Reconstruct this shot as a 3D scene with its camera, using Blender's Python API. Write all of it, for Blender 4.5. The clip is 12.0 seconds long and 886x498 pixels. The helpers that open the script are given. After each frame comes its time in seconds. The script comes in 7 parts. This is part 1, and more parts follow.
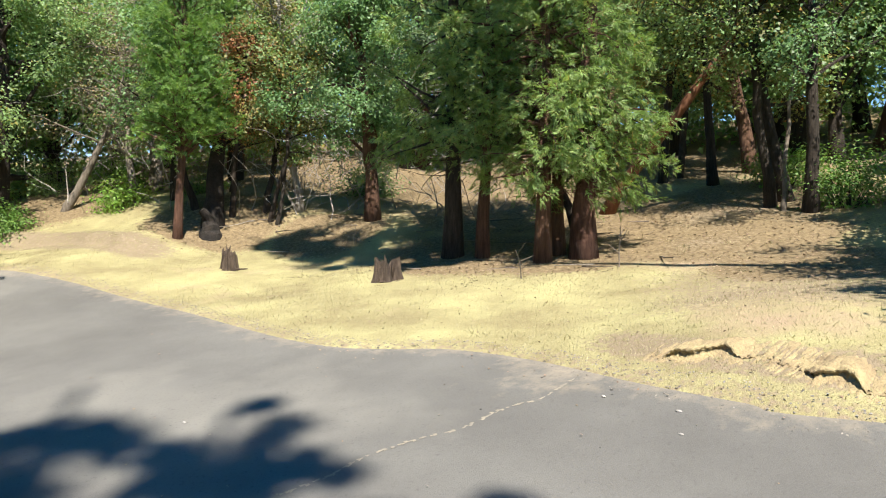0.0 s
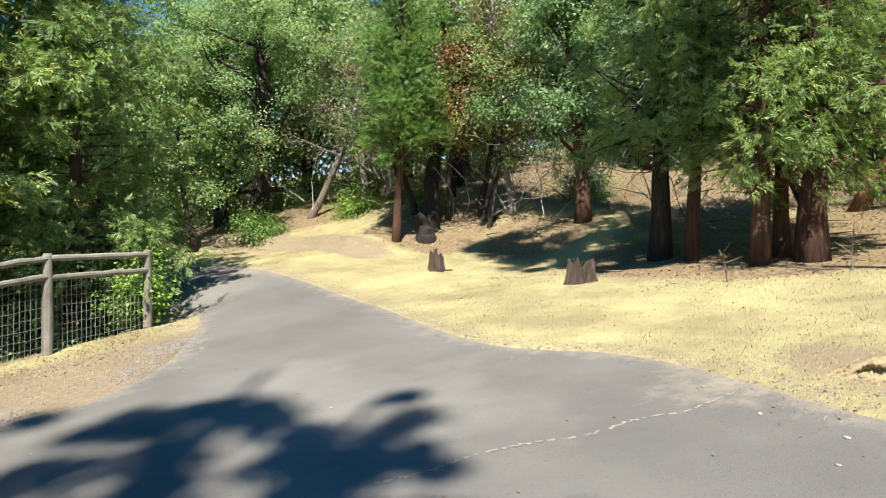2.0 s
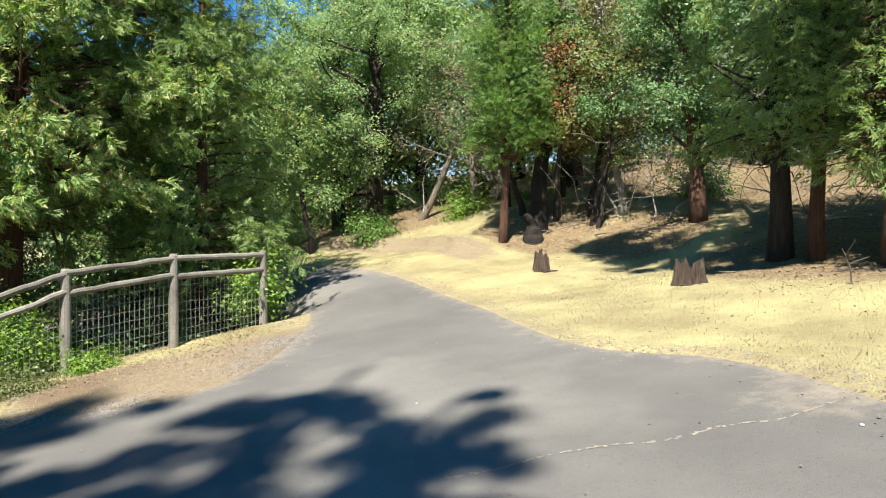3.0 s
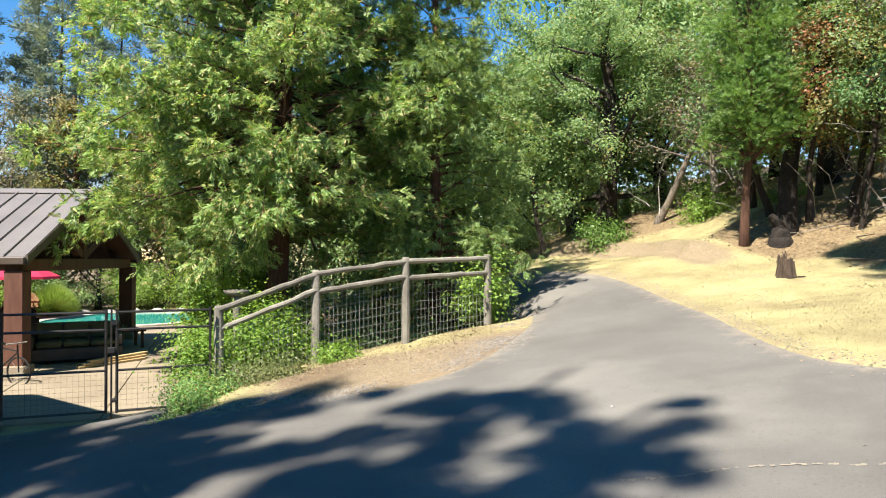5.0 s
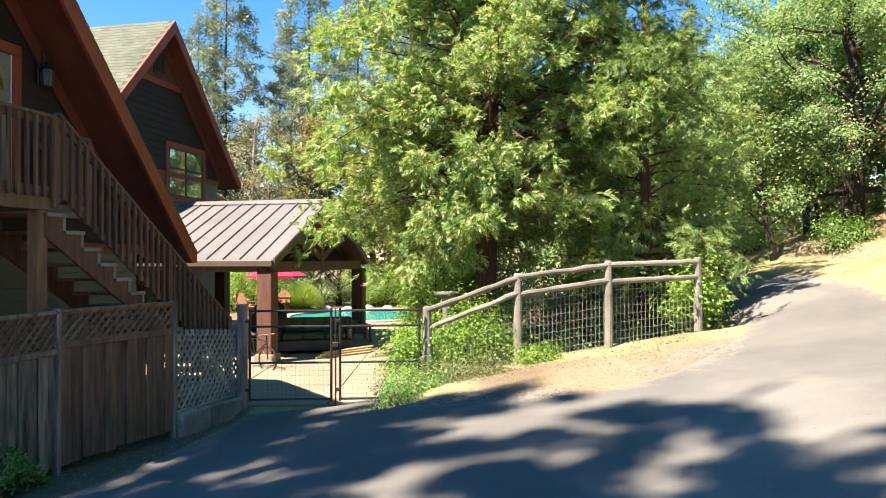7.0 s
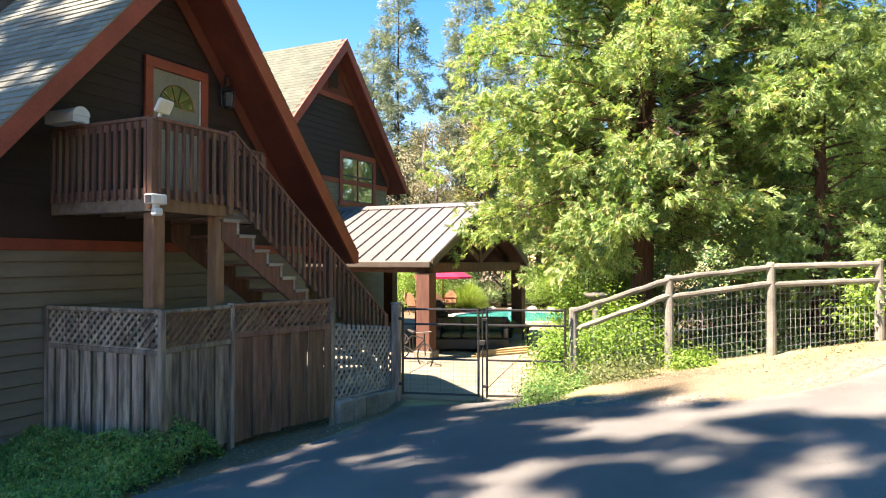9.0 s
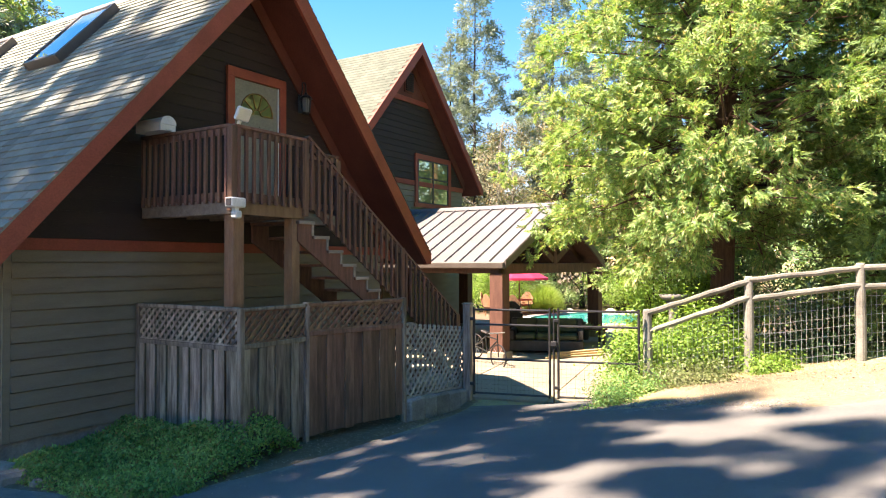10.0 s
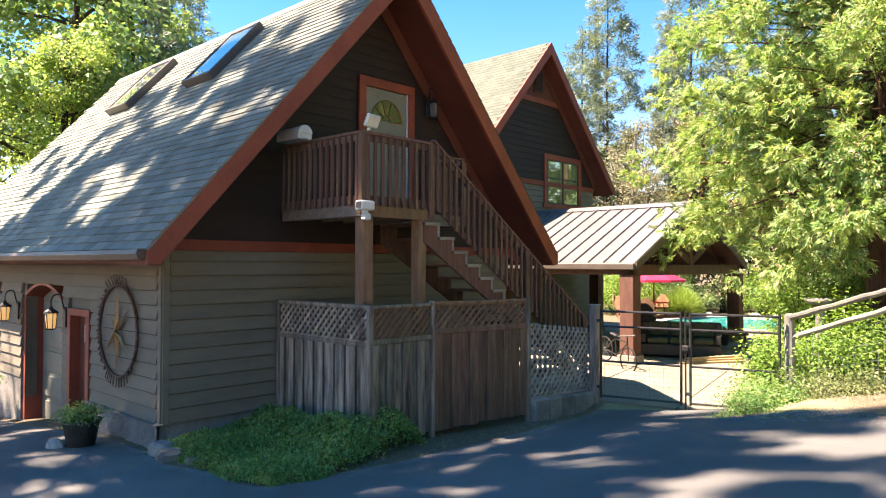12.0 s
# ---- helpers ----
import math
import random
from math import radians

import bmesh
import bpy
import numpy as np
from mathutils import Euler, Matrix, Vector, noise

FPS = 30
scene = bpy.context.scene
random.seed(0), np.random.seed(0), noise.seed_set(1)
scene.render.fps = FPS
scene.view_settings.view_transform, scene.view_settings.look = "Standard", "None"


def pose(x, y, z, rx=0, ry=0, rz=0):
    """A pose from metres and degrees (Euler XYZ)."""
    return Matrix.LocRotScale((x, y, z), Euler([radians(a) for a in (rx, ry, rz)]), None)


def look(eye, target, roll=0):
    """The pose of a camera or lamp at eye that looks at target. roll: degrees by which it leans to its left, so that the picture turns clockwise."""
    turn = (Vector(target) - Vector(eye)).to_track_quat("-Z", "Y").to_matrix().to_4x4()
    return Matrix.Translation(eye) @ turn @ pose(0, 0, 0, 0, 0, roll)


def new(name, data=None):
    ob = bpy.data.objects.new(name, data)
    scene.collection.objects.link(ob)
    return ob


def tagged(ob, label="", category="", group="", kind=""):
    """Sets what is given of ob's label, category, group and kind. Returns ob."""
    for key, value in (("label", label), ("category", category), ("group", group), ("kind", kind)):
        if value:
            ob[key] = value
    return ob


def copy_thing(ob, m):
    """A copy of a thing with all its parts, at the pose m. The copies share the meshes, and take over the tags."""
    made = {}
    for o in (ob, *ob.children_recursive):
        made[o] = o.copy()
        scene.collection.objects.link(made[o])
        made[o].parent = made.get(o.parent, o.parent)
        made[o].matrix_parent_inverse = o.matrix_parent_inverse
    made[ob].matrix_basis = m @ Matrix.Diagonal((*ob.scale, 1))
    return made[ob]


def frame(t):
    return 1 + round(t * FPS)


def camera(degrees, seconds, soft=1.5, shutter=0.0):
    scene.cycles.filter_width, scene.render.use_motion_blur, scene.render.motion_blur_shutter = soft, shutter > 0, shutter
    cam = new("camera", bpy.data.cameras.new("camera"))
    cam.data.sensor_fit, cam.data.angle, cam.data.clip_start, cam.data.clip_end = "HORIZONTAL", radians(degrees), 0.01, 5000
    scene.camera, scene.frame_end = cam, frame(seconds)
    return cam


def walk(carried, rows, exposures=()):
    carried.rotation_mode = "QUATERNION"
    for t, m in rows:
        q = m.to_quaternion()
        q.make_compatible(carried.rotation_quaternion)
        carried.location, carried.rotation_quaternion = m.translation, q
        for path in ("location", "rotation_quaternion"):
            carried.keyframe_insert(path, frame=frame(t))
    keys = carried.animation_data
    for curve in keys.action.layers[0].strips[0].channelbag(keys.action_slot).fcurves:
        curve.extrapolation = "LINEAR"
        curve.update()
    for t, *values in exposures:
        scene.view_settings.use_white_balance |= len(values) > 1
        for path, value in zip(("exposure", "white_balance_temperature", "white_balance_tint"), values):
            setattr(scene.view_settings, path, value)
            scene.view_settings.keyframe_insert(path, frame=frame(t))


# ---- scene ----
cam = camera(64.21, 12.0, soft=1.05)
PATH = [
    (0.0, look((-1.578, 1.463, 2.826), (7.658, 5.295, 2.724), -0.06)),
    (0.5, look((-1.367, 1.247, 2.792), (7.476, 5.916, 2.718), -0.11)),
    (1.0, look((-1.186, 1.071, 2.762), (7.145, 6.602, 2.715), -0.14)),
    (1.5, look((-1.033, 0.927, 2.742), (6.789, 7.157, 2.720), -0.14)),
    (2.0, look((-0.914, 0.805, 2.717), (6.460, 7.559, 2.721), -0.09)),
    (2.5, look((-0.803, 0.685, 2.695), (5.979, 8.034, 2.719), -0.15)),
    (3.0, look((-0.697, 0.586, 2.686), (5.436, 8.484, 2.723), -0.17)),
    (5.0, look((-0.360, 0.259, 2.633), (2.734, 9.767, 2.773), -0.14)),
    (5.5, look((-0.291, 0.182, 2.642), (1.955, 9.925, 2.788), -0.11)),
    (6.0, look((-0.205, 0.110, 2.648), (1.256, 10.001, 2.804), -0.17)),
    (6.5, look((-0.112, 0.055, 2.659), (0.519, 10.034, 2.821), -0.18)),
    (7.0, look((0.000, -0.000, 2.700), (-0.012, 9.999, 2.843), -0.19)),
    (7.5, look((0.087, -0.055, 2.694), (-0.714, 9.912, 2.850), -0.19)),
    (9.5, look((0.574, -0.185, 2.681), (-2.360, 9.374, 2.865), -0.09)),
    (10.0, look((0.628, -0.204, 2.670), (-2.872, 9.161, 2.870), -0.09)),
    (10.5, look((0.681, -0.221, 2.672), (-3.297, 8.951, 2.872), -0.02)),
    (11.0, look((0.736, -0.229, 2.672), (-3.656, 8.752, 2.875), 0.03)),
    (11.5, look((0.767, -0.235, 2.671), (-4.015, 8.545, 2.878), 0.10)),
    (12.0, look((0.780, -0.244, 2.663), (-4.400, 8.307, 2.876), 0.13)),
]
walk(cam, PATH, [(0.0, 1.32, 6700, 12), (3.0, 1.38, 6700, 12), (5.0, 1.52, 6900, 14), (7.5, 2.16, 7500, 20), (10.0, 2.5, 7700, 24), (12.0, 2.48, 7700, 25)])

# ---- light ----
SUN_AZ = Vector((-0.809, -0.588))          # ground direction towards the sun
SUN_EL = 57.0
world = bpy.data.worlds.new("sky_world")
scene.world = world
world.use_nodes = True
wn = world.node_tree
wn.nodes.clear()
sky = wn.nodes.new("ShaderNodeTexSky")
sky.sky_type = 'NISHITA'
sky.sun_disc = False
sky.sun_elevation = radians(SUN_EL)
sky.sun_rotation = math.atan2(SUN_AZ.x, SUN_AZ.y)
sky.altitude = 600
sky.air_density = 1.0
sky.dust_density = 0.0
sky.ozone_density = 1.6
bg = wn.nodes.new("ShaderNodeBackground")
bg.inputs["Strength"].default_value = 0.085
wo = wn.nodes.new("ShaderNodeOutputWorld")
vivid = wn.nodes.new("ShaderNodeHueSaturation")
vivid.inputs["Saturation"].default_value = 1.45
clear = wn.nodes.new("ShaderNodeMix")          # clear, slightly green-blue air
clear.data_type, clear.blend_type = 'RGBA', 'MULTIPLY'
clear.inputs[0].default_value = 1.0
clear.inputs[7].default_value = (1.21, 0.955, 0.9, 1)
wn.links.new(sky.outputs[0], vivid.inputs["Color"])
wn.links.new(vivid.outputs[0], clear.inputs[6])
wn.links.new(clear.outputs[2], bg.inputs[0])
wn.links.new(bg.outputs[0], wo.inputs[0])

sun_data = bpy.data.lights.new("sun", 'SUN')
sun_data.energy = 5.0
sun_data.angle = radians(0.53)
sun_data.color = (1.0, 0.94, 0.83)
sun = new("sun", sun_data)
sun_dir = Vector((SUN_AZ.x * math.cos(radians(SUN_EL)), SUN_AZ.y * math.cos(radians(SUN_EL)), math.sin(radians(SUN_EL))))
sun.matrix_world = look(sun_dir * 60, (0, 0, 0))


# ---- materials ----
def mat(name, c1, c2, scale=4.0, fine=40.0, rough=0.8, bump=0.3, metal=0.0, c3=None, island=0.0, rnd=0.0,
        stretch=(1, 1, 1), spec=0.4, dist=0.01, translucent=0.0, detail=6.0, tips=None, tip_share=0.1):
    """Two-scale noise colour between c1 and c2, fine grain, optional patches c3, variation by piece or by island."""
    m = bpy.data.materials.new(name)
    m.use_nodes = True
    t = m.node_tree
    b = t.nodes["Principled BSDF"]
    co = t.nodes.new("ShaderNodeTexCoord")
    mp = t.nodes.new("ShaderNodeMapping")
    mp.inputs["Scale"].default_value = stretch
    t.links.new(co.outputs["Object"], mp.inputs[0])

    def tex(s, d=detail):
        n = t.nodes.new("ShaderNodeTexNoise")
        n.inputs["Scale"].default_value = s
        n.inputs["Detail"].default_value = d
        n.inputs["Roughness"].default_value = 0.62
        t.links.new(mp.outputs[0], n.inputs["Vector"])
        return n

    def mix(fac, a, bb, mode='MIX'):
        x = t.nodes.new("ShaderNodeMix")
        x.data_type = 'RGBA'
        x.blend_type = mode
        for i, v in ((0, fac), (6, a), (7, bb)):
            if isinstance(v, (int, float)):
                x.inputs[i].default_value = v
            elif isinstance(v, tuple):
                x.inputs[i].default_value = (*v, 1)
            else:
                t.links.new(v, x.inputs[i])
        return x.outputs[2]

    def ramp(v, lo, hi):
        r = t.nodes.new("ShaderNodeMapRange")
        r.inputs[1].default_value, r.inputs[2].default_value = lo, hi
        t.links.new(v, r.inputs[0])
        return r.outputs[0]

    big, grain = tex(scale), tex(fine, 4.0)
    col = mix(ramp(big.outputs[0], 0.36, 0.64), c1, c2)
    col = mix(ramp(grain.outputs[0], 0.3, 0.7), col, mix(1.0, col, (0.72, 0.72, 0.72), 'MULTIPLY'))
    if c3:
        st = tex(scale * 0.37, 5.0)
        col = mix(ramp(st.outputs[0], 0.56, 0.7), col, c3)
    for kind, amount in (("rnd", rnd), ("island", island)):
        if amount:
            if kind == "rnd":
                src = t.nodes.new("ShaderNodeObjectInfo").outputs["Random"]
            else:
                src = t.nodes.new("ShaderNodeNewGeometry").outputs["Random Per Island"]
            hs = t.nodes.new("ShaderNodeHueSaturation")
            r1 = t.nodes.new("ShaderNodeMapRange")
            r1.inputs[3].default_value, r1.inputs[4].default_value = 1 - amount, 1 + amount
            t.links.new(src, r1.inputs[0])
            t.links.new(r1.outputs[0], hs.inputs["Value"])
            w = t.nodes.new("ShaderNodeMath")
            w.operation = 'MULTIPLY_ADD'
            fr = t.nodes.new("ShaderNodeMath")
            fr.operation = 'FRACT'
            mul = t.nodes.new("ShaderNodeMath")
            mul.operation = 'MULTIPLY'
            mul.inputs[1].default_value = 7.31
            t.links.new(src, mul.inputs[0])
            t.links.new(mul.outputs[0], fr.inputs[0])
            t.links.new(fr.outputs[0], w.inputs[0])
            w.inputs[1].default_value = amount * 0.10
            w.inputs[2].default_value = 0.5 - amount * 0.05
            t.links.new(w.outputs[0], hs.inputs["Hue"])
            t.links.new(col, hs.inputs["Color"])
            col = hs.outputs[0]
    if tips:
        fr2 = t.nodes.new("ShaderNodeMath")
        fr2.operation = 'MULTIPLY'
        fr2.inputs[1].default_value = 13.7
        t.links.new(t.nodes.new("ShaderNodeNewGeometry").outputs["Random Per Island"], fr2.inputs[0])
        fr3 = t.nodes.new("ShaderNodeMath")
        fr3.operation = 'FRACT'
        t.links.new(fr2.outputs[0], fr3.inputs[0])
        fr4 = t.nodes.new("ShaderNodeMath")
        fr4.operation = 'GREATER_THAN'
        fr4.inputs[1].default_value = 1 - tip_share
        t.links.new(fr3.outputs[0], fr4.inputs[0])
        col = mix(fr4.outputs[0], col, tips)
    t.links.new(col, b.inputs["Base Color"])
    rr = ramp(grain.outputs[0], 0.2, 0.8)
    rm = t.nodes.new("ShaderNodeMapRange")
    rm.inputs[3].default_value, rm.inputs[4].default_value = max(0.02, rough - 0.1), min(1.0, rough + 0.1)
    t.links.new(rr, rm.inputs[0])
    t.links.new(rm.outputs[0], b.inputs["Roughness"])
    b.inputs["Metallic"].default_value = metal
    b.inputs["Specular IOR Level"].default_value = spec
    if bump:
        bp = t.nodes.new("ShaderNodeBump")
        bp.inputs["Strength"].default_value = bump
        bp.inputs["Distance"].default_value = dist
        t.links.new(grain.outputs[0], bp.inputs["Height"])
        t.links.new(bp.outputs[0], b.inputs["Normal"])
    if translucent:
        tr = t.nodes.new("ShaderNodeBsdfTranslucent")
        t.links.new(mix(1.0, col, (1.15, 1.15, 0.65), 'MULTIPLY'), tr.inputs[0])
        ms = t.nodes.new("ShaderNodeMixShader")
        ms.inputs[0].default_value = translucent
        t.links.new(b.outputs[0], ms.inputs[1])
        t.links.new(tr.outputs[0], ms.inputs[2])
        t.links.new(ms.outputs[0], t.nodes["Material Output"].inputs[0])
    return m


M_ASPHALT = mat("asphalt", (0.124, 0.1225, 0.117), (0.164, 0.163, 0.154), 0.45, 150, 0.9, 0.6, c3=(0.19, 0.187, 0.17), dist=0.008, spec=0.12)
M_CRACK = mat("crack_sand", (0.3, 0.27, 0.21), (0.2, 0.185, 0.155), 6, 60, 0.95)
M_PATIO = mat("patio_concrete", (0.215, 0.18, 0.13), (0.28, 0.24, 0.175), 0.8, 60, 0.9, 0.3, c3=(0.2, 0.17, 0.13))
M_STONE = mat("grey_stone", (0.165, 0.152, 0.135), (0.27, 0.252, 0.225), 2.5, 30, 0.9, 0.8, rnd=0.25, dist=0.02)
M_ROCK = mat("pale_rock", (0.3, 0.29, 0.28), (0.42, 0.4, 0.37), 4, 30, 0.9, 0.8, rnd=0.2, dist=0.02)
M_GRAVEL = mat("grey_gravel", (0.13, 0.122, 0.11), (0.25, 0.235, 0.21), 9, 60, 0.95, 0.3, island=0.4, spec=0.12)
M_SIDING = mat("olive_siding", (0.168, 0.145, 0.104), (0.208, 0.18, 0.133), 1.2, 50, 0.75, 0.2, rnd=0.06, stretch=(1, 1, 5))
M_DARKWALL = mat("dark_brown_siding", (0.025, 0.0135, 0.0115), (0.034, 0.019, 0.016), 1.5, 40, 0.7, 0.3, rnd=0.1, stretch=(1, 1, 4))
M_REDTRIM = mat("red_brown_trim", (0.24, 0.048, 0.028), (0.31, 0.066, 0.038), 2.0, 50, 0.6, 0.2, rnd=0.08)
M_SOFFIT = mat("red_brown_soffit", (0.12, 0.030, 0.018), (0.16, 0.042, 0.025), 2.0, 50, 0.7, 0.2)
M_SHINGLE = mat("asphalt_shingle", (0.15, 0.165, 0.138), (0.225, 0.236, 0.195), 1.2, 120, 0.95, 0.5, rnd=0.25, island=0.25, dist=0.004)
M_SHINGLE2 = mat("tan_asphalt_shingle", (0.085, 0.1, 0.076), (0.115, 0.13, 0.1), 1.2, 120, 0.95, 0.5, rnd=0.12, island=0.12, dist=0.004)
M_GUTTER = mat("brown_gutter", (0.085, 0.068, 0.055), (0.11, 0.09, 0.075), 2, 40, 0.45, 0.1)
M_DECK = mat("red_brown_deck_wood", (0.12, 0.056, 0.038), (0.2, 0.1, 0.066), 2.5, 35, 0.75, 0.4, rnd=0.22, stretch=(6, 6, 0.8))
M_RIM = mat("weathered_deck_beam", (0.15, 0.11, 0.085), (0.22, 0.165, 0.125), 2.5, 35, 0.8, 0.4, rnd=0.15, stretch=(0.8, 6, 6))
M_STAIR_EDGE = mat("pale_stair_edge", (0.27, 0.22, 0.18), (0.38, 0.32, 0.27), 2.5, 35, 0.8, 0.4, rnd=0.15, stretch=(0.8, 6, 6))
M_POST = mat("tan_wood_post", (0.2, 0.11, 0.06), (0.28, 0.165, 0.09), 2.5, 35, 0.75, 0.4, rnd=0.15, stretch=(6, 6, 0.8))
M_GREYWOOD = mat("weathered_grey_boards", (0.125, 0.098, 0.078), (0.39, 0.32, 0.255), 2.2, 35, 0.85, 0.5, c3=(0.06, 0.046, 0.038), rnd=0.42, stretch=(6, 6, 0.7))
M_BROWNWOOD = mat("brown_boards", (0.125, 0.068, 0.042), (0.24, 0.135, 0.085), 2.2, 35, 0.8, 0.5, c3=(0.08, 0.05, 0.035), rnd=0.22, stretch=(6, 6, 0.7))
M_LATTICE = mat("grey_white_lattice", (0.23, 0.212, 0.195), (0.4, 0.375, 0.345), 3, 40, 0.8, 0.3, rnd=0.15)
M_FENCE = mat("weathered_round_rail", (0.15, 0.143, 0.122), (0.25, 0.24, 0.205), 3, 40, 0.85, 0.6, c3=(0.15, 0.155, 0.105), rnd=0.15)
M_WIRE = mat("galvanised_wire", (0.38, 0.39, 0.38), (0.48, 0.49, 0.48), 8, 60, 0.5, 0.0, metal=0.4)
M_IRON = mat("black_painted_steel", (0.014, 0.014, 0.016), (0.03, 0.028, 0.028), 6, 60, 0.45, 0.1)
M_METALROOF = mat("bronze_metal_roof", (0.19, 0.18, 0.178), (0.23, 0.216, 0.212), 0.9, 60, 0.42, 0.05, metal=0.25, rnd=0.05)
M_PAVWOOD = mat("brown_timber", (0.095, 0.042, 0.027), (0.14, 0.066, 0.042), 2, 35, 0.7, 0.3, rnd=0.12, stretch=(6, 6, 1))
M_DOORPAINT = mat("pale_olive_door", (0.2, 0.19, 0.15), (0.245, 0.235, 0.185), 2, 40, 0.55, 0.1)
M_WHITE = mat("white_plastic", (0.62, 0.61, 0.58), (0.7, 0.69, 0.66), 6, 60, 0.5, 0.05)
M_POT = mat("grey_green_pot", (0.04, 0.045, 0.045), (0.07, 0.075, 0.07), 4, 40, 0.6, 0.2)
M_BRASS = mat("aged_brass", (0.2, 0.115, 0.045), (0.3, 0.18, 0.07), 6, 60, 0.4, 0.1, metal=0.7)
M_RUST = mat("rusty_iron", (0.06, 0.035, 0.025), (0.12, 0.06, 0.035), 8, 60, 0.8, 0.5)
M_UMBRELLA = mat("pink_red_canvas", (0.62, 0.03, 0.1), (0.7, 0.05, 0.13), 2, 60, 0.8, 0.05, translucent=0.3)
M_POOLTILE = mat("pale_pool_coping", (0.42, 0.38, 0.33), (0.52, 0.48, 0.42), 2, 40, 0.8, 0.2)
M_CUSHION = mat("olive_cushion", (0.05, 0.06, 0.03), (0.08, 0.09, 0.045), 4, 60, 0.9, 0.2)
M_WICKER = mat("tan_wicker", (0.25, 0.13, 0.07), (0.36, 0.2, 0.11), 8, 60, 0.8, 0.5)
M_TIMBER = mat("yellow_timber", (0.42, 0.3, 0.15), (0.5, 0.38, 0.2), 3, 40, 0.8, 0.3)
M_DARKMETAL = mat("dark_appliance_metal", (0.02, 0.02, 0.02), (0.045, 0.045, 0.045), 3, 60, 0.4, 0.1, metal=0.3)
M_SCREEN = mat("dark_screen", (0.03, 0.03, 0.035), (0.05, 0.05, 0.055), 3, 50, 0.5, 0.0)

M_BARK_CEDAR = mat("red_cedar_bark", (0.085, 0.042, 0.028), (0.17, 0.09, 0.06), 3, 26, 0.95, 1.0, stretch=(7, 7, 0.7), dist=0.03, rnd=0.15)
M_BARK_DARK = mat("dark_oak_bark", (0.028, 0.022, 0.018), (0.065, 0.052, 0.042), 4, 26, 0.95, 1.0, stretch=(6, 6, 0.9), dist=0.03, rnd=0.2)
M_BARK_PALE = mat("pale_grey_bark", (0.15, 0.125, 0.1), (0.25, 0.215, 0.18), 4, 30, 0.95, 0.9, stretch=(6, 6, 0.9), dist=0.02, rnd=0.2)
M_BARK_WHITE = mat("bleached_bare_wood", (0.24, 0.22, 0.2), (0.42, 0.39, 0.36), 5, 30, 0.95, 0.6, stretch=(6, 6, 0.9), dist=0.02, rnd=0.2)
M_BARK_MADRONE = mat("orange_madrone_bark", (0.15, 0.058, 0.028), (0.24, 0.105, 0.05), 3, 30, 0.7, 0.5, stretch=(5, 5, 1), dist=0.02, rnd=0.15)
M_CHAR = mat("charred_bark", (0.008, 0.007, 0.006), (0.03, 0.024, 0.02), 5, 26, 0.9, 1.0, dist=0.03)
M_STUMP = mat("weathered_stump_wood", (0.06, 0.043, 0.032), (0.15, 0.112, 0.085), 3, 30, 0.95, 1.0, c3=(0.05, 0.036, 0.028), stretch=(6, 6, 0.8), dist=0.03)


def leafmat(name, c1, c2, v=0.35, tr=0.4, tips=None, share=0.1):
    """Leaf colours, dulled a little as by dust and age."""
    c1, c2 = [tuple(0.9 * k + 0.1 * (0.3 * c[0] + 0.6 * c[1] + 0.1 * c[2]) for k in c) for c in (c1, c2)]
    return mat(name, c1, c2, 0.7, 9, 0.5, 0.0, island=v, translucent=tr, spec=0.4, detail=3.0, tips=tips, tip_share=share)


L_CEDAR = leafmat("cedar_sprays", (0.202, 0.36, 0.087), (0.324, 0.481, 0.139), 0.45, 0.42, (0.56, 0.46, 0.24), 0.11)
L_CEDAR_DEEP = leafmat("green_cedar_sprays", (0.172, 0.3, 0.0792), (0.273, 0.414, 0.121), 0.3, 0.48, (0.36, 0.3, 0.12), 0.05)
L_CEDAR_DARK = leafmat("dark_cedar_sprays", (0.151, 0.272, 0.077), (0.242, 0.376, 0.116), 0.32, 0.4, (0.303, 0.37, 0.099), 0.1)
L_CEDAR_YOUNG = leafmat("young_cedar_sprays", (0.126, 0.272, 0.0495), (0.192, 0.348, 0.066), 0.3, 0.42)
L_OAK = leafmat("oak_leaves", (0.186, 0.333, 0.11), (0.278, 0.431, 0.16), 0.32, 0.45, (0.33, 0.31, 0.09), 0.06)
L_OAK_DEEP = leafmat("deep_green_leaves", (0.116, 0.25, 0.0935), (0.186, 0.348, 0.132), 0.32, 0.42)
L_MADRONE = leafmat("madrone_leaves", (0.162, 0.218, 0.0605), (0.27, 0.23, 0.065), 0.35, 0.4, (0.42, 0.24, 0.07), 0.08)
L_RUSSET = leafmat("russet_dry_leaves", (0.24, 0.085, 0.03), (0.34, 0.16, 0.05), 0.35, 0.35)
L_PINE = leafmat("pine_needles", (0.0808, 0.148, 0.066), (0.126, 0.202, 0.0935), 0.3, 0.25)
L_SHRUB = leafmat("bright_shrub_leaves", (0.172, 0.338, 0.0385), (0.263, 0.436, 0.055), 0.3, 0.45)
L_IVY = leafmat("groundcover_leaves", (0.131, 0.327, 0.0825), (0.252, 0.457, 0.121), 0.45, 0.45, (0.3, 0.26, 0.1), 0.12)
L_GREY = leafmat("grey_green_leaves", (0.202, 0.229, 0.138), (0.29, 0.27, 0.15), 0.3, 0.35, (0.36, 0.26, 0.14), 0.14)
L_STRAW = leafmat("dry_straw_grass", (0.32, 0.295, 0.16), (0.41, 0.38, 0.215), 0.2, 0.25)
L_LITTER = leafmat("fallen_leaves", (0.12, 0.075, 0.045), (0.32, 0.23, 0.145), 0.4, 0.0)
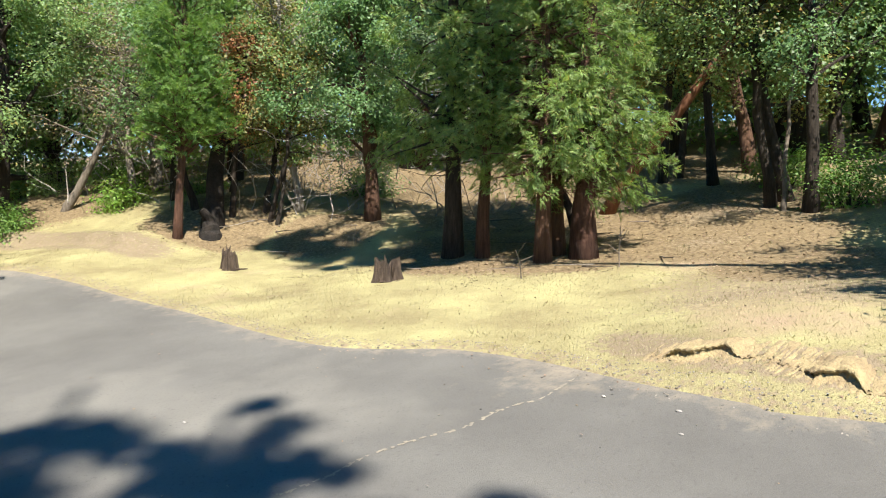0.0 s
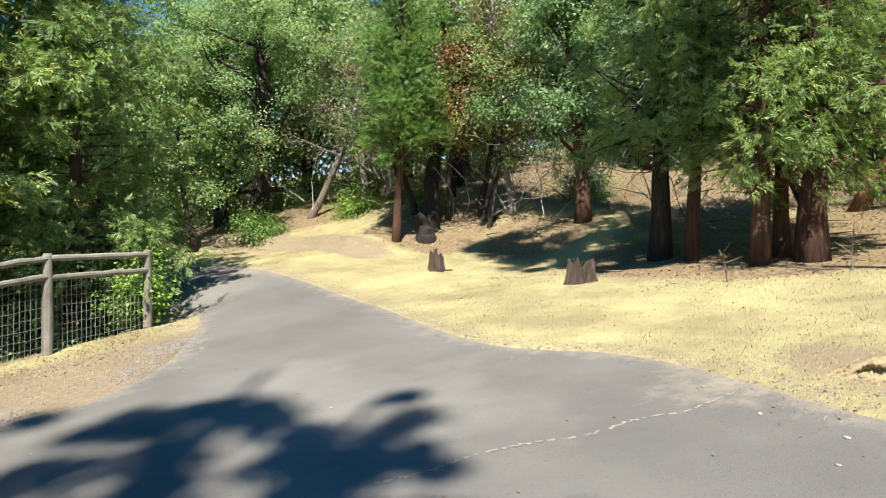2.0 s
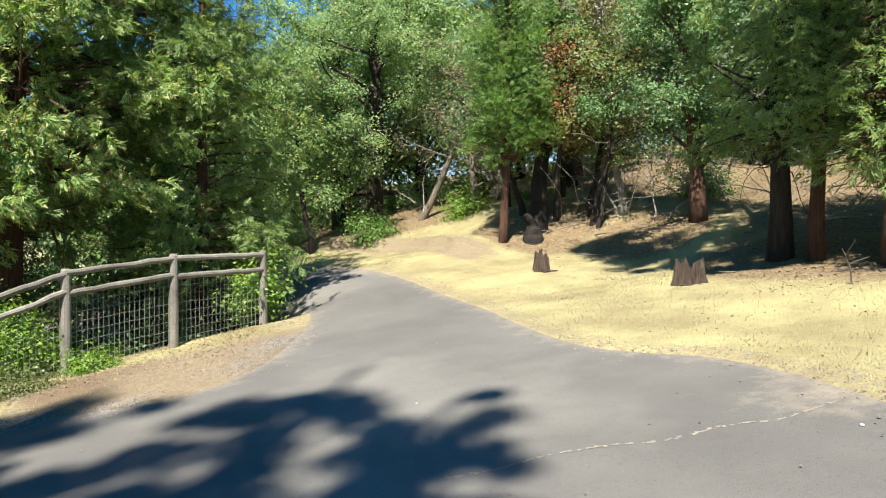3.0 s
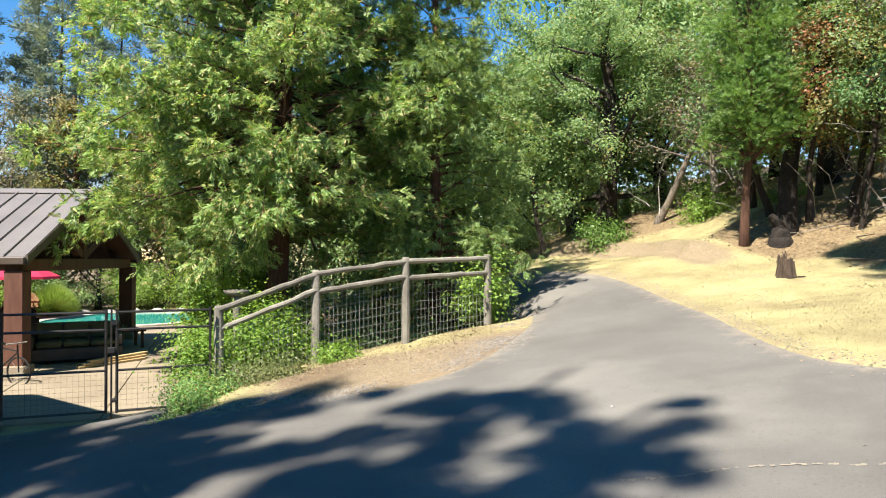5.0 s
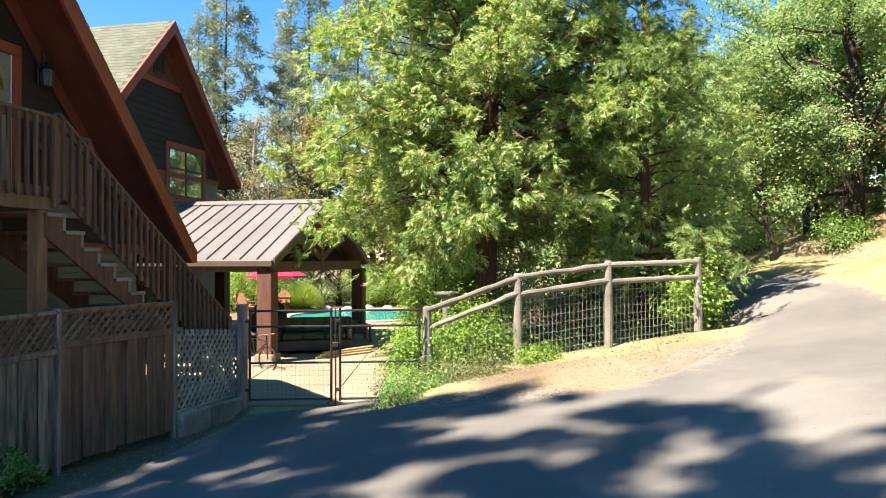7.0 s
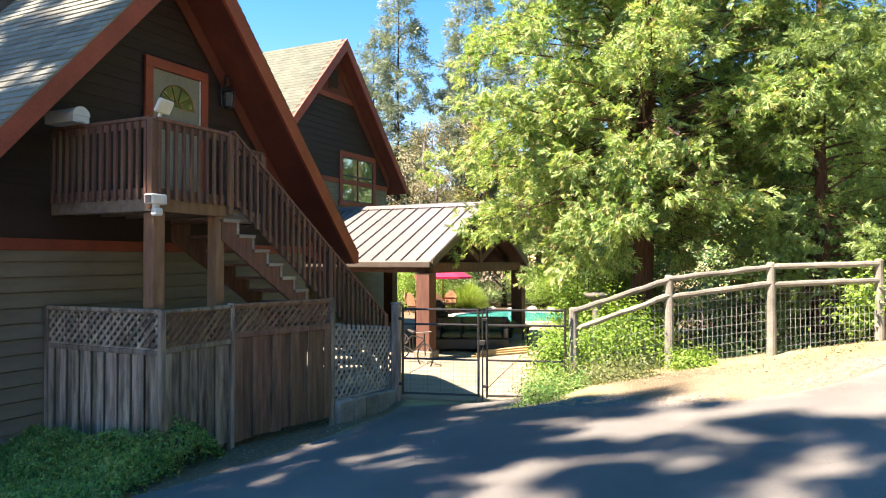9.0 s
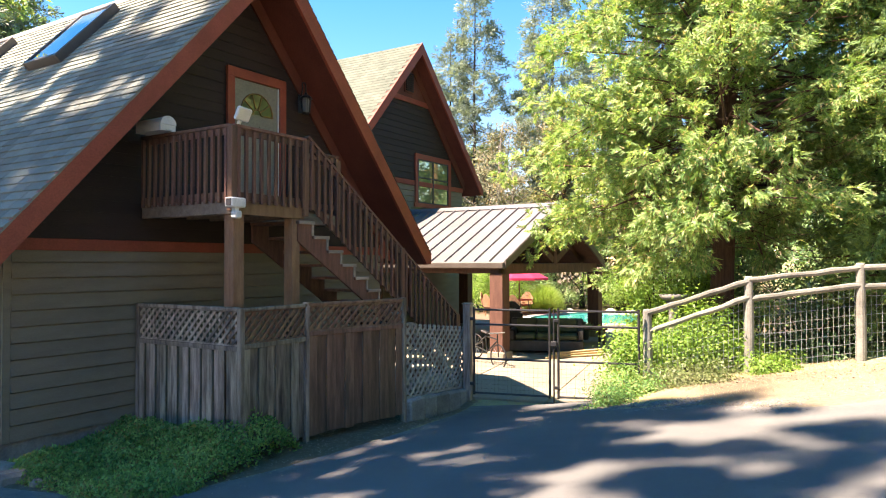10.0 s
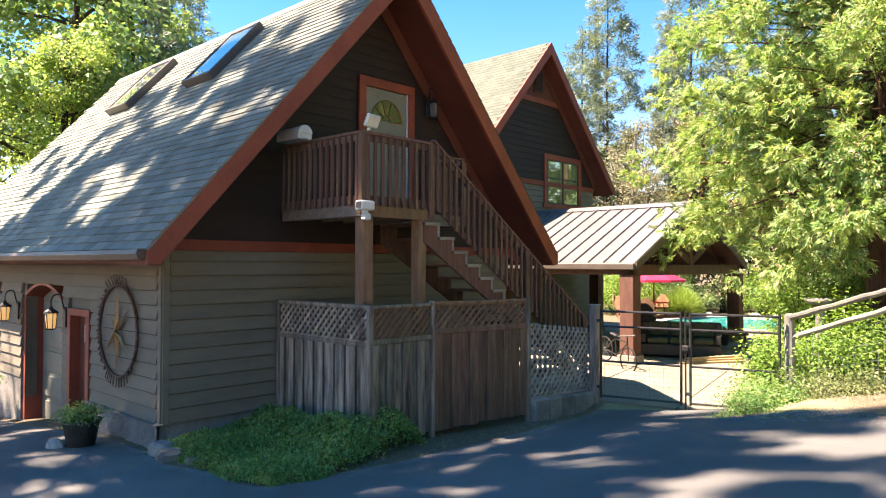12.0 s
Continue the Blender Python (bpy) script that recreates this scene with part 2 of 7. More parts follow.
# olive weeds, darkened to hold the dappled shade at the gate
L_WEED = leafmat("shade_darkened_weeds", (0.13, 0.19, 0.055), (0.21, 0.24, 0.08), 0.25, 0.3)


# ---- mesh tools ----
class MB:
    """Collects vertices and faces for one mesh."""

    def __init__(self):
        self.v, self.f = [], []

    def add(self, vs, fs):
        n = len(self.v)
        self.v.extend([tuple(p) for p in vs])
        self.f.extend([tuple(i + n for i in f) for f in fs])
        return self

    def box(self, x0, x1, y0, y1, z0, z1, m=None, chamfer=0.0):
        c = min(chamfer, 0.45 * min(abs(x1 - x0), abs(y1 - y0), abs(z1 - z0)))
        if c <= 0:
            vs = [Vector((x, y, z)) for z in (z0, z1) for y in (y0, y1) for x in (x0, x1)]
            fs = [(0, 2, 3, 1), (4, 5, 7, 6), (0, 1, 5, 4), (2, 6, 7, 3), (0, 4, 6, 2), (1, 3, 7, 5)]
        else:
            vs, rings = [], []
            for z, i in ((z0, c), (z0 + c, 0), (z1 - c, 0), (z1, c)):
                xa, xb, ya, yb = x0 + i, x1 - i, y0 + i, y1 - i
                k = c if i == 0 else 0.0
                ring = [(xa + k, ya), (xb - k, ya), (xb, ya + k), (xb, yb - k), (xb - k, yb), (xa + k, yb), (xa, yb - k), (xa, ya + k)]
                if i:
                    ring = [(xa, ya), (xb, ya), (xb, ya), (xb, yb), (xb, yb), (xa, yb), (xa, yb), (xa, ya)]
                    ring = [(xa + c * .01, ya), (xb - c * .01, ya), (xb, ya + c * .01), (xb, yb - c * .01), (xb - c * .01, yb), (xa + c * .01, yb), (xa, yb - c * .01), (xa, ya + c * .01)]
                rings.append(len(vs))
                vs += [Vector((x, y, z)) for x, y in ring]
            fs = [tuple(range(7, -1, -1)), tuple(range(24, 32))]
            for a in range(3):
                for k in range(8):
                    j = (k + 1) % 8
                    fs.append((8 * a + k, 8 * a + j, 8 * a + 8 + j, 8 * a + 8 + k))
        if m:
            vs = [m @ p for p in vs]
        return self.add(vs, fs)

    def beam(self, p, q, w, h, up=(0, 0, 1), chamfer=0.0):
        """A bar from p to q, w wide across and h deep along up."""
        p, q = Vector(p), Vector(q)
        d = q - p
        x = d.normalized()
        y = Vector(up).cross(x)
        y = y.normalized() if y.length > 1e-6 else Vector((0, 1, 0))
        z = x.cross(y)
        m = Matrix((x, y, z)).transposed().to_4x4()
        m.translation = p
        return self.box(0, d.length, -w / 2, w / 2, -h / 2, h / 2, m, chamfer)

    def tube(self, pts, radii, n=8, cap=True, wob=0.0, rng=None):
        pts = [Vector(p) for p in pts]
        base = len(self.v)
        ref = Vector((0.31, 0.57, 0.76))
        for i, p in enumerate(pts):
            d = (pts[min(i + 1, len(pts) - 1)] - pts[max(i - 1, 0)]).normalized()
            a = d.cross(ref)
            a = a.normalized() if a.length > 0.05 else d.cross(Vector((1, 0, 0))).normalized()
            b = d.cross(a)
            for k in range(n):
                t = 2 * math.pi * k / n
                r = radii[i] * (1 + (rng.uniform(-wob, wob) if rng else 0))
                self.v.append(tuple(p + a * (r * math.cos(t)) + b * (r * math.sin(t))))
        for i in range(len(pts) - 1):
            for k in range(n):
                j = (k + 1) % n
                self.f.append((base + i * n + k, base + i * n + j, base + (i + 1) * n + j, base + (i + 1) * n + k))
        if cap:
            self.f.append(tuple(base + k for k in range(n))[::-1])
            e = base + (len(pts) - 1) * n
            self.f.append(tuple(e + k for k in range(n)))
        return self

    def lathe(self, profile, n=20, centre=(0, 0, 0)):
        base = len(self.v)
        for r, z in profile:
            for k in range(n):
                t = 2 * math.pi * k / n
                self.v.append((centre[0] + r * math.cos(t), centre[1] + r * math.sin(t), centre[2] + z))
        for i in range(len(profile) - 1):
            for k in range(n):
                j = (k + 1) % n
                self.f.append((base + i * n + k, base + i * n + j, base + (i + 1) * n + j, base + (i + 1) * n + k))
        return self

    def prism(self, poly, y0, y1):
        """A polygon in (x, z), from y0 to y1."""
        n = len(poly)
        vs = [(x, y0, z) for x, z in poly] + [(x, y1, z) for x, z in poly]
        fs = [tuple(range(n)), tuple(range(2 * n - 1, n - 1, -1))]
        fs += [(i, n + i, n + (i + 1) % n, (i + 1) % n) for i in range(n)]
        return self.add(vs, fs)

    def mesh(self, name, material, smooth=False):
        me = bpy.data.meshes.new(name)
        me.from_pydata(self.v, [], self.f)
        me.materials.append(material)
        if smooth:
            me.polygons.foreach_set("use_smooth", [True] * len(me.polygons))
        me.update()
        return me


def part(name, mb, material, parent, label="", smooth=False):
    ob = new(name, mb.mesh(name, material, smooth))
    ob.parent = parent
    return tagged(ob, label) if label else ob


def piece(name, me, parent, m=None):
    ob = new(name, me)
    ob.parent = parent
    if m is not None:
        ob.matrix_basis = m
    return ob


def thing(name, label, category, m=None, group="", kind=""):
    ob = new(name)
    ob.empty_display_size = 0.2
    if m is not None:
        ob.matrix_basis = m
    return tagged(ob, label, category, group, kind)


def solid(name, mb, material, label, category, m=None, group="", kind="", smooth=False):
    ob = new(name, mb.mesh(name, material, smooth))
    if m is not None:
        ob.matrix_basis = m
    return tagged(ob, label, category, group, kind)


def npmesh(name, verts, faces, material):
    """A mesh from arrays of vertices and of faces with equally many corners."""
    me = bpy.data.meshes.new(name)
    k, nf = faces.shape[1], len(faces)
    me.vertices.add(len(verts))
    me.vertices.foreach_set("co", np.asarray(verts, np.float32).ravel())
    me.loops.add(k * nf)
    me.loops.foreach_set("vertex_index", np.asarray(faces, np.int32).ravel())
    me.polygons.add(nf)
    me.polygons.foreach_set("loop_start", np.arange(nf, dtype=np.int32) * k)
    me.update(calc_edges=True)
    me.materials.append(material)
    return me


def unit(a):
    return a / np.maximum(np.linalg.norm(a, axis=1, keepdims=True), 1e-9)


def leaves(P, A, L, W, rng, fold=0.25, flat=0.0):
    """Diamond leaves at P that point along A, L long and W wide."""
    A = unit(A)
    up = np.tile([0.0, 0.0, 1.0], (len(P), 1)) * flat + rng.normal(size=P.shape) * (1 - flat) + 1e-3
    S = unit(np.cross(A, up))
    Nn = np.cross(S, A)
    L, W = L[:, None], W[:, None]
    mid = P + A * L * 0.45
    v = np.stack([P, mid + S * W / 2 - Nn * W * fold, P + A * L, mid - S * W / 2 - Nn * W * fold], 1).reshape(-1, 3)
    f = np.arange(len(P) * 4).reshape(-1, 4)
    return v, f


def blades3(P, A, N, L, W):
    """Three-cornered leaves at P that point along A and face along N, L long and W wide."""
    S = unit(np.cross(N, A))
    A2 = unit(np.cross(S, N))
    L, W = L[:, None], W[:, None]
    m = P + A2 * L * 0.3
    v = np.stack([m - S * W / 2, m + S * W / 2, P + A2 * L], 1).reshape(-1, 3)
    return v, np.arange(len(P) * 3).reshape(-1, 3)


def fronds(P, A, N, L, W, rng, nb=12, slim=0.3, splay=(0.35, 0.9)):
    """Flat feathery sprays: slim blades set left and right along each axis A, shorter towards the tip."""
    n = len(P)
    A = unit(A)
    S = unit(np.cross(N, A))
    N = np.cross(A, S)
    i = np.arange(nb)
    f = ((i // 2) + 0.5 + rng.uniform(-0.3, 0.3, (n, nb))) / (nb / 2)
    sgn = np.where(i % 2, 1.0, -1.0)[None, :, None]
    b = P[:, None] + A[:, None] * (L[:, None] * f)[..., None]
    d = A[:, None] * 0.8 + S[:, None] * sgn * rng.uniform(splay[0], splay[1], (n, nb, 1)) + N[:, None] * rng.normal(size=(n, nb, 1)) * 0.3 + [0, 0, -0.1]
    ln = W[:, None] * (1.1 - 0.45 * f) * rng.uniform(0.7, 1.2, (n, nb))
    face = (N[:, None] + rng.normal(size=(n, nb, 3)) * 0.35).reshape(-1, 3)
    return blades3(b.reshape(-1, 3), unit(d.reshape(-1, 3)), unit(face), ln.ravel(), (W[:, None] * slim * rng.uniform(0.7, 1.3, (n, nb))).ravel())


def smooth01(a, b, x):
    t = np.clip((x - a) / (b - a), 0, 1)
    return t * t * (3 - 2 * t)


def ground_z(x, y):
    """The lie of the land: the drive falls towards the house and the wood rises away from it."""
    x, y = np.asarray(x, float), np.asarray(y, float)
    gx = np.where(x > -3.2, x, -3.2 - 1.3 * np.tanh((-3.2 - x) / 1.3))
    gx = np.where(gx > 45, 45 + (gx - 45) * 0.25, gx)
    z = 1.097 + 0.139 * gx - 0.0274 * np.clip(y, -10, 40)
    z = z + 0.62 * smooth01(9, 15, y) * smooth01(4.5, 9.5, x) + 0.09 * np.clip(x - 11, 0, 40)
    z = z + 0.33 * smooth01(3.6, 0, y) * smooth01(2.0, 5.5, x) * (1 - 0.85 * smooth01(6.0, 9.5, x))
    z = z + 0.4 * smooth01(11, 13.5, x) * smooth01(6, 9.5, y) + 0.3 * smooth01(16, 21, y) * smooth01(8, 11, x)
    z = z - 0.1 * np.clip(-7.9 - x, 0, 6) * (1 - smooth01(8, 11, y))
    # the garden behind the fence falls to the pool terrace
    z = z - 0.12 * smooth01(8.5, 10.8, y) * (1 - smooth01(-0.8, 0.6, x))
    fall = smooth01(12.3, 14.5, y) * (1 - smooth01(3.5, 7.0, x))
    fall = np.maximum(fall, smooth01(10.95, 11.35, y) * (1 - smooth01(-0.9, -0.3, x)))
    z = z * (1 - fall) + 0.3 * fall
    return z


def gz(x, y):
    return float(ground_z(x, y))


def catmull(pts, step=6):
    pts = [Vector(p) for p in pts]
    out = []
    for i in range(len(pts) - 1):
        a, b, c, d = pts[max(i - 1, 0)], pts[i], pts[i + 1], pts[min(i + 2, len(pts) - 1)]
        for k in range(step):
            t = k / step
            out.append(0.5 * ((2 * b) + (c - a) * t + (2 * a - 5 * b + 4 * c - d) * t * t + (3 * b - a - 3 * c + d) * t ** 3))
    return out + [pts[-1]]


# the garage's own frame: x along its gable wall, y into the building
HOUSE = Matrix.Translation((-6.851, 5.540, 0)) @ Matrix.Rotation(radians(78.06), 4, 'Z')


def house_xy(u, v):
    p = HOUSE @ Vector((u, v, 0))
    return p.x, p.y


# ---- ground, drive and terrace ----
FAR_EDGE = catmull([(2.6, -9), (3.2, -2), (3.55, 0.9), (3.75, 1.4), (4.15, 2.15), (4.9, 3.25), (5.18, 4.2), (5.12, 4.8), (5.12, 5.5), (5.4, 6.4),
                    (5.95, 7.6), (6.8, 9.4), (7.45, 11.6), (7.75, 13.3), (8.0, 15.5), (8.2, 17.8), (7.7, 20.5), (6.2, 23.5), (3.5, 27)])
NEAR_EDGE = catmull([(1.2, 25), (3.9, 22), (5.4, 18.5), (5.9, 15.5), (5.85, 13.6), (5.45, 12.6), (4.9, 11.5), (3.75, 9.9), (2.85, 8.9), (1.75, 8.35), (0.5, 9.0),
                     (-0.5, 9.3), (-0.75, 10.2), (-0.35, 11.15)])
HOUSE_EDGE = [Vector(p) for p in ((-3.1, 11.1), (-3.1, 10.2), (-3.05, 8.7), (-3.45, 7.5), (-3.85, 6.4), (-4.3, 5.6), (-4.9, 5.2), (-6.2, 5.1), (-7.0, 5.35),
                                  (-10.5, 6.1), (-18, 7.7), (-20, 7.5), (-20, 1.0), (-6, -2.6), (-2.2, -4.0), (-1.8, -9))]
ROAD = [(p[0], p[1]) for p in FAR_EDGE + NEAR_EDGE + HOUSE_EDGE]


def road_distance(x, y):
    """Signed distance to the drive's edge, positive off the drive."""
    poly = np.array(ROAD)
    a, b = poly, np.roll(poly, -1, 0)
    best = np.full(x.shape, 1e9)
    inside = np.zeros(x.shape, bool)
    for (x0, y0), (x1, y1) in zip(a, b):
        dx, dy = x1 - x0, y1 - y0
        t = np.clip(((x - x0) * dx + (y - y0) * dy) / max(dx * dx + dy * dy, 1e-9), 0, 1)
        best = np.minimum(best, np.hypot(x - x0 - t * dx, y - y0 - t * dy))
        if y0 != y1:
            inside ^= ((y0 > y) != (y1 > y)) & (x < (x1 - x0) * (y - y0) / (y1 - y0) + x0)
    return np.where(inside, -best, best)


def axis_steps(lo, hi, fine0, fine1, step):
    inner = np.arange(fine0, fine1 + 1e-6, step)
    left, right, s = [fine0], [fine1], step
    while left[-1] > lo:
        s *= 1.35
        left.append(left[-1] - s)
    s = step
    while right[-1] < hi:
        s *= 1.35
        right.append(right[-1] + s)
    return np.concatenate([left[:0:-1], inner, right[1:]])


def fbm(x, y, scale, seed):
    r = np.random.RandomState(seed)
    out = np.zeros(x.shape)
    for k in range(12):
        a = r.uniform(0, 2 * math.pi)
        f = scale * 1.55 ** (k % 5)
        out += np.sin(f * (x * math.cos(a) + y * math.sin(a)) + r.uniform(0, 6.28)) / 1.55 ** (k % 5)
    return out / 6


WOOD = [(10.9, 6.1, 2.0), (11.1, 4.6, 1.7), (14.2, 3.0, 3.4), (11.4, 6.3, 2.3), (10.9, 4.2, 1.9), (12.2, 13.0, 2.2), (12.6, 10.3, 1.7), (14.5, 7.0, 2.2), (16.5, 0.5, 3.0), (13.5, 20, 4), (20, 8, 6), (20, 16, 7), (9, 25, 5), (10.9, 5.4, 1.6), (12.5, 2.0, 3.0), (9.6, 0.2, 2.2)]


def litter_at(x, y):
    s = np.zeros(np.shape(x))
    for cx, cy, r in WOOD:
        s = np.maximum(s, 1 - np.hypot(x - cx, y - cy) / r)
    return np.clip(s * 2.2 + 0.4 * fbm(x, y, 1.3, 5), 0, 1)


def bank_at(x, y, d):
    return smooth01(0.45, 0.85, d + 0.2 * fbm(x, y, 2.6, 8)) * smooth01(3.6, 4.0, x) * (1 - smooth01(2.3, 3.0, y)) * smooth01(-6, -3, y)


def off_road_bumps(x, y, d):
    rough = smooth01(0.1, 1.2, d)
    z = rough * (0.07 * fbm(x, y, 0.9, 3) + 0.035 * fbm(x, y, 3.1, 4))
    # the eroded bank beside the drive, and the cut bank at its far bend
    bank = bank_at(x, y, d)
    z = z + 0.04 * bank * smooth01(3.2, 1.4, d)
    cut = smooth01(2.05, 2.3, d + 0.35 * fbm(x, y, 2.3, 9)) * smooth01(7.5, 8.5, x) * smooth01(12.0, 14.0, y) * (1 - smooth01(22, 26, y))
    return z + 0.26 * cut


gx_, gy_ = np.meshgrid(axis_steps(-1500, 1500, -9.0, 18.0, 0.13), axis_steps(-1500, 1500, -3.0, 24.0, 0.13))
gd_ = road_distance(gx_, gy_)
gz_ = ground_z(gx_, gy_) + off_road_bumps(gx_, gy_, gd_) + 0.02 - 0.09 * (1 - smooth01(-0.16, 0.05, gd_ + 0.05 * fbm(gx_, gy_, 5.0, 6)))
far_ = np.hypot(gx_, gy_)
gz_ = np.where(far_ > 90, np.minimum(gz_, 9) * 1.0, gz_)
rows_, cols_ = gx_.shape
idx_ = np.arange(rows_ * cols_).reshape(rows_, cols_)
quads_ = np.stack([idx_[:-1, :-1], idx_[:-1, 1:], idx_[1:, 1:], idx_[1:, :-1]], -1).reshape(-1, 4)


def ground_material():
    m = mat("dry_grass_ground", (0.275, 0.24, 0.13), (0.42, 0.395, 0.205), 0.9, 55, 0.97, 0.8, c3=(0.34, 0.265, 0.18), dist=0.03, spec=0.12)
    t = m.node_tree
    b = t.nodes["Principled BSDF"]
    col = b.inputs["Base Color"].links[0].from_socket
    for name, shade1, shade2 in (("litter", (0.11, 0.082, 0.05), (0.275, 0.215, 0.128)), ("dirt", (0.17, 0.135, 0.092), (0.285, 0.233, 0.16)), ("soil", (0.12, 0.09, 0.06), (0.2, 0.15, 0.1))):
        at = t.nodes.new("ShaderNodeAttribute")
        at.attribute_name = name
        n = t.nodes.new("ShaderNodeTexNoise")
        n.inputs["Scale"].default_value = 14
        n.inputs["Detail"].default_value = 8
        co = t.nodes.new("ShaderNodeTexCoord")
        t.links.new(co.outputs["Object"], n.inputs["Vector"])
        inner = t.nodes.new("ShaderNodeMix")
        inner.data_type = 'RGBA'
        inner.inputs[6].default_value, inner.inputs[7].default_value = (*shade1, 1), (*shade2, 1)
        rr = t.nodes.new("ShaderNodeMapRange")
        rr.inputs[1].default_value, rr.inputs[2].default_value = 0.25, 0.75
        t.links.new(n.outputs[0], rr.inputs[0])
        t.links.new(rr.outputs[0], inner.inputs[0])
        # ragged border
        ad = t.nodes.new("ShaderNodeMath")
        ad.operation = 'ADD'
        t.links.new(at.outputs["Fac"], ad.inputs[0])
        t.links.new(n.outputs[0], ad.inputs[1])
        r2 = t.nodes.new("ShaderNodeMapRange")
        r2.inputs[1].default_value, r2.inputs[2].default_value = 0.85, 1.1
        t.links.new(ad.outputs[0], r2.inputs[0])
        mx = t.nodes.new("ShaderNodeMix")
        mx.data_type = 'RGBA'
        t.links.new(r2.outputs[0], mx.inputs[0])
        t.links.new(col, mx.inputs[6])
        t.links.new(inner.outputs[2], mx.inputs[7])
        col = mx.outputs[2]
    t.links.new(col, b.inputs["Base Color"])
    return m


ground_mesh = npmesh("ground", np.stack([gx_, gy_, gz_], -1).reshape(-1, 3), quads_, ground_material())
lit_ = np.maximum(litter_at(gx_, gy_), smooth01(15, 22, gx_) * 0.75)
lit_ = np.maximum(lit_, smooth01(-3, -9, gy_) * 0.8)
dirt_ = np.clip(smooth01(0.75, 0.1, gd_) * 0.45, 0, 1) * (gx_ > 0)
cutd_ = smooth01(1.2, 1.9, gd_) * smooth01(3.2, 2.4, gd_) * smooth01(7.5, 8.5, gx_) * smooth01(11.5, 13.0, gy_) * smooth01(24, 20, gy_)
dirt_ = np.maximum(dirt_, cutd_ * 0.62)
bankd_ = smooth01(0.25, 0.5, gd_) * smooth01(1.3, 0.8, gd_) * (gx_ > 3.5) * smooth01(3.4, 2.4, gy_)
dirt_ = np.maximum(dirt_, bankd_ * 0.62)
dirt_ = np.maximum(dirt_, smooth01(4.5, 2.0, gy_) * smooth01(4.0, 7.0, gx_) * np.clip(0.28 + 0.6 * fbm(gx_, gy_, 0.9, 13), 0, 0.7))
dirt_ = np.maximum(dirt_, smooth01(11.9, 10.8, gy_) * smooth01(-0.3, 0.8, gx_) * smooth01(6.5, 5, gx_) * (gd_ > 0) * (gy_ > 7) * 0.75)
soil_ = np.clip(smooth01(12.2, 13.2, gy_) * (1 - smooth01(4.5, 6.5, gx_)) + (1 - smooth01(-3.4, -2.8, gx_)) * (gd_ > 0) * (gy_ < 14), 0, 1)
verge_ = smooth01(12.2, 11.4, gy_) * smooth01(-0.9, -0.2, gx_) * smooth01(6.5, 5.5, gx_) * (gd_ > 0) * (gy_ > 8)
soil_ = np.maximum(soil_, verge_ * np.clip(0.36 + 0.5 * fbm(gx_, gy_, 1.7, 57), 0, 0.62))
lit_ = np.maximum(lit_, smooth01(7.5, 11, gx_) * smooth01(6.5, 4, gy_) * np.clip(0.36 + 0.5 * fbm(gx_, gy_, 0.8, 58), 0, 0.7))
for name_, arr_ in (("litter", lit_), ("dirt", dirt_), ("soil", soil_)):
    at_ = ground_mesh.attributes.new(name_, 'FLOAT', 'POINT')
    at_.data.foreach_set("value", arr_.astype(np.float32).ravel())
ground_mesh.polygons.foreach_set("use_smooth", [True] * len(ground_mesh.polygons))
ground = tagged(new("ground", ground_mesh), "sunlit dry straw-yellow grass and leaf litter ground", "ground", kind="structure")

def road_material():
    """Worn asphalt with sandy dust where earth washes on to it."""
    m = M_ASPHALT
    t = m.node_tree
    b = t.nodes["Principled BSDF"]
    col = b.inputs["Base Color"].links[0].from_socket
    at = t.nodes.new("ShaderNodeAttribute")
    at.attribute_name = "dust"
    co = t.nodes.new("ShaderNodeTexCoord")
    n = t.nodes.new("ShaderNodeTexNoise")
    n.inputs["Scale"].default_value = 5
    n.inputs["Detail"].default_value = 9
    n.inputs["Roughness"].default_value = 0.7
    t.links.new(co.outputs["Object"], n.inputs["Vector"])
    ad = t.nodes.new("ShaderNodeMath")
    t.links.new(at.outputs["Fac"], ad.inputs[0])
    t.links.new(n.outputs[0], ad.inputs[1])
    r = t.nodes.new("ShaderNodeMapRange")
    r.inputs[1].default_value, r.inputs[2].default_value = 0.75, 1.25
    r.inputs[4].default_value = 0.85
    t.links.new(ad.outputs[0], r.inputs[0])
    mx = t.nodes.new("ShaderNodeMix")
    mx.data_type = 'RGBA'
    t.links.new(r.outputs[0], mx.inputs[0])
    t.links.new(col, mx.inputs[6])
    mx.inputs[7].default_value = (0.3, 0.26, 0.2, 1)
    # dark and pale aggregate
    sp = t.nodes.new("ShaderNodeTexNoise")
    sp.inputs["Scale"].default_value = 38
    sp.inputs["Detail"].default_value = 5
    t.links.new(co.outputs["Object"], sp.inputs["Vector"])
    r2 = t.nodes.new("ShaderNodeMapRange")
    r2.inputs[1].default_value, r2.inputs[2].default_value = 0.58, 0.74
    r2.inputs[4].default_value = 0.55
    t.links.new(sp.outputs[0], r2.inputs[0])
    mx2 = t.nodes.new("ShaderNodeMix")
    mx2.data_type = 'RGBA'
    t.links.new(r2.outputs[0], mx2.inputs[0])
    t.links.new(mx.outputs[2], mx2.inputs[6])
    mx2.inputs[7].default_value = (0.075, 0.072, 0.07, 1)
    t.links.new(mx2.outputs[2], b.inputs["Base Color"])
    return m


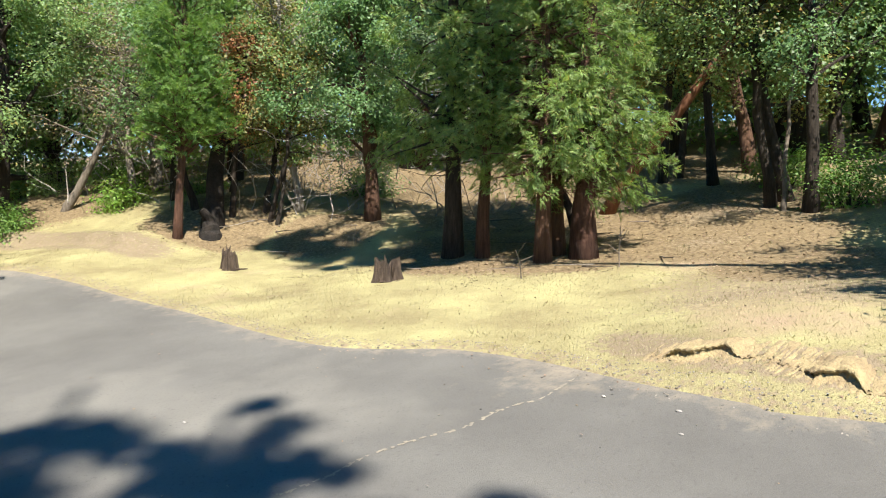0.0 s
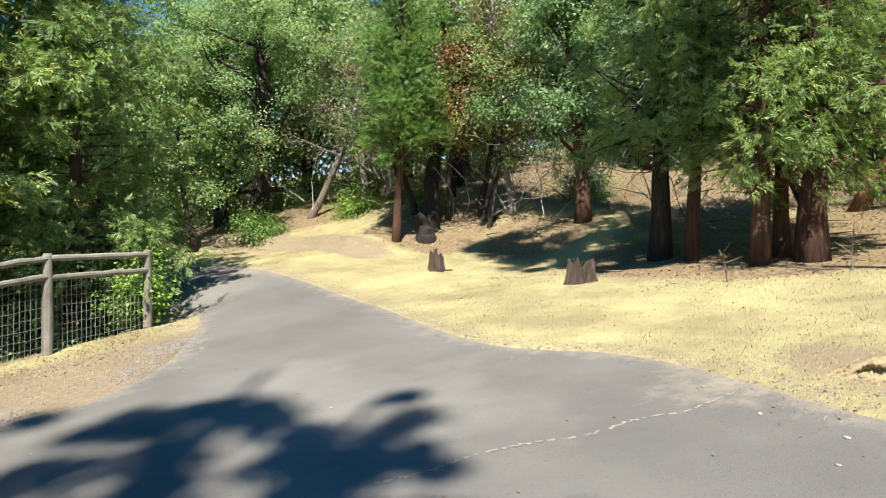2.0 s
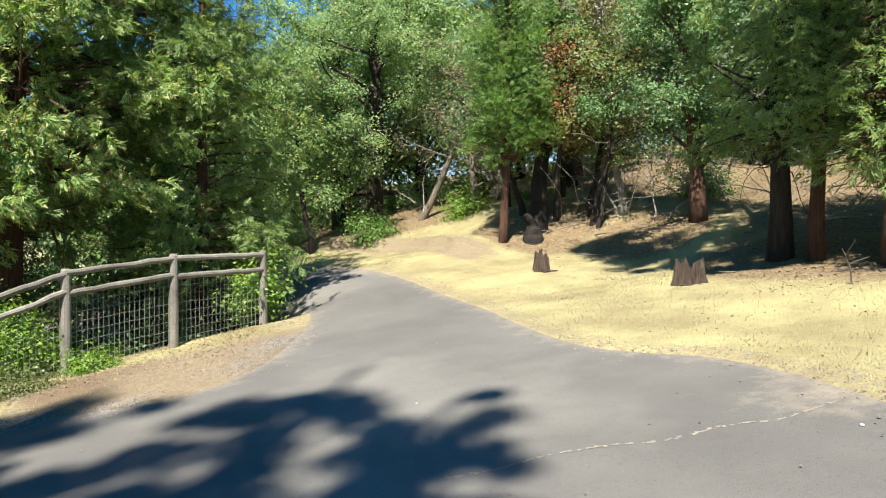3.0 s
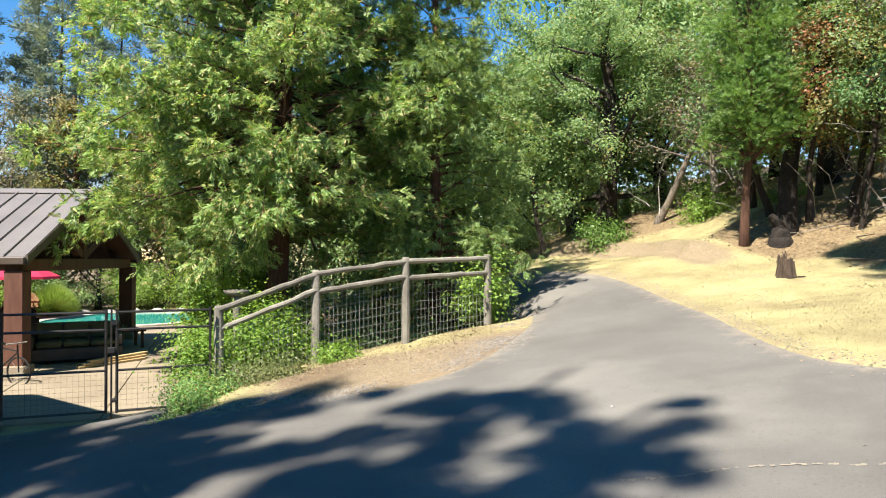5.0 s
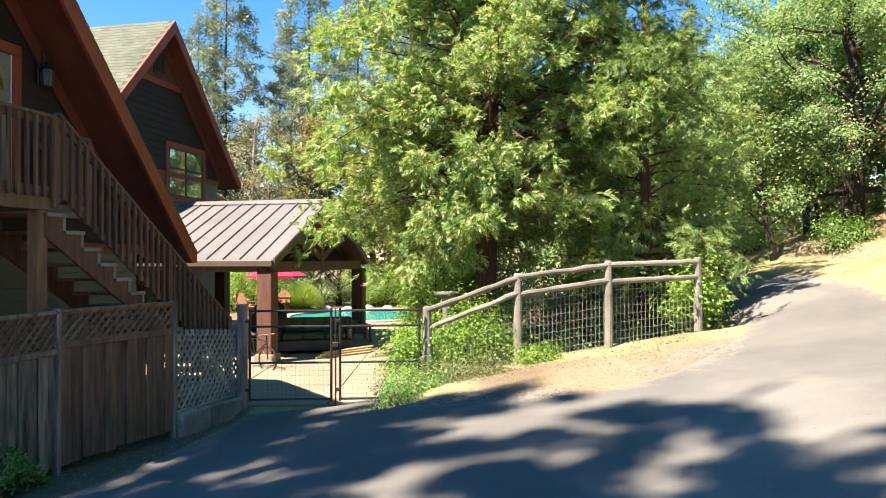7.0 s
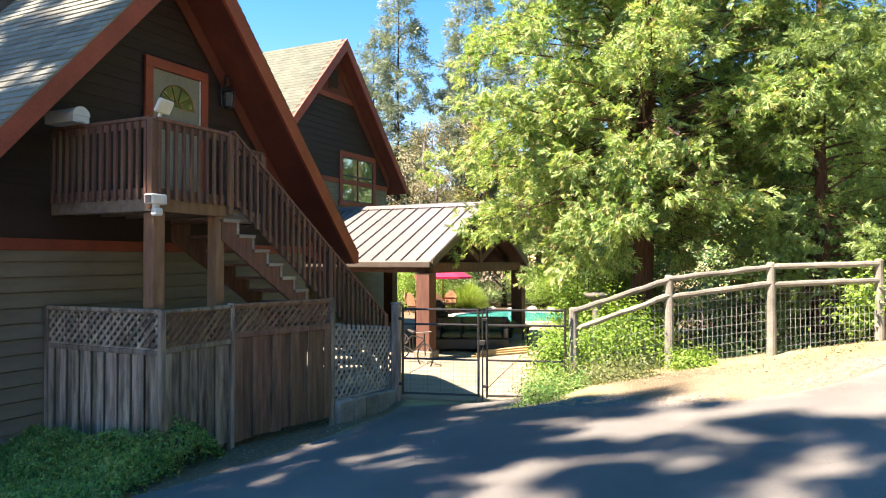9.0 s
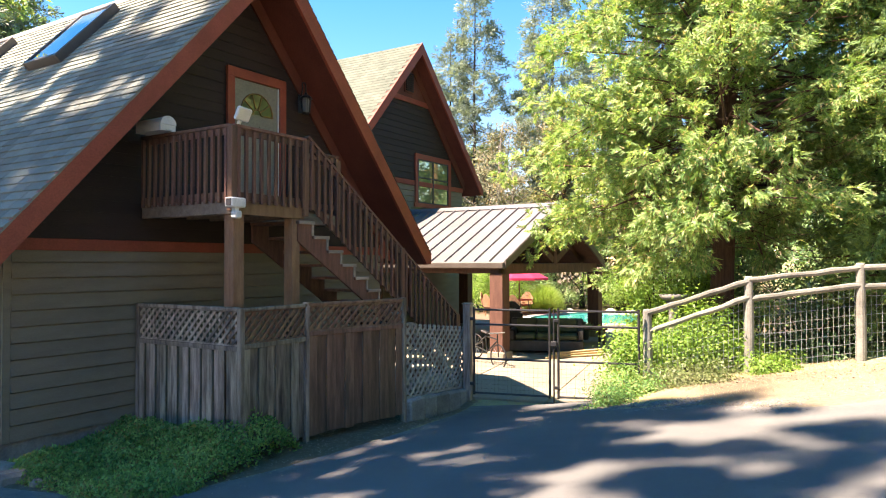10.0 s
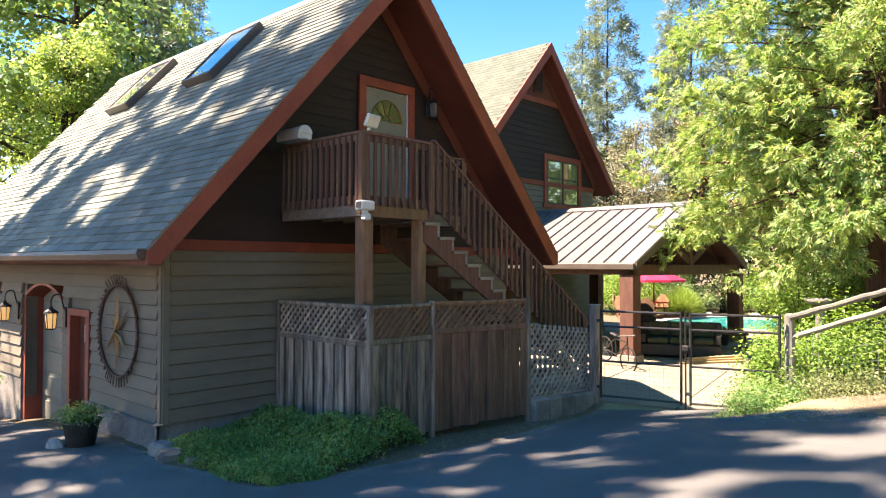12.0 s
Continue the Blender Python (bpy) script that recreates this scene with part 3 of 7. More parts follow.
bm = bmesh.new()
bm.faces.new([bm.verts.new((x, y, 0)) for x, y in ROAD])
for axis, lo, hi in ((0, -24, 9), (1, -9, 27)):
    k = lo
    while k < hi:
        k += 0.6
        co_, no_ = [0, 0, 0], [0, 0, 0]
        co_[axis], no_[axis] = k, 1
        bmesh.ops.bisect_plane(bm, geom=bm.verts[:] + bm.edges[:] + bm.faces[:], plane_co=co_, plane_no=no_)
for v in bm.verts:
    v.co.z = gz(v.co.x, v.co.y) + 0.012
bmesh.ops.recalc_face_normals(bm, faces=bm.faces[:])
if sum(f.normal.z for f in bm.faces) < 0:
    bmesh.ops.reverse_faces(bm, faces=bm.faces[:])
road_mesh = bpy.data.meshes.new("road")
bm.to_mesh(road_mesh)
bm.free()
road_mesh.materials.append(road_material())
rx_ = np.array([v.co.x for v in road_mesh.vertices])
ry_ = np.array([v.co.y for v in road_mesh.vertices])
dust_ = np.exp(-((rx_ - 4.55) / 0.55) ** 2 - ((ry_ - 2.9) / 0.75) ** 2) * 0.62
dust_ = np.maximum(dust_, smooth01(-0.5, 0.0, road_distance(rx_, ry_)) * 0.42)
at_ = road_mesh.attributes.new("dust", 'FLOAT', 'POINT')
at_.data.foreach_set("value", dust_.astype(np.float32))
road_mesh.polygons.foreach_set("use_smooth", [True] * len(road_mesh.polygons))
road = tagged(new("road", road_mesh), "worn grey asphalt drive in sun and tree shade", "road", kind="structure")

# crumbling earth lip where the bank is undercut
lip_rng = np.random.RandomState(12)
lip = MB()
lp = catmull([(3.75, 0.1), (3.9, 0.56), (4.07, 0.98), (4.3, 1.27), (4.56, 1.68), (4.74, 1.98), (4.92, 2.25)], 26)
prof = ((-0.22, -0.03), (-0.06, 0.0), (0.02, 0.02), (0.06, 0.07), (0.02, 0.115), (0.015, 0.15), (0.06, 0.15), (0.16, 0.11), (0.32, 0.04), (0.5, -0.05))
for i, p in enumerate(lp):
    q = lp[min(i + 1, len(lp) - 1)] - lp[max(i - 1, 0)]
    out = Vector((q.y, -q.x)).normalized()
    end = min(1.0, i / 7, (len(lp) - 1 - i) / 14)
    wave = min(1.1, 0.5 + 2.6 * float(fbm(np.array([p.x]), np.array([p.y]), 6.5, 18)[0]))
    jit = 0.35 * float(fbm(np.array([p.x]), np.array([p.y]), 5.0, 19)[0]) + lip_rng.uniform(-0.006, 0.006)
    for a, h in prof:
        x_, y_ = p.x + out.x * (a + jit), p.y + out.y * (a + jit)
        d_ = road_distance(np.array([x_]), np.array([y_]))
        g_ = gz(x_, y_) + float(off_road_bumps(np.array([x_]), np.array([y_]), d_)[0]) + 0.02
        lip.v.append((x_, y_, g_ + (0.5 * h * max(0.05, wave) * end if h > 0 else h) - 0.035 * (1 - end) + lip_rng.uniform(-0.012, 0.012)))
for i in range(len(lp) - 1):
    for k in range(len(prof) - 1):
        a = i * len(prof) + k
        lip.f.append((a, a + len(prof), a + len(prof) + 1, a + 1))
# c3 patches: dark soil, and painted shade of the overhanging lip
M_EARTH = mat("crumbling_earth", (0.3, 0.23, 0.135), (0.4, 0.33, 0.18), 7, 40, 0.97, 0.8, c3=(0.1, 0.07, 0.045), dist=0.03)
solid("eroded_bank", lip, M_EARTH, "undercut crumbling earth bank beside the drive", "earth bank", kind="structure", smooth=True)

# sandy crack across the drive
rng = np.random.RandomState(4)
crack = MB()
cp = catmull([(2.0, 4.05), (2.3, 3.87), (2.6, 3.78), (2.93, 3.57), (3.21, 3.3), (3.62, 3.12), (3.9, 2.86), (4.4, 2.7)], 14)
for i in range(len(cp) - 1):
    if rng.rand() < 0.25:
        continue
    a, b = cp[i], cp[i + 1]
    n_ = Vector((-(b - a).y, (b - a).x)).normalized()
    w = rng.uniform(0.006, 0.022)
    j = n_ * rng.uniform(-0.012, 0.012)
    crack.add([(p.x, p.y, gz(p.x, p.y) + 0.016) for p in (a - n_ * w + j, b - n_ * w * 0.6 + j, b + n_ * w * 0.7 + j, a + n_ * w + j)], [(0, 1, 2, 3)])
solid("road_crack", crack, M_CRACK, "pale sand-filled crack across the asphalt", "crack", kind="structure")

# terrace behind the gate, in slabs
terrace = thing("terrace", "tan concrete terrace slabs behind the gate", "terrace", kind="structure")
for i in range(5):
    for j in range(6):
        x0, y0 = -9.5 + 1.9 * i, 11.45 + 2.6 * j
        s = MB().box(x0 + 0.008, x0 + 1.892, y0 + 0.008, y0 + 2.592, -0.3, 0.36 + 0.002 * ((i * 7 + j * 3) % 3), chamfer=0.008)
        part("slab", s, M_PATIO, terrace)


# ---- garage building ----
SLOPE = 1.13
EAVE_Z, EAVE_U, RIDGE_U, FRONT_V, BACK_V = 2.84, -0.56, 3.48, -0.83, 9.9
RIDGE_Z = EAVE_Z + (RIDGE_U - EAVE_U) * SLOPE
WALL_U = 6.96
COS_S = 1 / math.sqrt(1 + SLOPE * SLOPE)


def roof_z(u):
    return RIDGE_Z - abs(u - RIDGE_U) * SLOPE


garage = thing("garage", "steep-gabled garage with olive lap siding below and dark brown siding above", "garage", HOUSE)

# walls behind the boards; door openings are cut in the side wall
core = MB()
core.box(0.03, WALL_U - 0.03, 0.03, 0.2, 0.6, 2.95)
core.prism([(0.03, 2.95), (WALL_U - 0.03, 2.95), (WALL_U - 0.03, roof_z(WALL_U) - 0.3), (RIDGE_U, RIDGE_Z - 0.3), (0.03, roof_z(0) - 0.3)], 0.03, 0.2)
core.box(WALL_U - 0.2, WALL_U - 0.03, 0.2, 9.7, 0.3, 3.3)
core.box(0.03, WALL_U - 0.03, 9.55, 9.7, 0.3, 3.3)
for v0, v1, top in ((0.2, 2.36, 3.3), (3.05, 3.5, 3.3), (5.3, 6.75, 3.3), (8.3, 9.6, 3.3)):
    core.box(0.03, 0.2, v0, v1, 0.3, top)
core.box(0.03, 0.2, 2.36, 3.05, 1.88, 3.3)
core.box(0.03, 0.2, 3.5, 5.3, 2.3, 3.3)
core.box(0.03, 0.2, 6.75, 8.3, 2.3, 3.3)
part("wall", core, M_SIDING, garage)

# lap siding
LAP = 0.187
wall_front = part("siding_front", MB().box(0.0, 0.09, -0.022, 0.03, 0.62, 2.83, chamfer=0.004), M_SIDING, garage, "olive corner board")


def lap_board(length, expose, thick=0.038):
    b = MB()
    prof = [(0.03, 0), (-thick, 0), (-0.012, expose - 0.015), (0.02, expose - 0.015), (0.02, expose), (0.03, expose)]
    n = len(prof)
    b.add([(x, y, z) for x in (0, length) for y, z in prof], [tuple(range(n)), tuple(range(2 * n - 1, n - 1, -1))] + [(k, n + k, n + (k + 1) % n, (k + 1) % n) for k in range(n)])
    return b.mesh("board", M_SIDING)


front_board = lap_board(WALL_U - 0.09, LAP)
for k in range(12):
    piece("board", front_board, wall_front, Matrix.Translation((0.09, 0, 0.64 + LAP * k)))
side_turn = Matrix.Rotation(radians(-90), 4, 'Z')
wall_side = part("siding_side", MB().box(-0.022, 0.03, 0.0, 0.09, 0.64, 2.83, chamfer=0.004), M_SIDING, garage, "olive corner board")
boards = {}
for k in range(12):
    z = 0.64 + LAP * k
    low = [(0.09, 2.25), (3.15, 3.4), (5.42, 6.62), (8.42, 9.65)] if z + LAP < 2.42 else [(0.09, 9.65)]
    if 1.95 < z < 2.3:
        low = [(0.09, 3.4), (5.42, 6.62), (8.42, 9.65)]
    for a, b in low:
        if (a, b) not in boards:
            boards[(a, b)] = lap_board(b - a, LAP)
        # board runs into the building from its end at b
        piece("board", boards[(a, b)], wall_side, Matrix.Translation((0, b, z)) @ side_turn)

# dark upper gable boards
upper = part("upper_gable", MB().box(0.0, WALL_U, -0.012, 0.03, 2.975, 3.0), M_DARKWALL, garage, "very dark brown gable boards")
k = 0
z = 3.0
while z < RIDGE_Z - 0.45:
    half0, half1 = (RIDGE_Z - 0.2 - z) / SLOPE, (RIDGE_Z - 0.2 - z - 0.16) / SLOPE
    lo0, hi0 = max(0.0, RIDGE_U - half0), min(WALL_U, RIDGE_U + half0)
    lo1, hi1 = max(0.0, RIDGE_U - half1), min(WALL_U, RIDGE_U + half1)
    b = MB().add([(lo0, 0.03, z), (hi0, 0.03, z), (hi0, -0.014, z), (lo0, -0.014, z), (lo1, 0.03, z + 0.16), (hi1, 0.03, z + 0.16), (hi1, -0.004, z + 0.16), (lo1, -0.004, z + 0.16)],
                 [(0, 1, 2, 3), (4, 7, 6, 5), (3, 2, 6, 7), (0, 3, 7, 4), (1, 5, 6, 2), (0, 4, 5, 1)])
    part("board", b, M_DARKWALL, upper)
    z += 0.16
part("belt_board", MB().box(-0.05, WALL_U + 0.05, -0.045, 0.0, 2.83, 2.975, chamfer=0.006), M_REDTRIM, garage, "red-brown belt board")

# stone foundation
found = part("foundation", MB().box(-0.02, WALL_U, 0.0, 0.3, -0.2, 0.64), M_STONE, garage, "rough grey stone foundation")
for v0, v1 in ((0.3, 2.27), (3.14, 3.38), (5.42, 6.63), (8.42, 9.6)):
    part("foundation_pier", MB().box(-0.02, 0.3, v0, v1, -0.8, 0.64), M_STONE, garage, "rough grey stone foundation")
rough = MB()
rng = random.Random(3)
NV, NZ = 64, 16
for i in range(NV + 1):
    for j in range(NZ + 1):
        v, z = -0.06 + 2.32 * i / NV, -0.05 + 0.69 * j / NZ
        lump = 0.5 + 0.5 * math.sin(v * 13 + 2.2 * math.sin(z * 17)) * math.sin(z * 21 + 1.7 * math.sin(v * 9))
        rough.v.append((-0.05 - 0.05 * (1 - j / NZ) - 0.03 * lump - rng.uniform(0, 0.018), v, z))
for i in range(NV):
    for j in range(NZ):
        a = i * (NZ + 1) + j
        rough.f.append((a, a + NZ + 1, a + NZ + 2, a + 1))
part("stone_facing", rough, M_STONE, found, "lumpy grey stone facing", smooth=True)
part("ledge", MB().box(-0.1, 0.0, -0.06, 2.26, 0.625, 0.65, chamfer=0.006), M_STONE, found)

# roof slopes with sheathing, fascia and rake boards
for side, name in ((-1, "roof_slope"), (1, "roof_slope")):
    e = RIDGE_U + side * (RIDGE_U - EAVE_U)
    r = MB()
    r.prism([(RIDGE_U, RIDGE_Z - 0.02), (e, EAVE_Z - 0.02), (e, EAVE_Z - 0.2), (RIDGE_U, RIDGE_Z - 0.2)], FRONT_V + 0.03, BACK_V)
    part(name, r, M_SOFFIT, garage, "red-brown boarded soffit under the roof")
    rk = MB()
    for yy0, yy1, drop, wid in ((FRONT_V - 0.025, FRONT_V + 0.03, 0.0, 0.36),):
        rk.prism([(RIDGE_U, RIDGE_Z + 0.0), (e + side * 0.02, EAVE_Z + 0.0), (e + side * 0.02, EAVE_Z - 0.19), (e - side * 0.13, EAVE_Z - 0.19), (RIDGE_U, RIDGE_Z - wid)], yy0, yy1)
    part("rake_board", rk, M_REDTRIM, garage, "red-brown rake board")
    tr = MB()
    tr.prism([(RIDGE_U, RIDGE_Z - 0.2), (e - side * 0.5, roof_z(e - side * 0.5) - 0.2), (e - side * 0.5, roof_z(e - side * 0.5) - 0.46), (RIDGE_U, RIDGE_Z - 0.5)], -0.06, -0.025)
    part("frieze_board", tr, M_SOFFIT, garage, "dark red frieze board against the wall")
    # boxed eave return at the corner
    rt = MB().prism([(e, EAVE_Z - 0.01), (e - side * 0.58, EAVE_Z + 0.6), (e - side * 0.58, EAVE_Z - 0.02), (e - side * 0.1, EAVE_Z - 0.16)], -0.03, 0.0)
    part("eave_return", rt, M_REDTRIM, garage)
    gu = MB()
    prof = [(0, 0.0), (-0.11, 0.0), (-0.125, -0.05), (-0.09, -0.115), (0, -0.12)]
    gu.prism([(e - side * x * -1 if False else e + side * (-x), EAVE_Z - 0.02 + zz) for x, zz in prof], FRONT_V + 0.04, BACK_V)
    part("gutter", gu, M_GUTTER, garage, "brown metal eave gutter")
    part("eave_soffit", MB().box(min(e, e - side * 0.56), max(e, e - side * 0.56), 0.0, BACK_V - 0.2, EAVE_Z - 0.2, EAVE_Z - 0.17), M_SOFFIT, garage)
# ridge cap
part("ridge_cap", MB().prism([(RIDGE_U - 0.16, RIDGE_Z - 0.14), (RIDGE_U, RIDGE_Z + 0.04), (RIDGE_U + 0.16, RIDGE_Z - 0.14), (RIDGE_U, RIDGE_Z + 0.015)], FRONT_V, BACK_V), M_SHINGLE, garage)


# skylights on the left slope
def slope_matrix(u, v, lift=0.0):
    x = Vector((COS_S, 0, SLOPE * COS_S))
    y = Vector((0, 1, 0))
    n = Vector((-SLOPE * COS_S, 0, COS_S))
    m = Matrix((x, y, n)).transposed().to_4x4()
    m.translation = Vector((u, v, roof_z(u))) + n * lift
    return m


def glass(name, tint=(0.9, 0.95, 1.0), rough=0.02, dark=(0.05, 0.06, 0.07), gloss=0.9):
    m = bpy.data.materials.new(name)
    m.use_nodes = True
    b = m.node_tree.nodes["Principled BSDF"]
    b.inputs["Base Color"].default_value = (*dark, 1)
    b.inputs["Roughness"].default_value = rough
    b.inputs["Specular IOR Level"].default_value = gloss
    b.inputs["Coat Weight"].default_value = 1.0
    b.inputs["Coat Roughness"].default_value = 0.01
    return m


M_SKYLIGHT = glass("skylight_glass", dark=(0.12, 0.14, 0.16), gloss=1.0)
# yellow-green of reflected trees is put into the pane's base colour
M_PANE = glass("tree_tinted_window_glass", dark=(0.36, 0.42, 0.17), gloss=1.0)
M_FAN = glass("fan_glass", dark=(0.06, 0.075, 0.035), gloss=0.6)
M_PANE.node_tree.nodes["Principled BSDF"].inputs["Metallic"].default_value = 0.55
for u0, v0, v1 in ((2.12, 2.62, 3.62), (2.1, 6.0, 7.05)):
    ln = (3.14 - u0) / COS_S
    sk = thing("skylight", "brown-framed flat skylight reflecting the sky", "skylight", HOUSE @ slope_matrix(u0, v0), group="roof skylights")
    w = v1 - v0
    fr = MB()
    for x0, x1, y0, y1 in ((0, ln, 0, 0.07), (0, ln, w - 0.07, w), (0, 0.07, 0.07, w - 0.07), (ln - 0.07, ln, 0.07, w - 0.07)):
        fr.box(x0, x1, y0, y1, -0.05, 0.16, chamfer=0.008)
    part("frame", fr, M_GUTTER, sk, "dark brown metal frame")
    part("pane", MB().box(0.07, ln - 0.07, 0.07, w - 0.07, 0.12, 0.14), M_SKYLIGHT, sk, "glossy skylight glass")

# upper door with trim
door = thing("door_1", "pale olive door with a fan light and red-brown trim", "door", HOUSE, kind="structure")
for u0, u1, z0, z1 in ((3.15, 3.29, 3.48, 5.53), (4.22, 4.37, 3.48, 5.53), (3.15, 4.37, 5.53, 5.68)):
    part("door_trim", MB().box(u0, u1, -0.075, -0.02, z0, z1, chamfer=0.006), M_REDTRIM, door)
leaf = part("door_leaf", MB().box(3.3, 4.2, -0.04, 0.0, 3.48, 5.52), M_DOORPAINT, door)
for u0, u1, z0, z1 in ((3.4, 3.7, 3.8, 4.35), (3.8, 4.1, 3.8, 4.35), (3.4, 3.7, 4.45, 4.85), (3.8, 4.1, 4.45, 4.85)):
    part("door_panel", MB().box(u0, u1, -0.052, -0.038, z0, z1, chamfer=0.012), M_DOORPAINT, door)
fan = MB()
fan.add([(3.75 + 0.33 * math.cos(a * math.pi / 12), -0.048, 5.02 + 0.33 * math.sin(a * math.pi / 12)) for a in range(13)], [tuple(range(12, -1, -1))])
part("fan_pane", fan, M_FAN, door, "half-round fan light glass")
fb = MB()
for a in (0, 36, 72, 108, 144, 180):
    fb.beam((3.75 + 0.08 * math.cos(radians(a)), -0.054, 5.02 + 0.08 * math.sin(radians(a))), (3.75 + 0.34 * math.cos(radians(a)), -0.054, 5.02 + 0.34 * math.sin(radians(a))), 0.012, 0.02)
for r in (0.08, 0.33):
    fb.tube([(3.75 + r * math.cos(a * math.pi / 12), -0.054, 5.02 + r * math.sin(a * math.pi / 12)) for a in range(13)], [0.012] * 13, 5)
part("fan_bars", fb, M_BRASS, door, "pale metal fan light bars")
part("door_edge", MB().box(4.2, 4.215, -0.06, 0.0, 3.66, 5.52), M_WHITE, door)


# wall lanterns
def lantern(m, label, lit=False, arm=0.0):
    """A wall lantern: arm out along -y, body hanging from it."""
    t = thing("wall_lantern", label, "wall lantern", m, group="wall lanterns")
    part("back_plate", MB().box(-0.045, 0.045, -0.03, 0.0, -0.2, 0.12, chamfer=0.01), M_IRON, t)
    pts = [(0, -0.02, 0.05), (0, -0.06, 0.2), (0, -0.06 - arm * 0.4, 0.31), (0, -0.12 - arm * 0.8, 0.3), (0, -0.14 - arm, 0.22), (0, -0.14 - arm, 0.14)]
    part("arm", MB().tube([(p.x, p.y, p.z) for p in catmull(pts, 5)], [0.011] * 26, 6), M_IRON, t)
    c = (0, -0.14 - arm, 0)
    part("cap", MB().lathe([(0.0, 0.15), (0.02, 0.14), (0.03, 0.11), (0.1, 0.06), (0.115, 0.03), (0.1, 0.03), (0.0, 0.04)], 8, c), M_IRON, t)
    g = MB().lathe([(0.075, 0.03), (0.085, -0.02), (0.065, -0.2)], 8, c)
    gm = bpy.data.materials.get("lantern_glass_lit" if lit else "lantern_glass")
    if gm is None:
        gm = glass("lantern_glass_lit" if lit else "lantern_glass", dark=(0.35, 0.3, 0.2) if lit else (0.12, 0.12, 0.12))
        if lit:
            b = gm.node_tree.nodes["Principled BSDF"]
            b.inputs["Emission Color"].default_value = (1.0, 0.62, 0.2, 1)
            b.inputs["Emission Strength"].default_value = 0.13
    part("glass", g, gm, t, "warm lit glass" if lit else "clear glass")
    cg = MB()
    for a in range(6):
        x, y = math.cos(a * math.pi / 3), math.sin(a * math.pi / 3)
        cg.beam((c[0] + 0.088 * x, c[1] + 0.088 * y, 0.03), (c[0] + 0.068 * x, c[1] + 0.068 * y, -0.21), 0.01, 0.01)
    cg.lathe([(0.0, -0.23), (0.05, -0.225), (0.078, -0.205), (0.0, -0.2)], 8, c)
    part("cage", cg, M_IRON, t)
    return t


lantern(HOUSE @ pose(4.73, -0.025, 5.42), "black wall lantern on dark siding")
for v in (3.22, 5.55):
    lantern(HOUSE @ Matrix.Translation((-0.03, v, 1.86)) @ Matrix.Rotation(radians(-90), 4, 'Z'), "black scrolled lantern with a warm lit glass", True, 0.08)

# arched garage doors and the side door
for n, (v0, v1) in enumerate(((3.5, 5.3), (6.75, 8.3))):
    d = thing("garage_door", "arched pale garage door in a red-brown frame", "garage door", HOUSE, group="garage doors")
    arch = [(v0 + (v1 - v0) * i / 12, 2.05 + 0.22 * math.sin(math.pi * i / 12)) for i in range(13)]
    lf = MB()
    ring = [(0.3, v0, -0.5)] + [(0.3, a, b) for a, b in arch] + [(0.3, v1, -0.5)]
    n_ = len(ring)
    lf.add(ring + [(0.35, y, z) for _, y, z in ring], [tuple(range(n_)), tuple(range(2 * n_ - 1, n_ - 1, -1))] + [(i, (i + 1) % n_, n_ + (i + 1) % n_, n_ + i) for i in range(n_)])
    part("door_leaf", lf, M_DOORPAINT, d)
    for k in range(-1, 4):
        part("door_panel", MB().box(0.275, 0.305, v0 + 0.1, v1 - 0.1, 0.32 + 0.44 * k, 0.68 + 0.44 * k, chamfer=0.012), M_DOORPAINT, d)
    jb = MB()
    for v in (v0 - 0.12, v1):
        jb.box(0.012, 0.36, v, v + 0.12, -0.5, 2.06, chamfer=0.006)
    part("jamb", jb, M_REDTRIM, d, "red-brown door jamb")
    ar = MB()
    for (a, b), (c, e_) in zip(arch[:-1], arch[1:]):
        ar.beam((0.18, a, b + 0.05), (0.18, c, e_ + 0.05), 0.38, 0.055)
    part("arch_trim", ar, M_REDTRIM, d, "red-brown arched head")
sd = thing("door_2", "side entrance door in a red-brown frame", "door", HOUSE, kind="structure")
part("door_leaf", MB().box(0.1, 0.15, 2.4, 3.02, 0.2, 1.86, chamfer=0.006), M_SOFFIT, sd, "dark red-brown door leaf")
for v0, v1, z0, z1 in ((2.27, 2.4, 0.2, 1.86), (3.02, 3.14, 0.2, 1.86), (2.27, 3.14, 1.86, 1.97)):
    part("door_trim", MB().box(-0.045, 0.14, v0, v1, z0, z1, chamfer=0.006), M_REDTRIM, sd)
part("door_knob", MB().lathe([(0.0, 0), (0.03, 0.01), (0.03, 0.04), (0.0, 0.05)], 10, (0, 0, 0)), M_BRASS, sd).matrix_basis = Matrix.Translation((0.1, 2.5, 1.0)) @ Matrix.Rotation(radians(-90), 4, 'Y')
part("notice_plate", MB().box(0.085, 0.1, 2.62, 2.78, 1.45, 1.72, chamfer=0.004), M_WHITE, sd, "small white notice plate")

# iron wheel with a brass compass star on the side wall
wheel = thing("compass_ornament", "rusty spiked iron wheel with a brass compass star on the wall", "wall ornament", HOUSE @ Matrix.Translation((-0.06, 1.2, 1.74)) @ Matrix.Rotation(radians(-90), 4, 'Z'))
R_ = 0.62
part("rim", MB().tube([(R_ * math.cos(a * math.pi / 24), 0, R_ * math.sin(a * math.pi / 24)) for a in range(49)], [0.022] * 49, 6, cap=False), M_RUST, wheel)
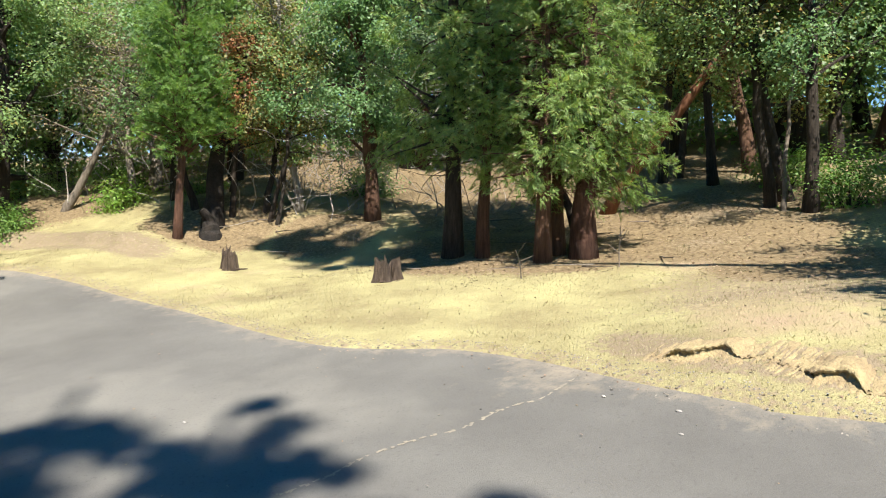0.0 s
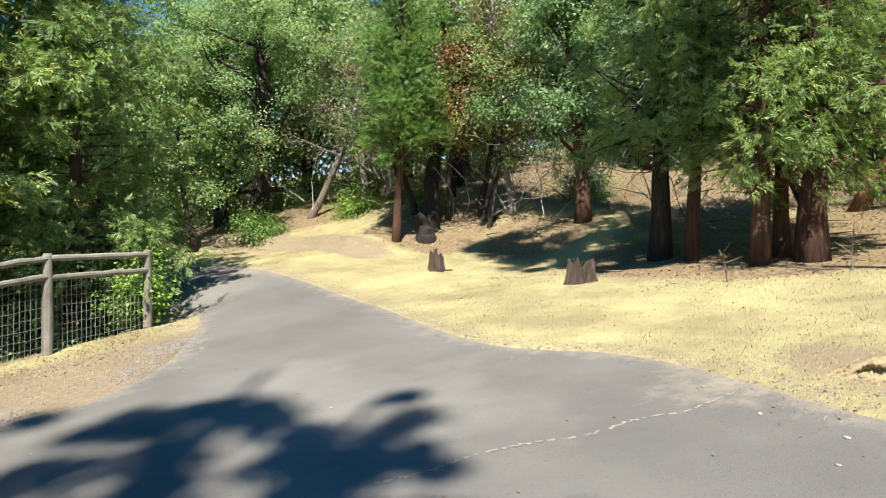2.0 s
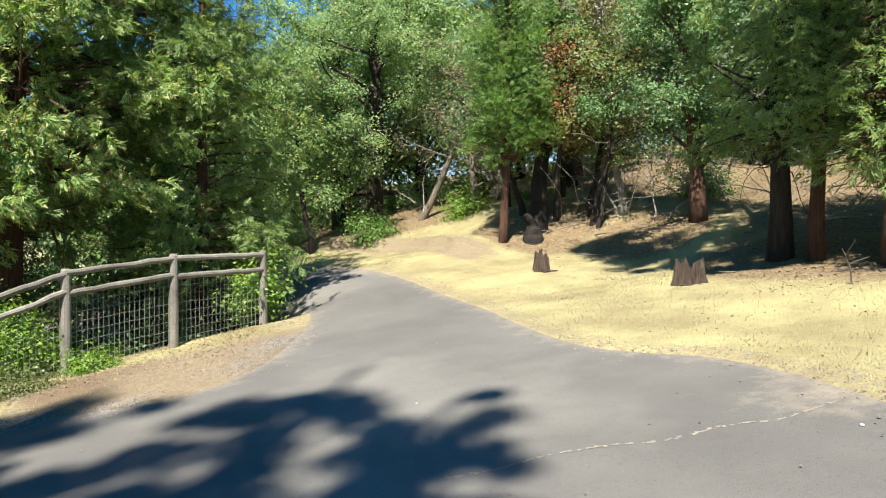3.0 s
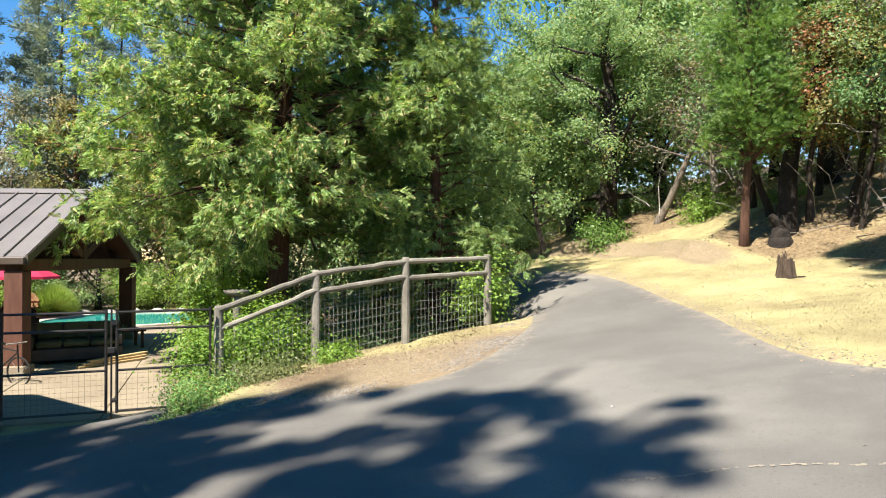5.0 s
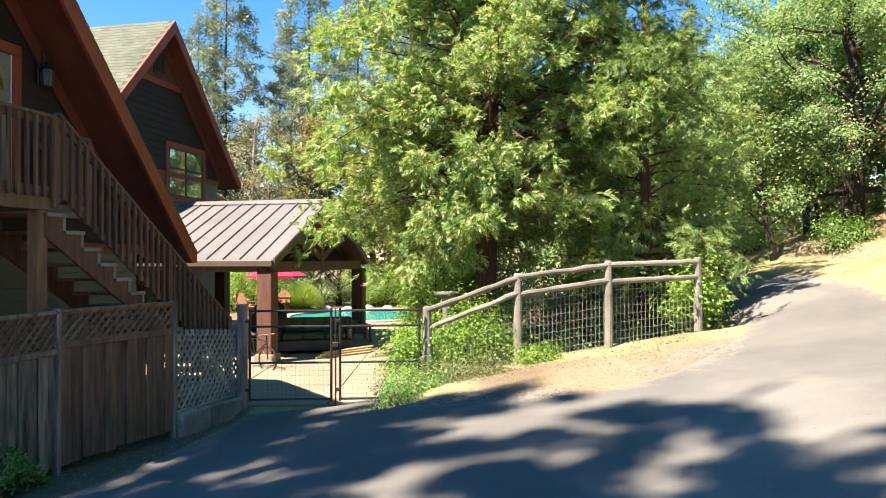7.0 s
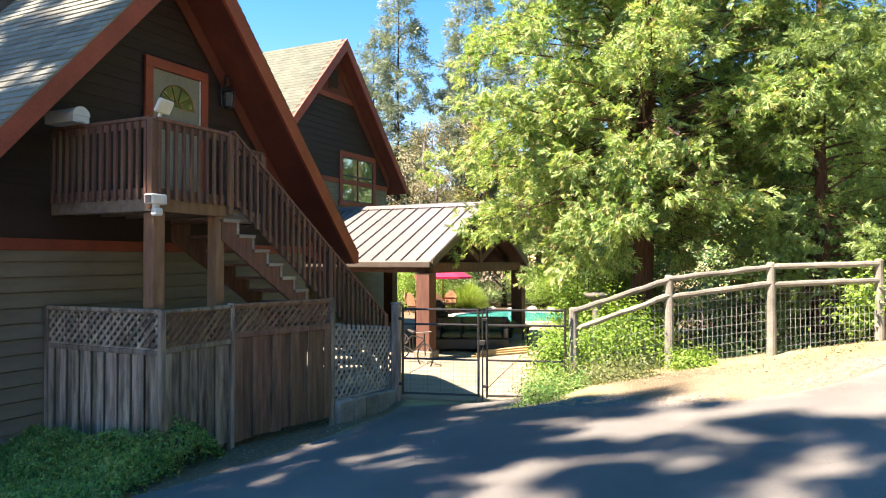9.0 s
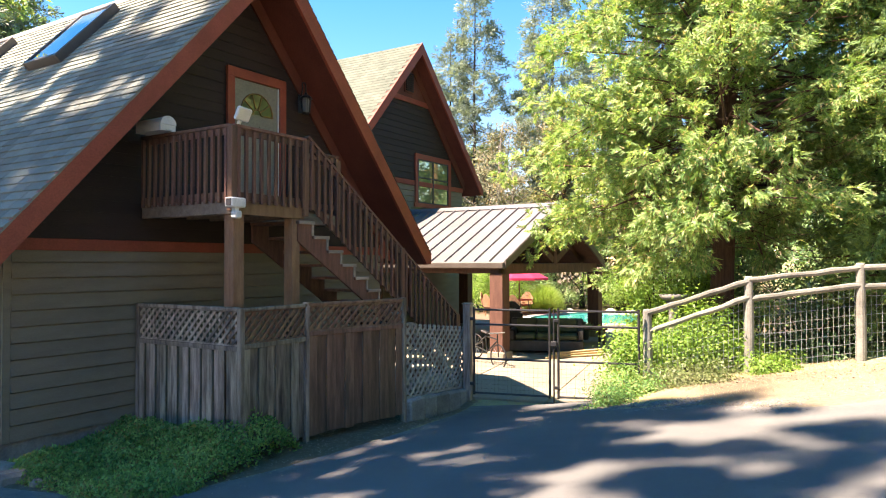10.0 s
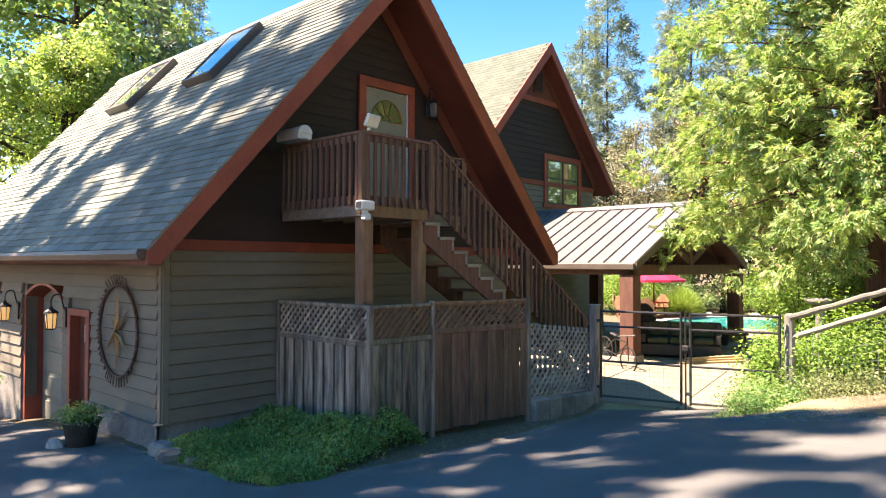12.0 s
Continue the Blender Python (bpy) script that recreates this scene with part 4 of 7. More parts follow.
for a in range(62):
    t = 2 * math.pi * a / 62 + 0.03 * math.sin(a * 5.1)
    long_spike = abs(math.sin(t)) > 0.86
    out = 0.15 if long_spike else 0.055 + 0.02 * math.sin(a * 2.7)
    part("spike", MB().tube([(R_ * math.cos(t), 0, R_ * math.sin(t)), ((R_ + out) * math.cos(t + 0.04), -0.02, (R_ + out) * math.sin(t + 0.04))], [0.024 if not long_spike else 0.009, 0.012 if not long_spike else 0.005], 5), M_RUST, wheel)
for ang, ln, w in ((90, 0.6, 0.06), (270, 0.6, 0.06), (40, 0.52, 0.042), (220, 0.52, 0.042), (-42, 0.5, 0.042), (138, 0.3, 0.035)):
    t = radians(ang)
    p = Vector((math.cos(t), 0, math.sin(t)))
    q = Vector((-math.sin(t), 0, math.cos(t)))
    ray = MB().add([(0, -0.05, 0), tuple(p * 0.14 + q * w + Vector((0, -0.015, 0))), tuple(p * ln + Vector((0, -0.015, 0))), tuple(p * 0.14 - q * w + Vector((0, -0.015, 0))), (0, 0.0, 0)],
                   [(0, 1, 2), (0, 2, 3), (4, 2, 1), (4, 3, 2), (4, 1, 0), (4, 0, 3)])
    part("star_ray", ray, M_BRASS, wheel, "tarnished brass ray")

# ---- deck and stairs ----
deck = thing("deck", "raised red-brown wooden deck with baluster rails at the upper door", "deck", HOUSE)
DZ, DU, DV, RT = 3.47, 1.74, -1.8, 4.34
part("rim_board", MB().box(DU, DU + 0.04, DV, -0.03, 3.27, DZ - 0.03, chamfer=0.005), M_RIM, deck, "weathered grey rim board")
part("rim_board", MB().box(DU + 0.04, 2.98, DV, DV + 0.04, 3.27, DZ - 0.03, chamfer=0.005), M_POST, deck, "tan rim board")
part("rim_board", MB().box(2.94, 2.98, DV + 0.04, -0.92, 3.27, DZ - 0.03), M_RIM, deck)
part("rim_board", MB().box(2.98, 4.7, -0.92, -0.88, 3.27, DZ - 0.03), M_RIM, deck)
part("rim_board", MB().box(4.66, 4.7, -0.88, -0.03, 3.27, DZ - 0.03), M_RIM, deck)
for k in range(13):
    v0 = DV - 0.01 + 0.138 * k
    u1 = 2.98 if v0 < -0.95 else 4.7
    part("floor_board", MB().box(DU - 0.01, u1, v0, v0 + 0.132, DZ - 0.03, DZ, chamfer=0.004), M_DECK, deck)
for u in (2.05, 2.45, 2.85, 3.4, 4.0):
    part("joist", MB().box(u, u + 0.04, DV + 0.05 if u < 2.9 else -0.87, -0.03, 3.29, DZ - 0.032), M_RIM, deck)
for u0, w in ((1.78, 0.17), (2.77, 0.15)):
    z0 = gz(*house_xy(u0, DV))
    part("post", MB().box(u0, u0 + w, DV + 0.02, DV + 0.02 + w, z0 - 0.1, 3.27, chamfer=0.008), M_POST, deck, "tan wooden post")


def rail_run(p, q, z_low, z_top, spacing, parent, skirt=True, cap_w=0.09):
    """Level or raking rail between two points; balusters are parts of the rail's thing."""
    p, q = Vector(p), Vector(q)
    n = max(2, int((q - p).xy.length / spacing))
    part("top_rail", MB().beam(p + Vector((0, 0, z_top)), q + Vector((0, 0, z_top)), cap_w, 0.04, chamfer=0.005), M_DECK, parent)
    part("sub_rail", MB().beam(p + Vector((0, 0, z_top - 0.06)), q + Vector((0, 0, z_top - 0.06)), 0.035, 0.08), M_DECK, parent)
    if skirt:
        part("bottom_rail", MB().beam(p + Vector((0, 0, z_low + 0.09)), q + Vector((0, 0, z_low + 0.09)), 0.035, 0.08), M_DECK, parent)
    ht = z_top - z_low - 0.03
    bal = MB().box(-0.021, 0.021, -0.02, 0.02, 0, ht, chamfer=0.004).mesh("baluster", M_DECK)
    d = (q - p).xy.normalized()
    turn = Matrix.Rotation(math.atan2(d.y, d.x), 4, 'Z')
    side = Vector((d.y, -d.x, 0)) * 0.037
    for i in range(n):
        c = p.lerp(q, (i + 0.5) / n) + side
        piece("baluster", bal, parent, Matrix.Translation(c + Vector((0, 0, z_low))) @ turn)


rail_run((DU, -0.05, 0), (DU, DV, 0), DZ - 0.06, RT, 0.118, deck)
rail_run((DU, DV, 0), (2.98, DV, 0), DZ - 0.06, RT, 0.118, deck)
rail_run((4.0, -0.9, 0), (4.69, -0.9, 0), DZ, RT + 0.05, 0.12, deck)
rail_run((4.69, -0.9, 0), (4.69, -0.05, 0), DZ, RT + 0.05, 0.12, deck)
for u, v in ((DU, DV), (2.98, DV), (4.68, -0.9)):
    part("rail_post", MB().box(u - 0.045, u + 0.045, v - 0.045, v + 0.045, 3.3, RT, chamfer=0.006), M_DECK, deck)

stairs = thing("stairs", "straight wooden outdoor stairs with a raking baluster rail", "stairs", HOUSE)
RUN, RISE = 0.297, 0.194
N_STEP = 14
U0 = 2.86
for k in range(N_STEP):
    u = U0 + RUN * k
    z = DZ - 0.035 - RISE * (k + 1)
    # treads take the dark deck wood in place of shade inside the stairs
    part("tread", MB().box(u - 0.02, u + RUN + 0.012, DV - 0.02, -0.9, z - 0.04, z, chamfer=0.006), M_DECK, stairs, "tread darkened for the shade inside the stairs")
    # paler strips along the near stringer's sawtooth
    part("tread_end", MB().box(u, u + RUN + 0.014, DV - 0.026, DV + 0.05, z - 0.042, z + 0.003, chamfer=0.004), M_STAIR_EDGE, stairs, "pale tread end")
    part("cleat", MB().box(u + RUN - 0.035, u + RUN + 0.003, DV - 0.012, DV + 0.05, z - RISE, z - 0.042), M_STAIR_EDGE, stairs, "pale stringer edge")
U_END = U0 + RUN * N_STEP
z_b = DZ - 0.075 - RISE * N_STEP
for v in (DV, -0.94):
    saw = []
    for k in range(N_STEP):
        u, z = U0 + RUN * k, DZ - 0.076 - RISE * (k + 1)
        saw += [(u, z), (u + RUN, z)]
    saw += [(U_END, z_b - 0.2), (U_END - 0.1, z_b - 0.2), (U0, DZ - 0.5)]
    part("stringer", MB().prism(saw, v, v + 0.04), M_DECK, stairs, "red-brown cut stringer")
SL = 0.683
rail_run((3.0, DV - 0.02, 3.32), (6.9, DV - 0.02, 3.32 - 3.9 * SL), 0.12, 1.07, 0.13, stairs)
for u in (5.2, 6.92):
    z = 3.32 - (u - 3.0) * SL
    part("newel", MB().box(u - 0.045, u + 0.045, DV - 0.06, DV + 0.03, z - 0.25, z + 1.1, chamfer=0.008), M_DECK, stairs)

# devices on the deck rail
cam_box = thing("security_camera", "white security camera under the deck corner", "camera", HOUSE @ pose(1.72, -1.88, 3.4))
part("housing", MB().box(-0.1, 0.12, -0.06, 0.08, -0.06, 0.06, chamfer=0.015), M_WHITE, cam_box)
part("window", MB().box(-0.106, -0.1, -0.04, 0.05, -0.04, 0.045), M_SCREEN, cam_box)
part("bracket", MB().box(-0.03, 0.03, -0.03, 0.03, -0.1, -0.06).box(-0.05, 0.05, -0.07, 0.03, -0.19, -0.1, chamfer=0.015), M_WHITE, cam_box)
mb_ = thing("mailbox", "white rounded metal mailbox on the deck rail", "mailbox", HOUSE @ pose(1.62, -0.34, 4.36) @ Matrix.Diagonal((0.85, 0.95, 0.8, 1)))
arch_ = [(0.13 * math.cos(a * math.pi / 10), 0.1 + 0.13 * math.sin(a * math.pi / 10)) for a in range(11)]
part("body", MB().prism([(0.13, 0)] + arch_ + [(-0.13, 0)], -0.42, 0.12), M_WHITE, mb_)
part("lid", MB().prism([(0.137, 0.1)] + [(1.05 * x, 0.1 + 1.08 * (z - 0.1)) for x, z in arch_] + [(-0.137, 0.1)], -0.435, -0.39), M_WHITE, mb_, "white rounded end lid")
part("hinge", MB().box(-0.05, 0.05, -0.44, -0.43, 0.0, 0.02, chamfer=0.004), M_WIRE, mb_)
fl = thing("floodlight", "small white tilted floodlight on the deck corner", "floodlight", HOUSE @ pose(1.84, -1.82, 4.38, 25, 0, 12))
part("lamp_head", MB().box(-0.13, 0.13, -0.02, 0.03, 0.03, 0.2, chamfer=0.015), M_WHITE, fl)
part("stem", MB().box(-0.02, 0.02, 0.0, 0.03, -0.03, 0.03), M_WHITE, fl)

# ---- lattice-topped pen below the deck ----
pen = thing("bin_enclosure", "weathered board and lattice enclosure below the deck", "enclosure", HOUSE)


def to_frame(p, q):
    p, q = Vector((*p, 0)), Vector((*q, 0))
    d = (q - p).normalized()
    m = Matrix((d, Vector((-d.y, d.x, 0)), Vector((0, 0, 1)))).transposed().to_4x4()
    m.translation = p
    return m, (q - p).length


def lattice(m, length, z0, z1, pitch, width, material, parent, name="lattice", thick=0.012, top_fall=0.0, foot_fall=0.0, rails=True):
    """Two crossed layers of diagonal strips clipped to the panel."""
    if rails:
        p = part(name, MB().beam((0, 0, z1), (length, 0, z1), 0.04, 0.035), material, parent)
        part("lattice_rail", MB().beam((0, 0, z0), (length, 0, z0), 0.04, 0.035), material, p)
    else:
        p = part(name, MB().beam((0, 0, z0), (length, 0, z0 - foot_fall), 0.03, 0.03), material, parent)
    p.matrix_basis = m
    h = z1 - z0
    for layer, sgn in ((0, 1), (1, -1)):
        s = -h
        y = -thick * 0.55 if layer == 0 else thick * 0.55
        while s < length:
            xa, xb = max(s, 0.0), min(s + h, length)
            if xb - xa > 0.02:
                za, zb = (xa - s), (xb - s)
                if sgn < 0:
                    za, zb = h - za, h - zb
                ends = []
                for x, q in ((xa, za), (xb, zb)):
                    lo, hi = z0 - foot_fall * x / length, z1 - top_fall * x / length
                    ends.append((x, y, lo + (hi - lo) * q / h))
                piece("lattice_strip", MB().beam(ends[0], ends[1], thick, width, up=(0, 0.0, 1)).mesh("lattice_strip", material), p)
            s += pitch
    return p


def fence_panel(p, q, z_top, z_mid, bottoms, material, board_w, pitch=0.115, lat_mat=None):
    m, ln = to_frame(p, q)
    holder = part("cap_rail", MB().beam((0, 0, z_top), (ln, 0, z_top), 0.07, 0.04, chamfer=0.006), material, pen)
    holder.matrix_basis = m
    part("mid_rail", MB().beam((0, 0, z_mid), (ln, 0, z_mid), 0.06, 0.06, chamfer=0.006), material, holder)
    lattice(m, ln, z_mid + 0.03, z_top - 0.02, pitch, 0.036, lat_mat or material, pen)
    n = int(ln / board_w)
    rr = random.Random(int(ln * 1000))
    for i in range(n):
        x0 = ln * i / n
        f = (i + 0.5) / n
        zb = bottoms[0] * (1 - f) + bottoms[1] * f + rr.uniform(-0.015, 0.015)
        y = 0.016 if i % 2 else -0.012
        b = MB().box(x0 + 0.004, x0 + ln / n - 0.004 + (0.015 if i % 2 else 0), y - 0.009, y + 0.009, zb, z_mid - 0.01, chamfer=0.003)
        o = part("fence_board", b, material, holder)


fence_panel((1.67, -0.12), (1.67, -2.0), 2.13, 1.66, (0.3, 0.4), M_GREYWOOD, 0.105)
fence_panel((1.67, -2.03), (2.8, -2.0), 2.12, 1.68, (0.4, 0.4), M_GREYWOOD, 0.14, lat_mat=M_BROWNWOOD)
fence_panel((2.82, -2.0), (4.5, -2.35), 2.13, 1.74, (0.41, 0.43), M_BROWNWOOD, 0.145)
for u, v, z in ((1.67, -2.04, 2.14), (2.81, -2.0, 2.16), (4.5, -2.36, 2.16), (1.67, -0.1, 2.15)):
    part("pen_post", MB().box(u - 0.034, u + 0.034, v - 0.034, v + 0.034, 0.25, z, chamfer=0.006), M_GREYWOOD, pen)

# pale lattice between pen and gate, on kerb stones
screen = thing("lattice_screen", "pale weathered diagonal lattice screen on kerb stones", "lattice screen", HOUSE)
m_, ln_ = to_frame((4.56, -2.36), (6.5, -2.22))
lattice(m_, ln_, 0.66, 1.76, 0.15, 0.042, M_LATTICE, screen, top_fall=0.2, foot_fall=0.12, rails=False)
part("brace", MB().beam((5.5, -2.2, 1.45), (6.3, -2.2, 0.6), 0.02, 0.07), M_WHITE, screen, "pale diagonal brace")
for k in range(5):
    u = 4.54 + 0.4 * k
    s = MB().box(u, u + 0.385, -2.47 + 0.028 * k, -2.27 + 0.028 * k, 0.2, 0.64 - 0.03 * k, chamfer=0.03)
    part("kerb_stone", s, M_STONE, screen)


# ---- main house behind ----
house = thing("house", "tall gabled house with dark brown gable and tan shingle roof", "house", HOUSE)
H2U, H2Z, H2E, H2EZ, H2F, H2W, H2B = 15.12, 9.95, 4.07, 5.42, 4.5, 5.1, 16.0
S2 = (H2Z - H2EZ) / H2E


def roof2_z(u):
    return H2Z - abs(u - H2U) * S2


w2 = MB()
w2.box(11.6, 18.6, H2W, H2W + 0.2, 0.2, 5.45)
part("wall", w2, M_SIDING, house)
part("side_wall", MB().box(18.4, 18.6, H2W + 0.2, H2B - 0.4, 0.2, 5.6).box(11.6, 11.8, H2W + 0.2, H2B - 0.4, 0.2, 5.6).box(11.6, 18.6, H2B - 0.6, H2B - 0.4, 0.2, 5.6), M_SIDING, house)
part("gable_wall", MB().prism([(11.6, 5.45), (18.6, 5.45), (18.6, roof2_z(18.6) - 0.25), (H2U, H2Z - 0.25), (11.6, roof2_z(11.6) - 0.25)], H2W - 0.01, H2W + 0.2), M_DARKWALL, house)
up2 = part("gable_boards", MB().box(11.6, 18.6, H2W - 0.03, H2W - 0.011, 5.45, 5.5), M_DARKWALL, house)
z = 5.5
while z < H2Z - 0.6:
    half = (H2Z - 0.3 - z - 0.2) / S2
    a, b = max(11.6, H2U - half), min(18.6, H2U + half)
    part("board", MB().add([(a, H2W - 0.011, z), (b, H2W - 0.011, z), (b, H2W - 0.04, z), (a, H2W - 0.04, z), (a, H2W - 0.011, z + 0.2), (b, H2W - 0.011, z + 0.2), (b, H2W - 0.016, z + 0.2), (a, H2W - 0.016, z + 0.2)],
                           [(0, 1, 2, 3), (4, 7, 6, 5), (3, 2, 6, 7), (0, 3, 7, 4), (1, 5, 6, 2)]), M_DARKWALL, up2)
    z += 0.2
part("belt_board", MB().box(11.55, 18.65, H2W - 0.06, H2W - 0.012, 5.3, 5.46, chamfer=0.006), M_REDTRIM, house)
low2 = part("siding", MB().box(18.5, 18.62, H2W - 0.03, H2W, 2.5, 5.3), M_SIDING, house)
b2 = lap_board(6.9, LAP)
for k in range(15):
    piece("board", b2, low2, Matrix.Translation((11.6, H2W - 0.002, 2.5 + LAP * k)))
for side in (-1, 1):
    e = H2U + side * H2E
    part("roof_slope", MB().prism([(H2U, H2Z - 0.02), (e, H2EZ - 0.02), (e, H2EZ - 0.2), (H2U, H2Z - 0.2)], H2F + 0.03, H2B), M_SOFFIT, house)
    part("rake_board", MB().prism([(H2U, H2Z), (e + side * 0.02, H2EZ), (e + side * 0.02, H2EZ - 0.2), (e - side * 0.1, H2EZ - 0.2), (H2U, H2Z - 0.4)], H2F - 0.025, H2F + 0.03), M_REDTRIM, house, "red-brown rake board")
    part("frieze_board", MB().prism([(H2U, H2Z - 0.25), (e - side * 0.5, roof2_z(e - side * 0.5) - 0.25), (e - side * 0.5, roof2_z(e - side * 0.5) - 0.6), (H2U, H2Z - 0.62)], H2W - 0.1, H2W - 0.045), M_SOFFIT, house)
    part("gutter", MB().box(min(e, e + side * 0.1), max(e, e + side * 0.1), H2F + 0.05, H2B, H2EZ - 0.14, H2EZ - 0.03, chamfer=0.02), M_GUTTER, house)
    # shingle courses
    x_len = math.hypot(H2E, H2Z - H2EZ)
    n_c = int(x_len / 0.16)
    sm = MB()
    for k in range(n_c):
        f0, f1 = k / n_c, (k + 1.1) / n_c
        xa, xb = e + (H2U - e) * f0, e + (H2U - e) * min(f1, 1)
        za, zb = H2EZ + (H2Z - H2EZ) * f0, H2EZ + (H2Z - H2EZ) * min(f1, 1)
        y = H2F + (0.15 if k % 2 else 0.0)
        while y < H2B - 0.05:
            y1 = min(y + 0.3, H2B)
            lift = 0.018
            sm.add([(xa, y, za + lift), (xa, y1 - 0.006, za + lift), (xb, y1 - 0.006, zb + 0.004), (xb, y, zb + 0.004), (xa, y, za - 0.02), (xa, y1 - 0.006, za - 0.02)],
                   [(0, 1, 2, 3) if side > 0 else (3, 2, 1, 0), (0, 4, 5, 1)])
            y = y1
    o = part("shingles", sm, M_SHINGLE2, house, "tan asphalt shingles")
    tagged(o, kind="stuff")
# gable vent with trim
vent = part("gable_vent", MB().box(H2U - 0.26, H2U + 0.26, H2W - 0.1, H2W - 0.04, 8.35, 9.05, chamfer=0.01), M_SOFFIT, house)
for k in range(9):
    part("vent_slat", MB().box(H2U - 0.21, H2U + 0.21, H2W - 0.13, H2W - 0.1, 8.4 + 0.07 * k, 8.45 + 0.07 * k), M_DARKWALL, vent)
part("vent_trim", MB().box(H2U - 1.35, H2U + 1.35, H2W - 0.09, H2W - 0.04, 8.03, 8.2, chamfer=0.006), M_REDTRIM, house)
part("gable_peak_board", MB().prism([(H2U - 1.25, 8.2), (H2U + 1.25, 8.2), (H2U, 8.2 + 1.25 * S2)], H2W - 0.06, H2W - 0.041), M_SOFFIT, house)

win = thing("window_1", "two-pane window with red-brown trim and tree reflections tinted in", "window", HOUSE, kind="structure")
for u0, u1, z0, z1 in ((15.5, 15.66, 4.72, 6.22), (17.6, 17.78, 4.72, 6.22), (15.5, 17.78, 6.22, 6.4), (15.45, 17.83, 4.58, 4.72)):
    part("window_trim", MB().box(u0, u1, H2W - 0.08, H2W - 0.03, z0, z1, chamfer=0.006), M_REDTRIM, win)
for u0, u1 in ((15.66, 16.63), (16.63, 17.6)):
    for z0, z1 in ((4.72, 5.6), (5.6, 6.22)):
        part("pane", MB().box(u0 + 0.04, u1 - 0.04, H2W - 0.045, H2W - 0.035, z0 + 0.03, z1 - 0.03), M_PANE, win, "glass tinted with the green of reflected trees")
fr = MB()
for u in (15.66, 16.6, 17.57):
    fr.box(u, u + 0.06, H2W - 0.065, H2W - 0.03, 4.72, 6.22)
for z in (4.72, 5.58, 6.18):
    fr.box(15.66, 17.6, H2W - 0.062, H2W - 0.032, z, z + 0.045)
part("window_frame", fr, M_SCREEN, win)
part("corner_light", MB().box(18.3, 18.5, H2W - 0.02, H2W, 3.0, 5.2), M_SIDING, house)

# ---- pavilion ----
pav = thing("pavilion", "open timber pavilion with a bronze standing-seam metal roof", "pavilion", HOUSE)
P_E0, P_R, P_E1, P_Z, P_RZ, P_F, P_B = 10.78, 14.2, 17.62, 2.7, 4.3, -0.8, 5.08
n_pan = 14
for side in (-1, 1):
    e = P_E0 if side < 0 else P_E1
    for k in range(n_pan):
        y0 = P_F + (P_B - P_F) * k / n_pan
        y1 = P_F + (P_B - P_F) * (k + 1) / n_pan
        p = MB().prism([(e, P_Z), (P_R, P_RZ), (P_R, P_RZ - 0.012), (e, P_Z - 0.012)], y0, y1)
        pp = part("roof_panel", p, M_METALROOF, pav)
        s = MB().prism([(e, P_Z + 0.002), (e, P_Z + 0.045), (P_R, P_RZ + 0.045), (P_R, P_RZ + 0.002)], y0 - 0.012, y0 + 0.012)
        part("seam", s, M_METALROOF, pp)
    part("roof_deck", MB().prism([(e, P_Z - 0.02), (P_R, P_RZ - 0.02), (P_R, P_RZ - 0.07), (e, P_Z - 0.07)], P_F + 0.02, P_B), M_PAVWOOD, pav)
    part("fascia", MB().box(min(e, e + side * 0.09), max(e, e + side * 0.09), P_F, P_B, P_Z - 0.16, P_Z - 0.01, chamfer=0.02), M_GUTTER, pav, "brown eave gutter")
    part("rake", MB().prism([(e, P_Z + 0.02), (P_R, P_RZ + 0.02), (P_R, P_RZ - 0.24), (e, P_Z - 0.16)], P_F - 0.03, P_F + 0.02), M_GUTTER, pav)
    for k in range(5):
        y = P_F + 0.6 + 1.1 * k
        part("rafter", MB().prism([(e - side * 0.1, P_Z - 0.06), (P_R, P_RZ - 0.08), (P_R, P_RZ - 0.25), (e - side * 0.1, P_Z - 0.22)], y, y + 0.09), M_PAVWOOD, pav)
part("ridge_cap", MB().prism([(P_R - 0.2, P_RZ - 0.06), (P_R, P_RZ + 0.06), (P_R + 0.2, P_RZ - 0.06), (P_R, P_RZ + 0.03)], P_F, P_B), M_METALROOF, pav)
for y in (-0.62, 4.2):
    part("tie_beam", MB().box(P_E0 + 0.2, P_E1 - 0.2, y, y + 0.2, 2.4, 2.66, chamfer=0.012), M_PAVWOOD, pav)
    part("king_post", MB().box(P_R - 0.1, P_R + 0.1, y + 0.01, y + 0.19, 2.66, 4.1), M_PAVWOOD, pav)
    for side in (-1, 1):
        part("strut", MB().beam((P_R + side * 0.1, y + 0.1, 2.75), (P_R + side * 1.6, y + 0.1, 3.42), 0.15, 0.18), M_PAVWOOD, pav)
for u in (10.8, 17.22):
    part("plate_beam", MB().box(u + 0.05, u + 0.27, -0.6, 5.0, 2.42, 2.6, chamfer=0.01), M_PAVWOOD, pav)
    for v in (-0.74, 4.0):
        po = part("post", MB().box(u - 0.02, u + 0.34, v, v + 0.36, 0.36, 2.42, chamfer=0.015), M_PAVWOOD, pav, "brown timber post")
        part("base_block", MB().box(u - 0.07, u + 0.39, v - 0.05, v + 0.41, 0.3, 0.56, chamfer=0.02), M_PATIO, po)
# screened porch wall of the house below the pavilion roof
part("porch_wall", MB().box(11.4, 17.0, 4.6, 4.7, 0.3, 1.2), M_SIDING, pav)
for u in (11.4, 12.2, 13.0, 13.8, 14.6):
    part("porch_mullion", MB().box(u, u + 0.1, 4.58, 4.72, 1.2, 2.5), M_PAVWOOD, pav)


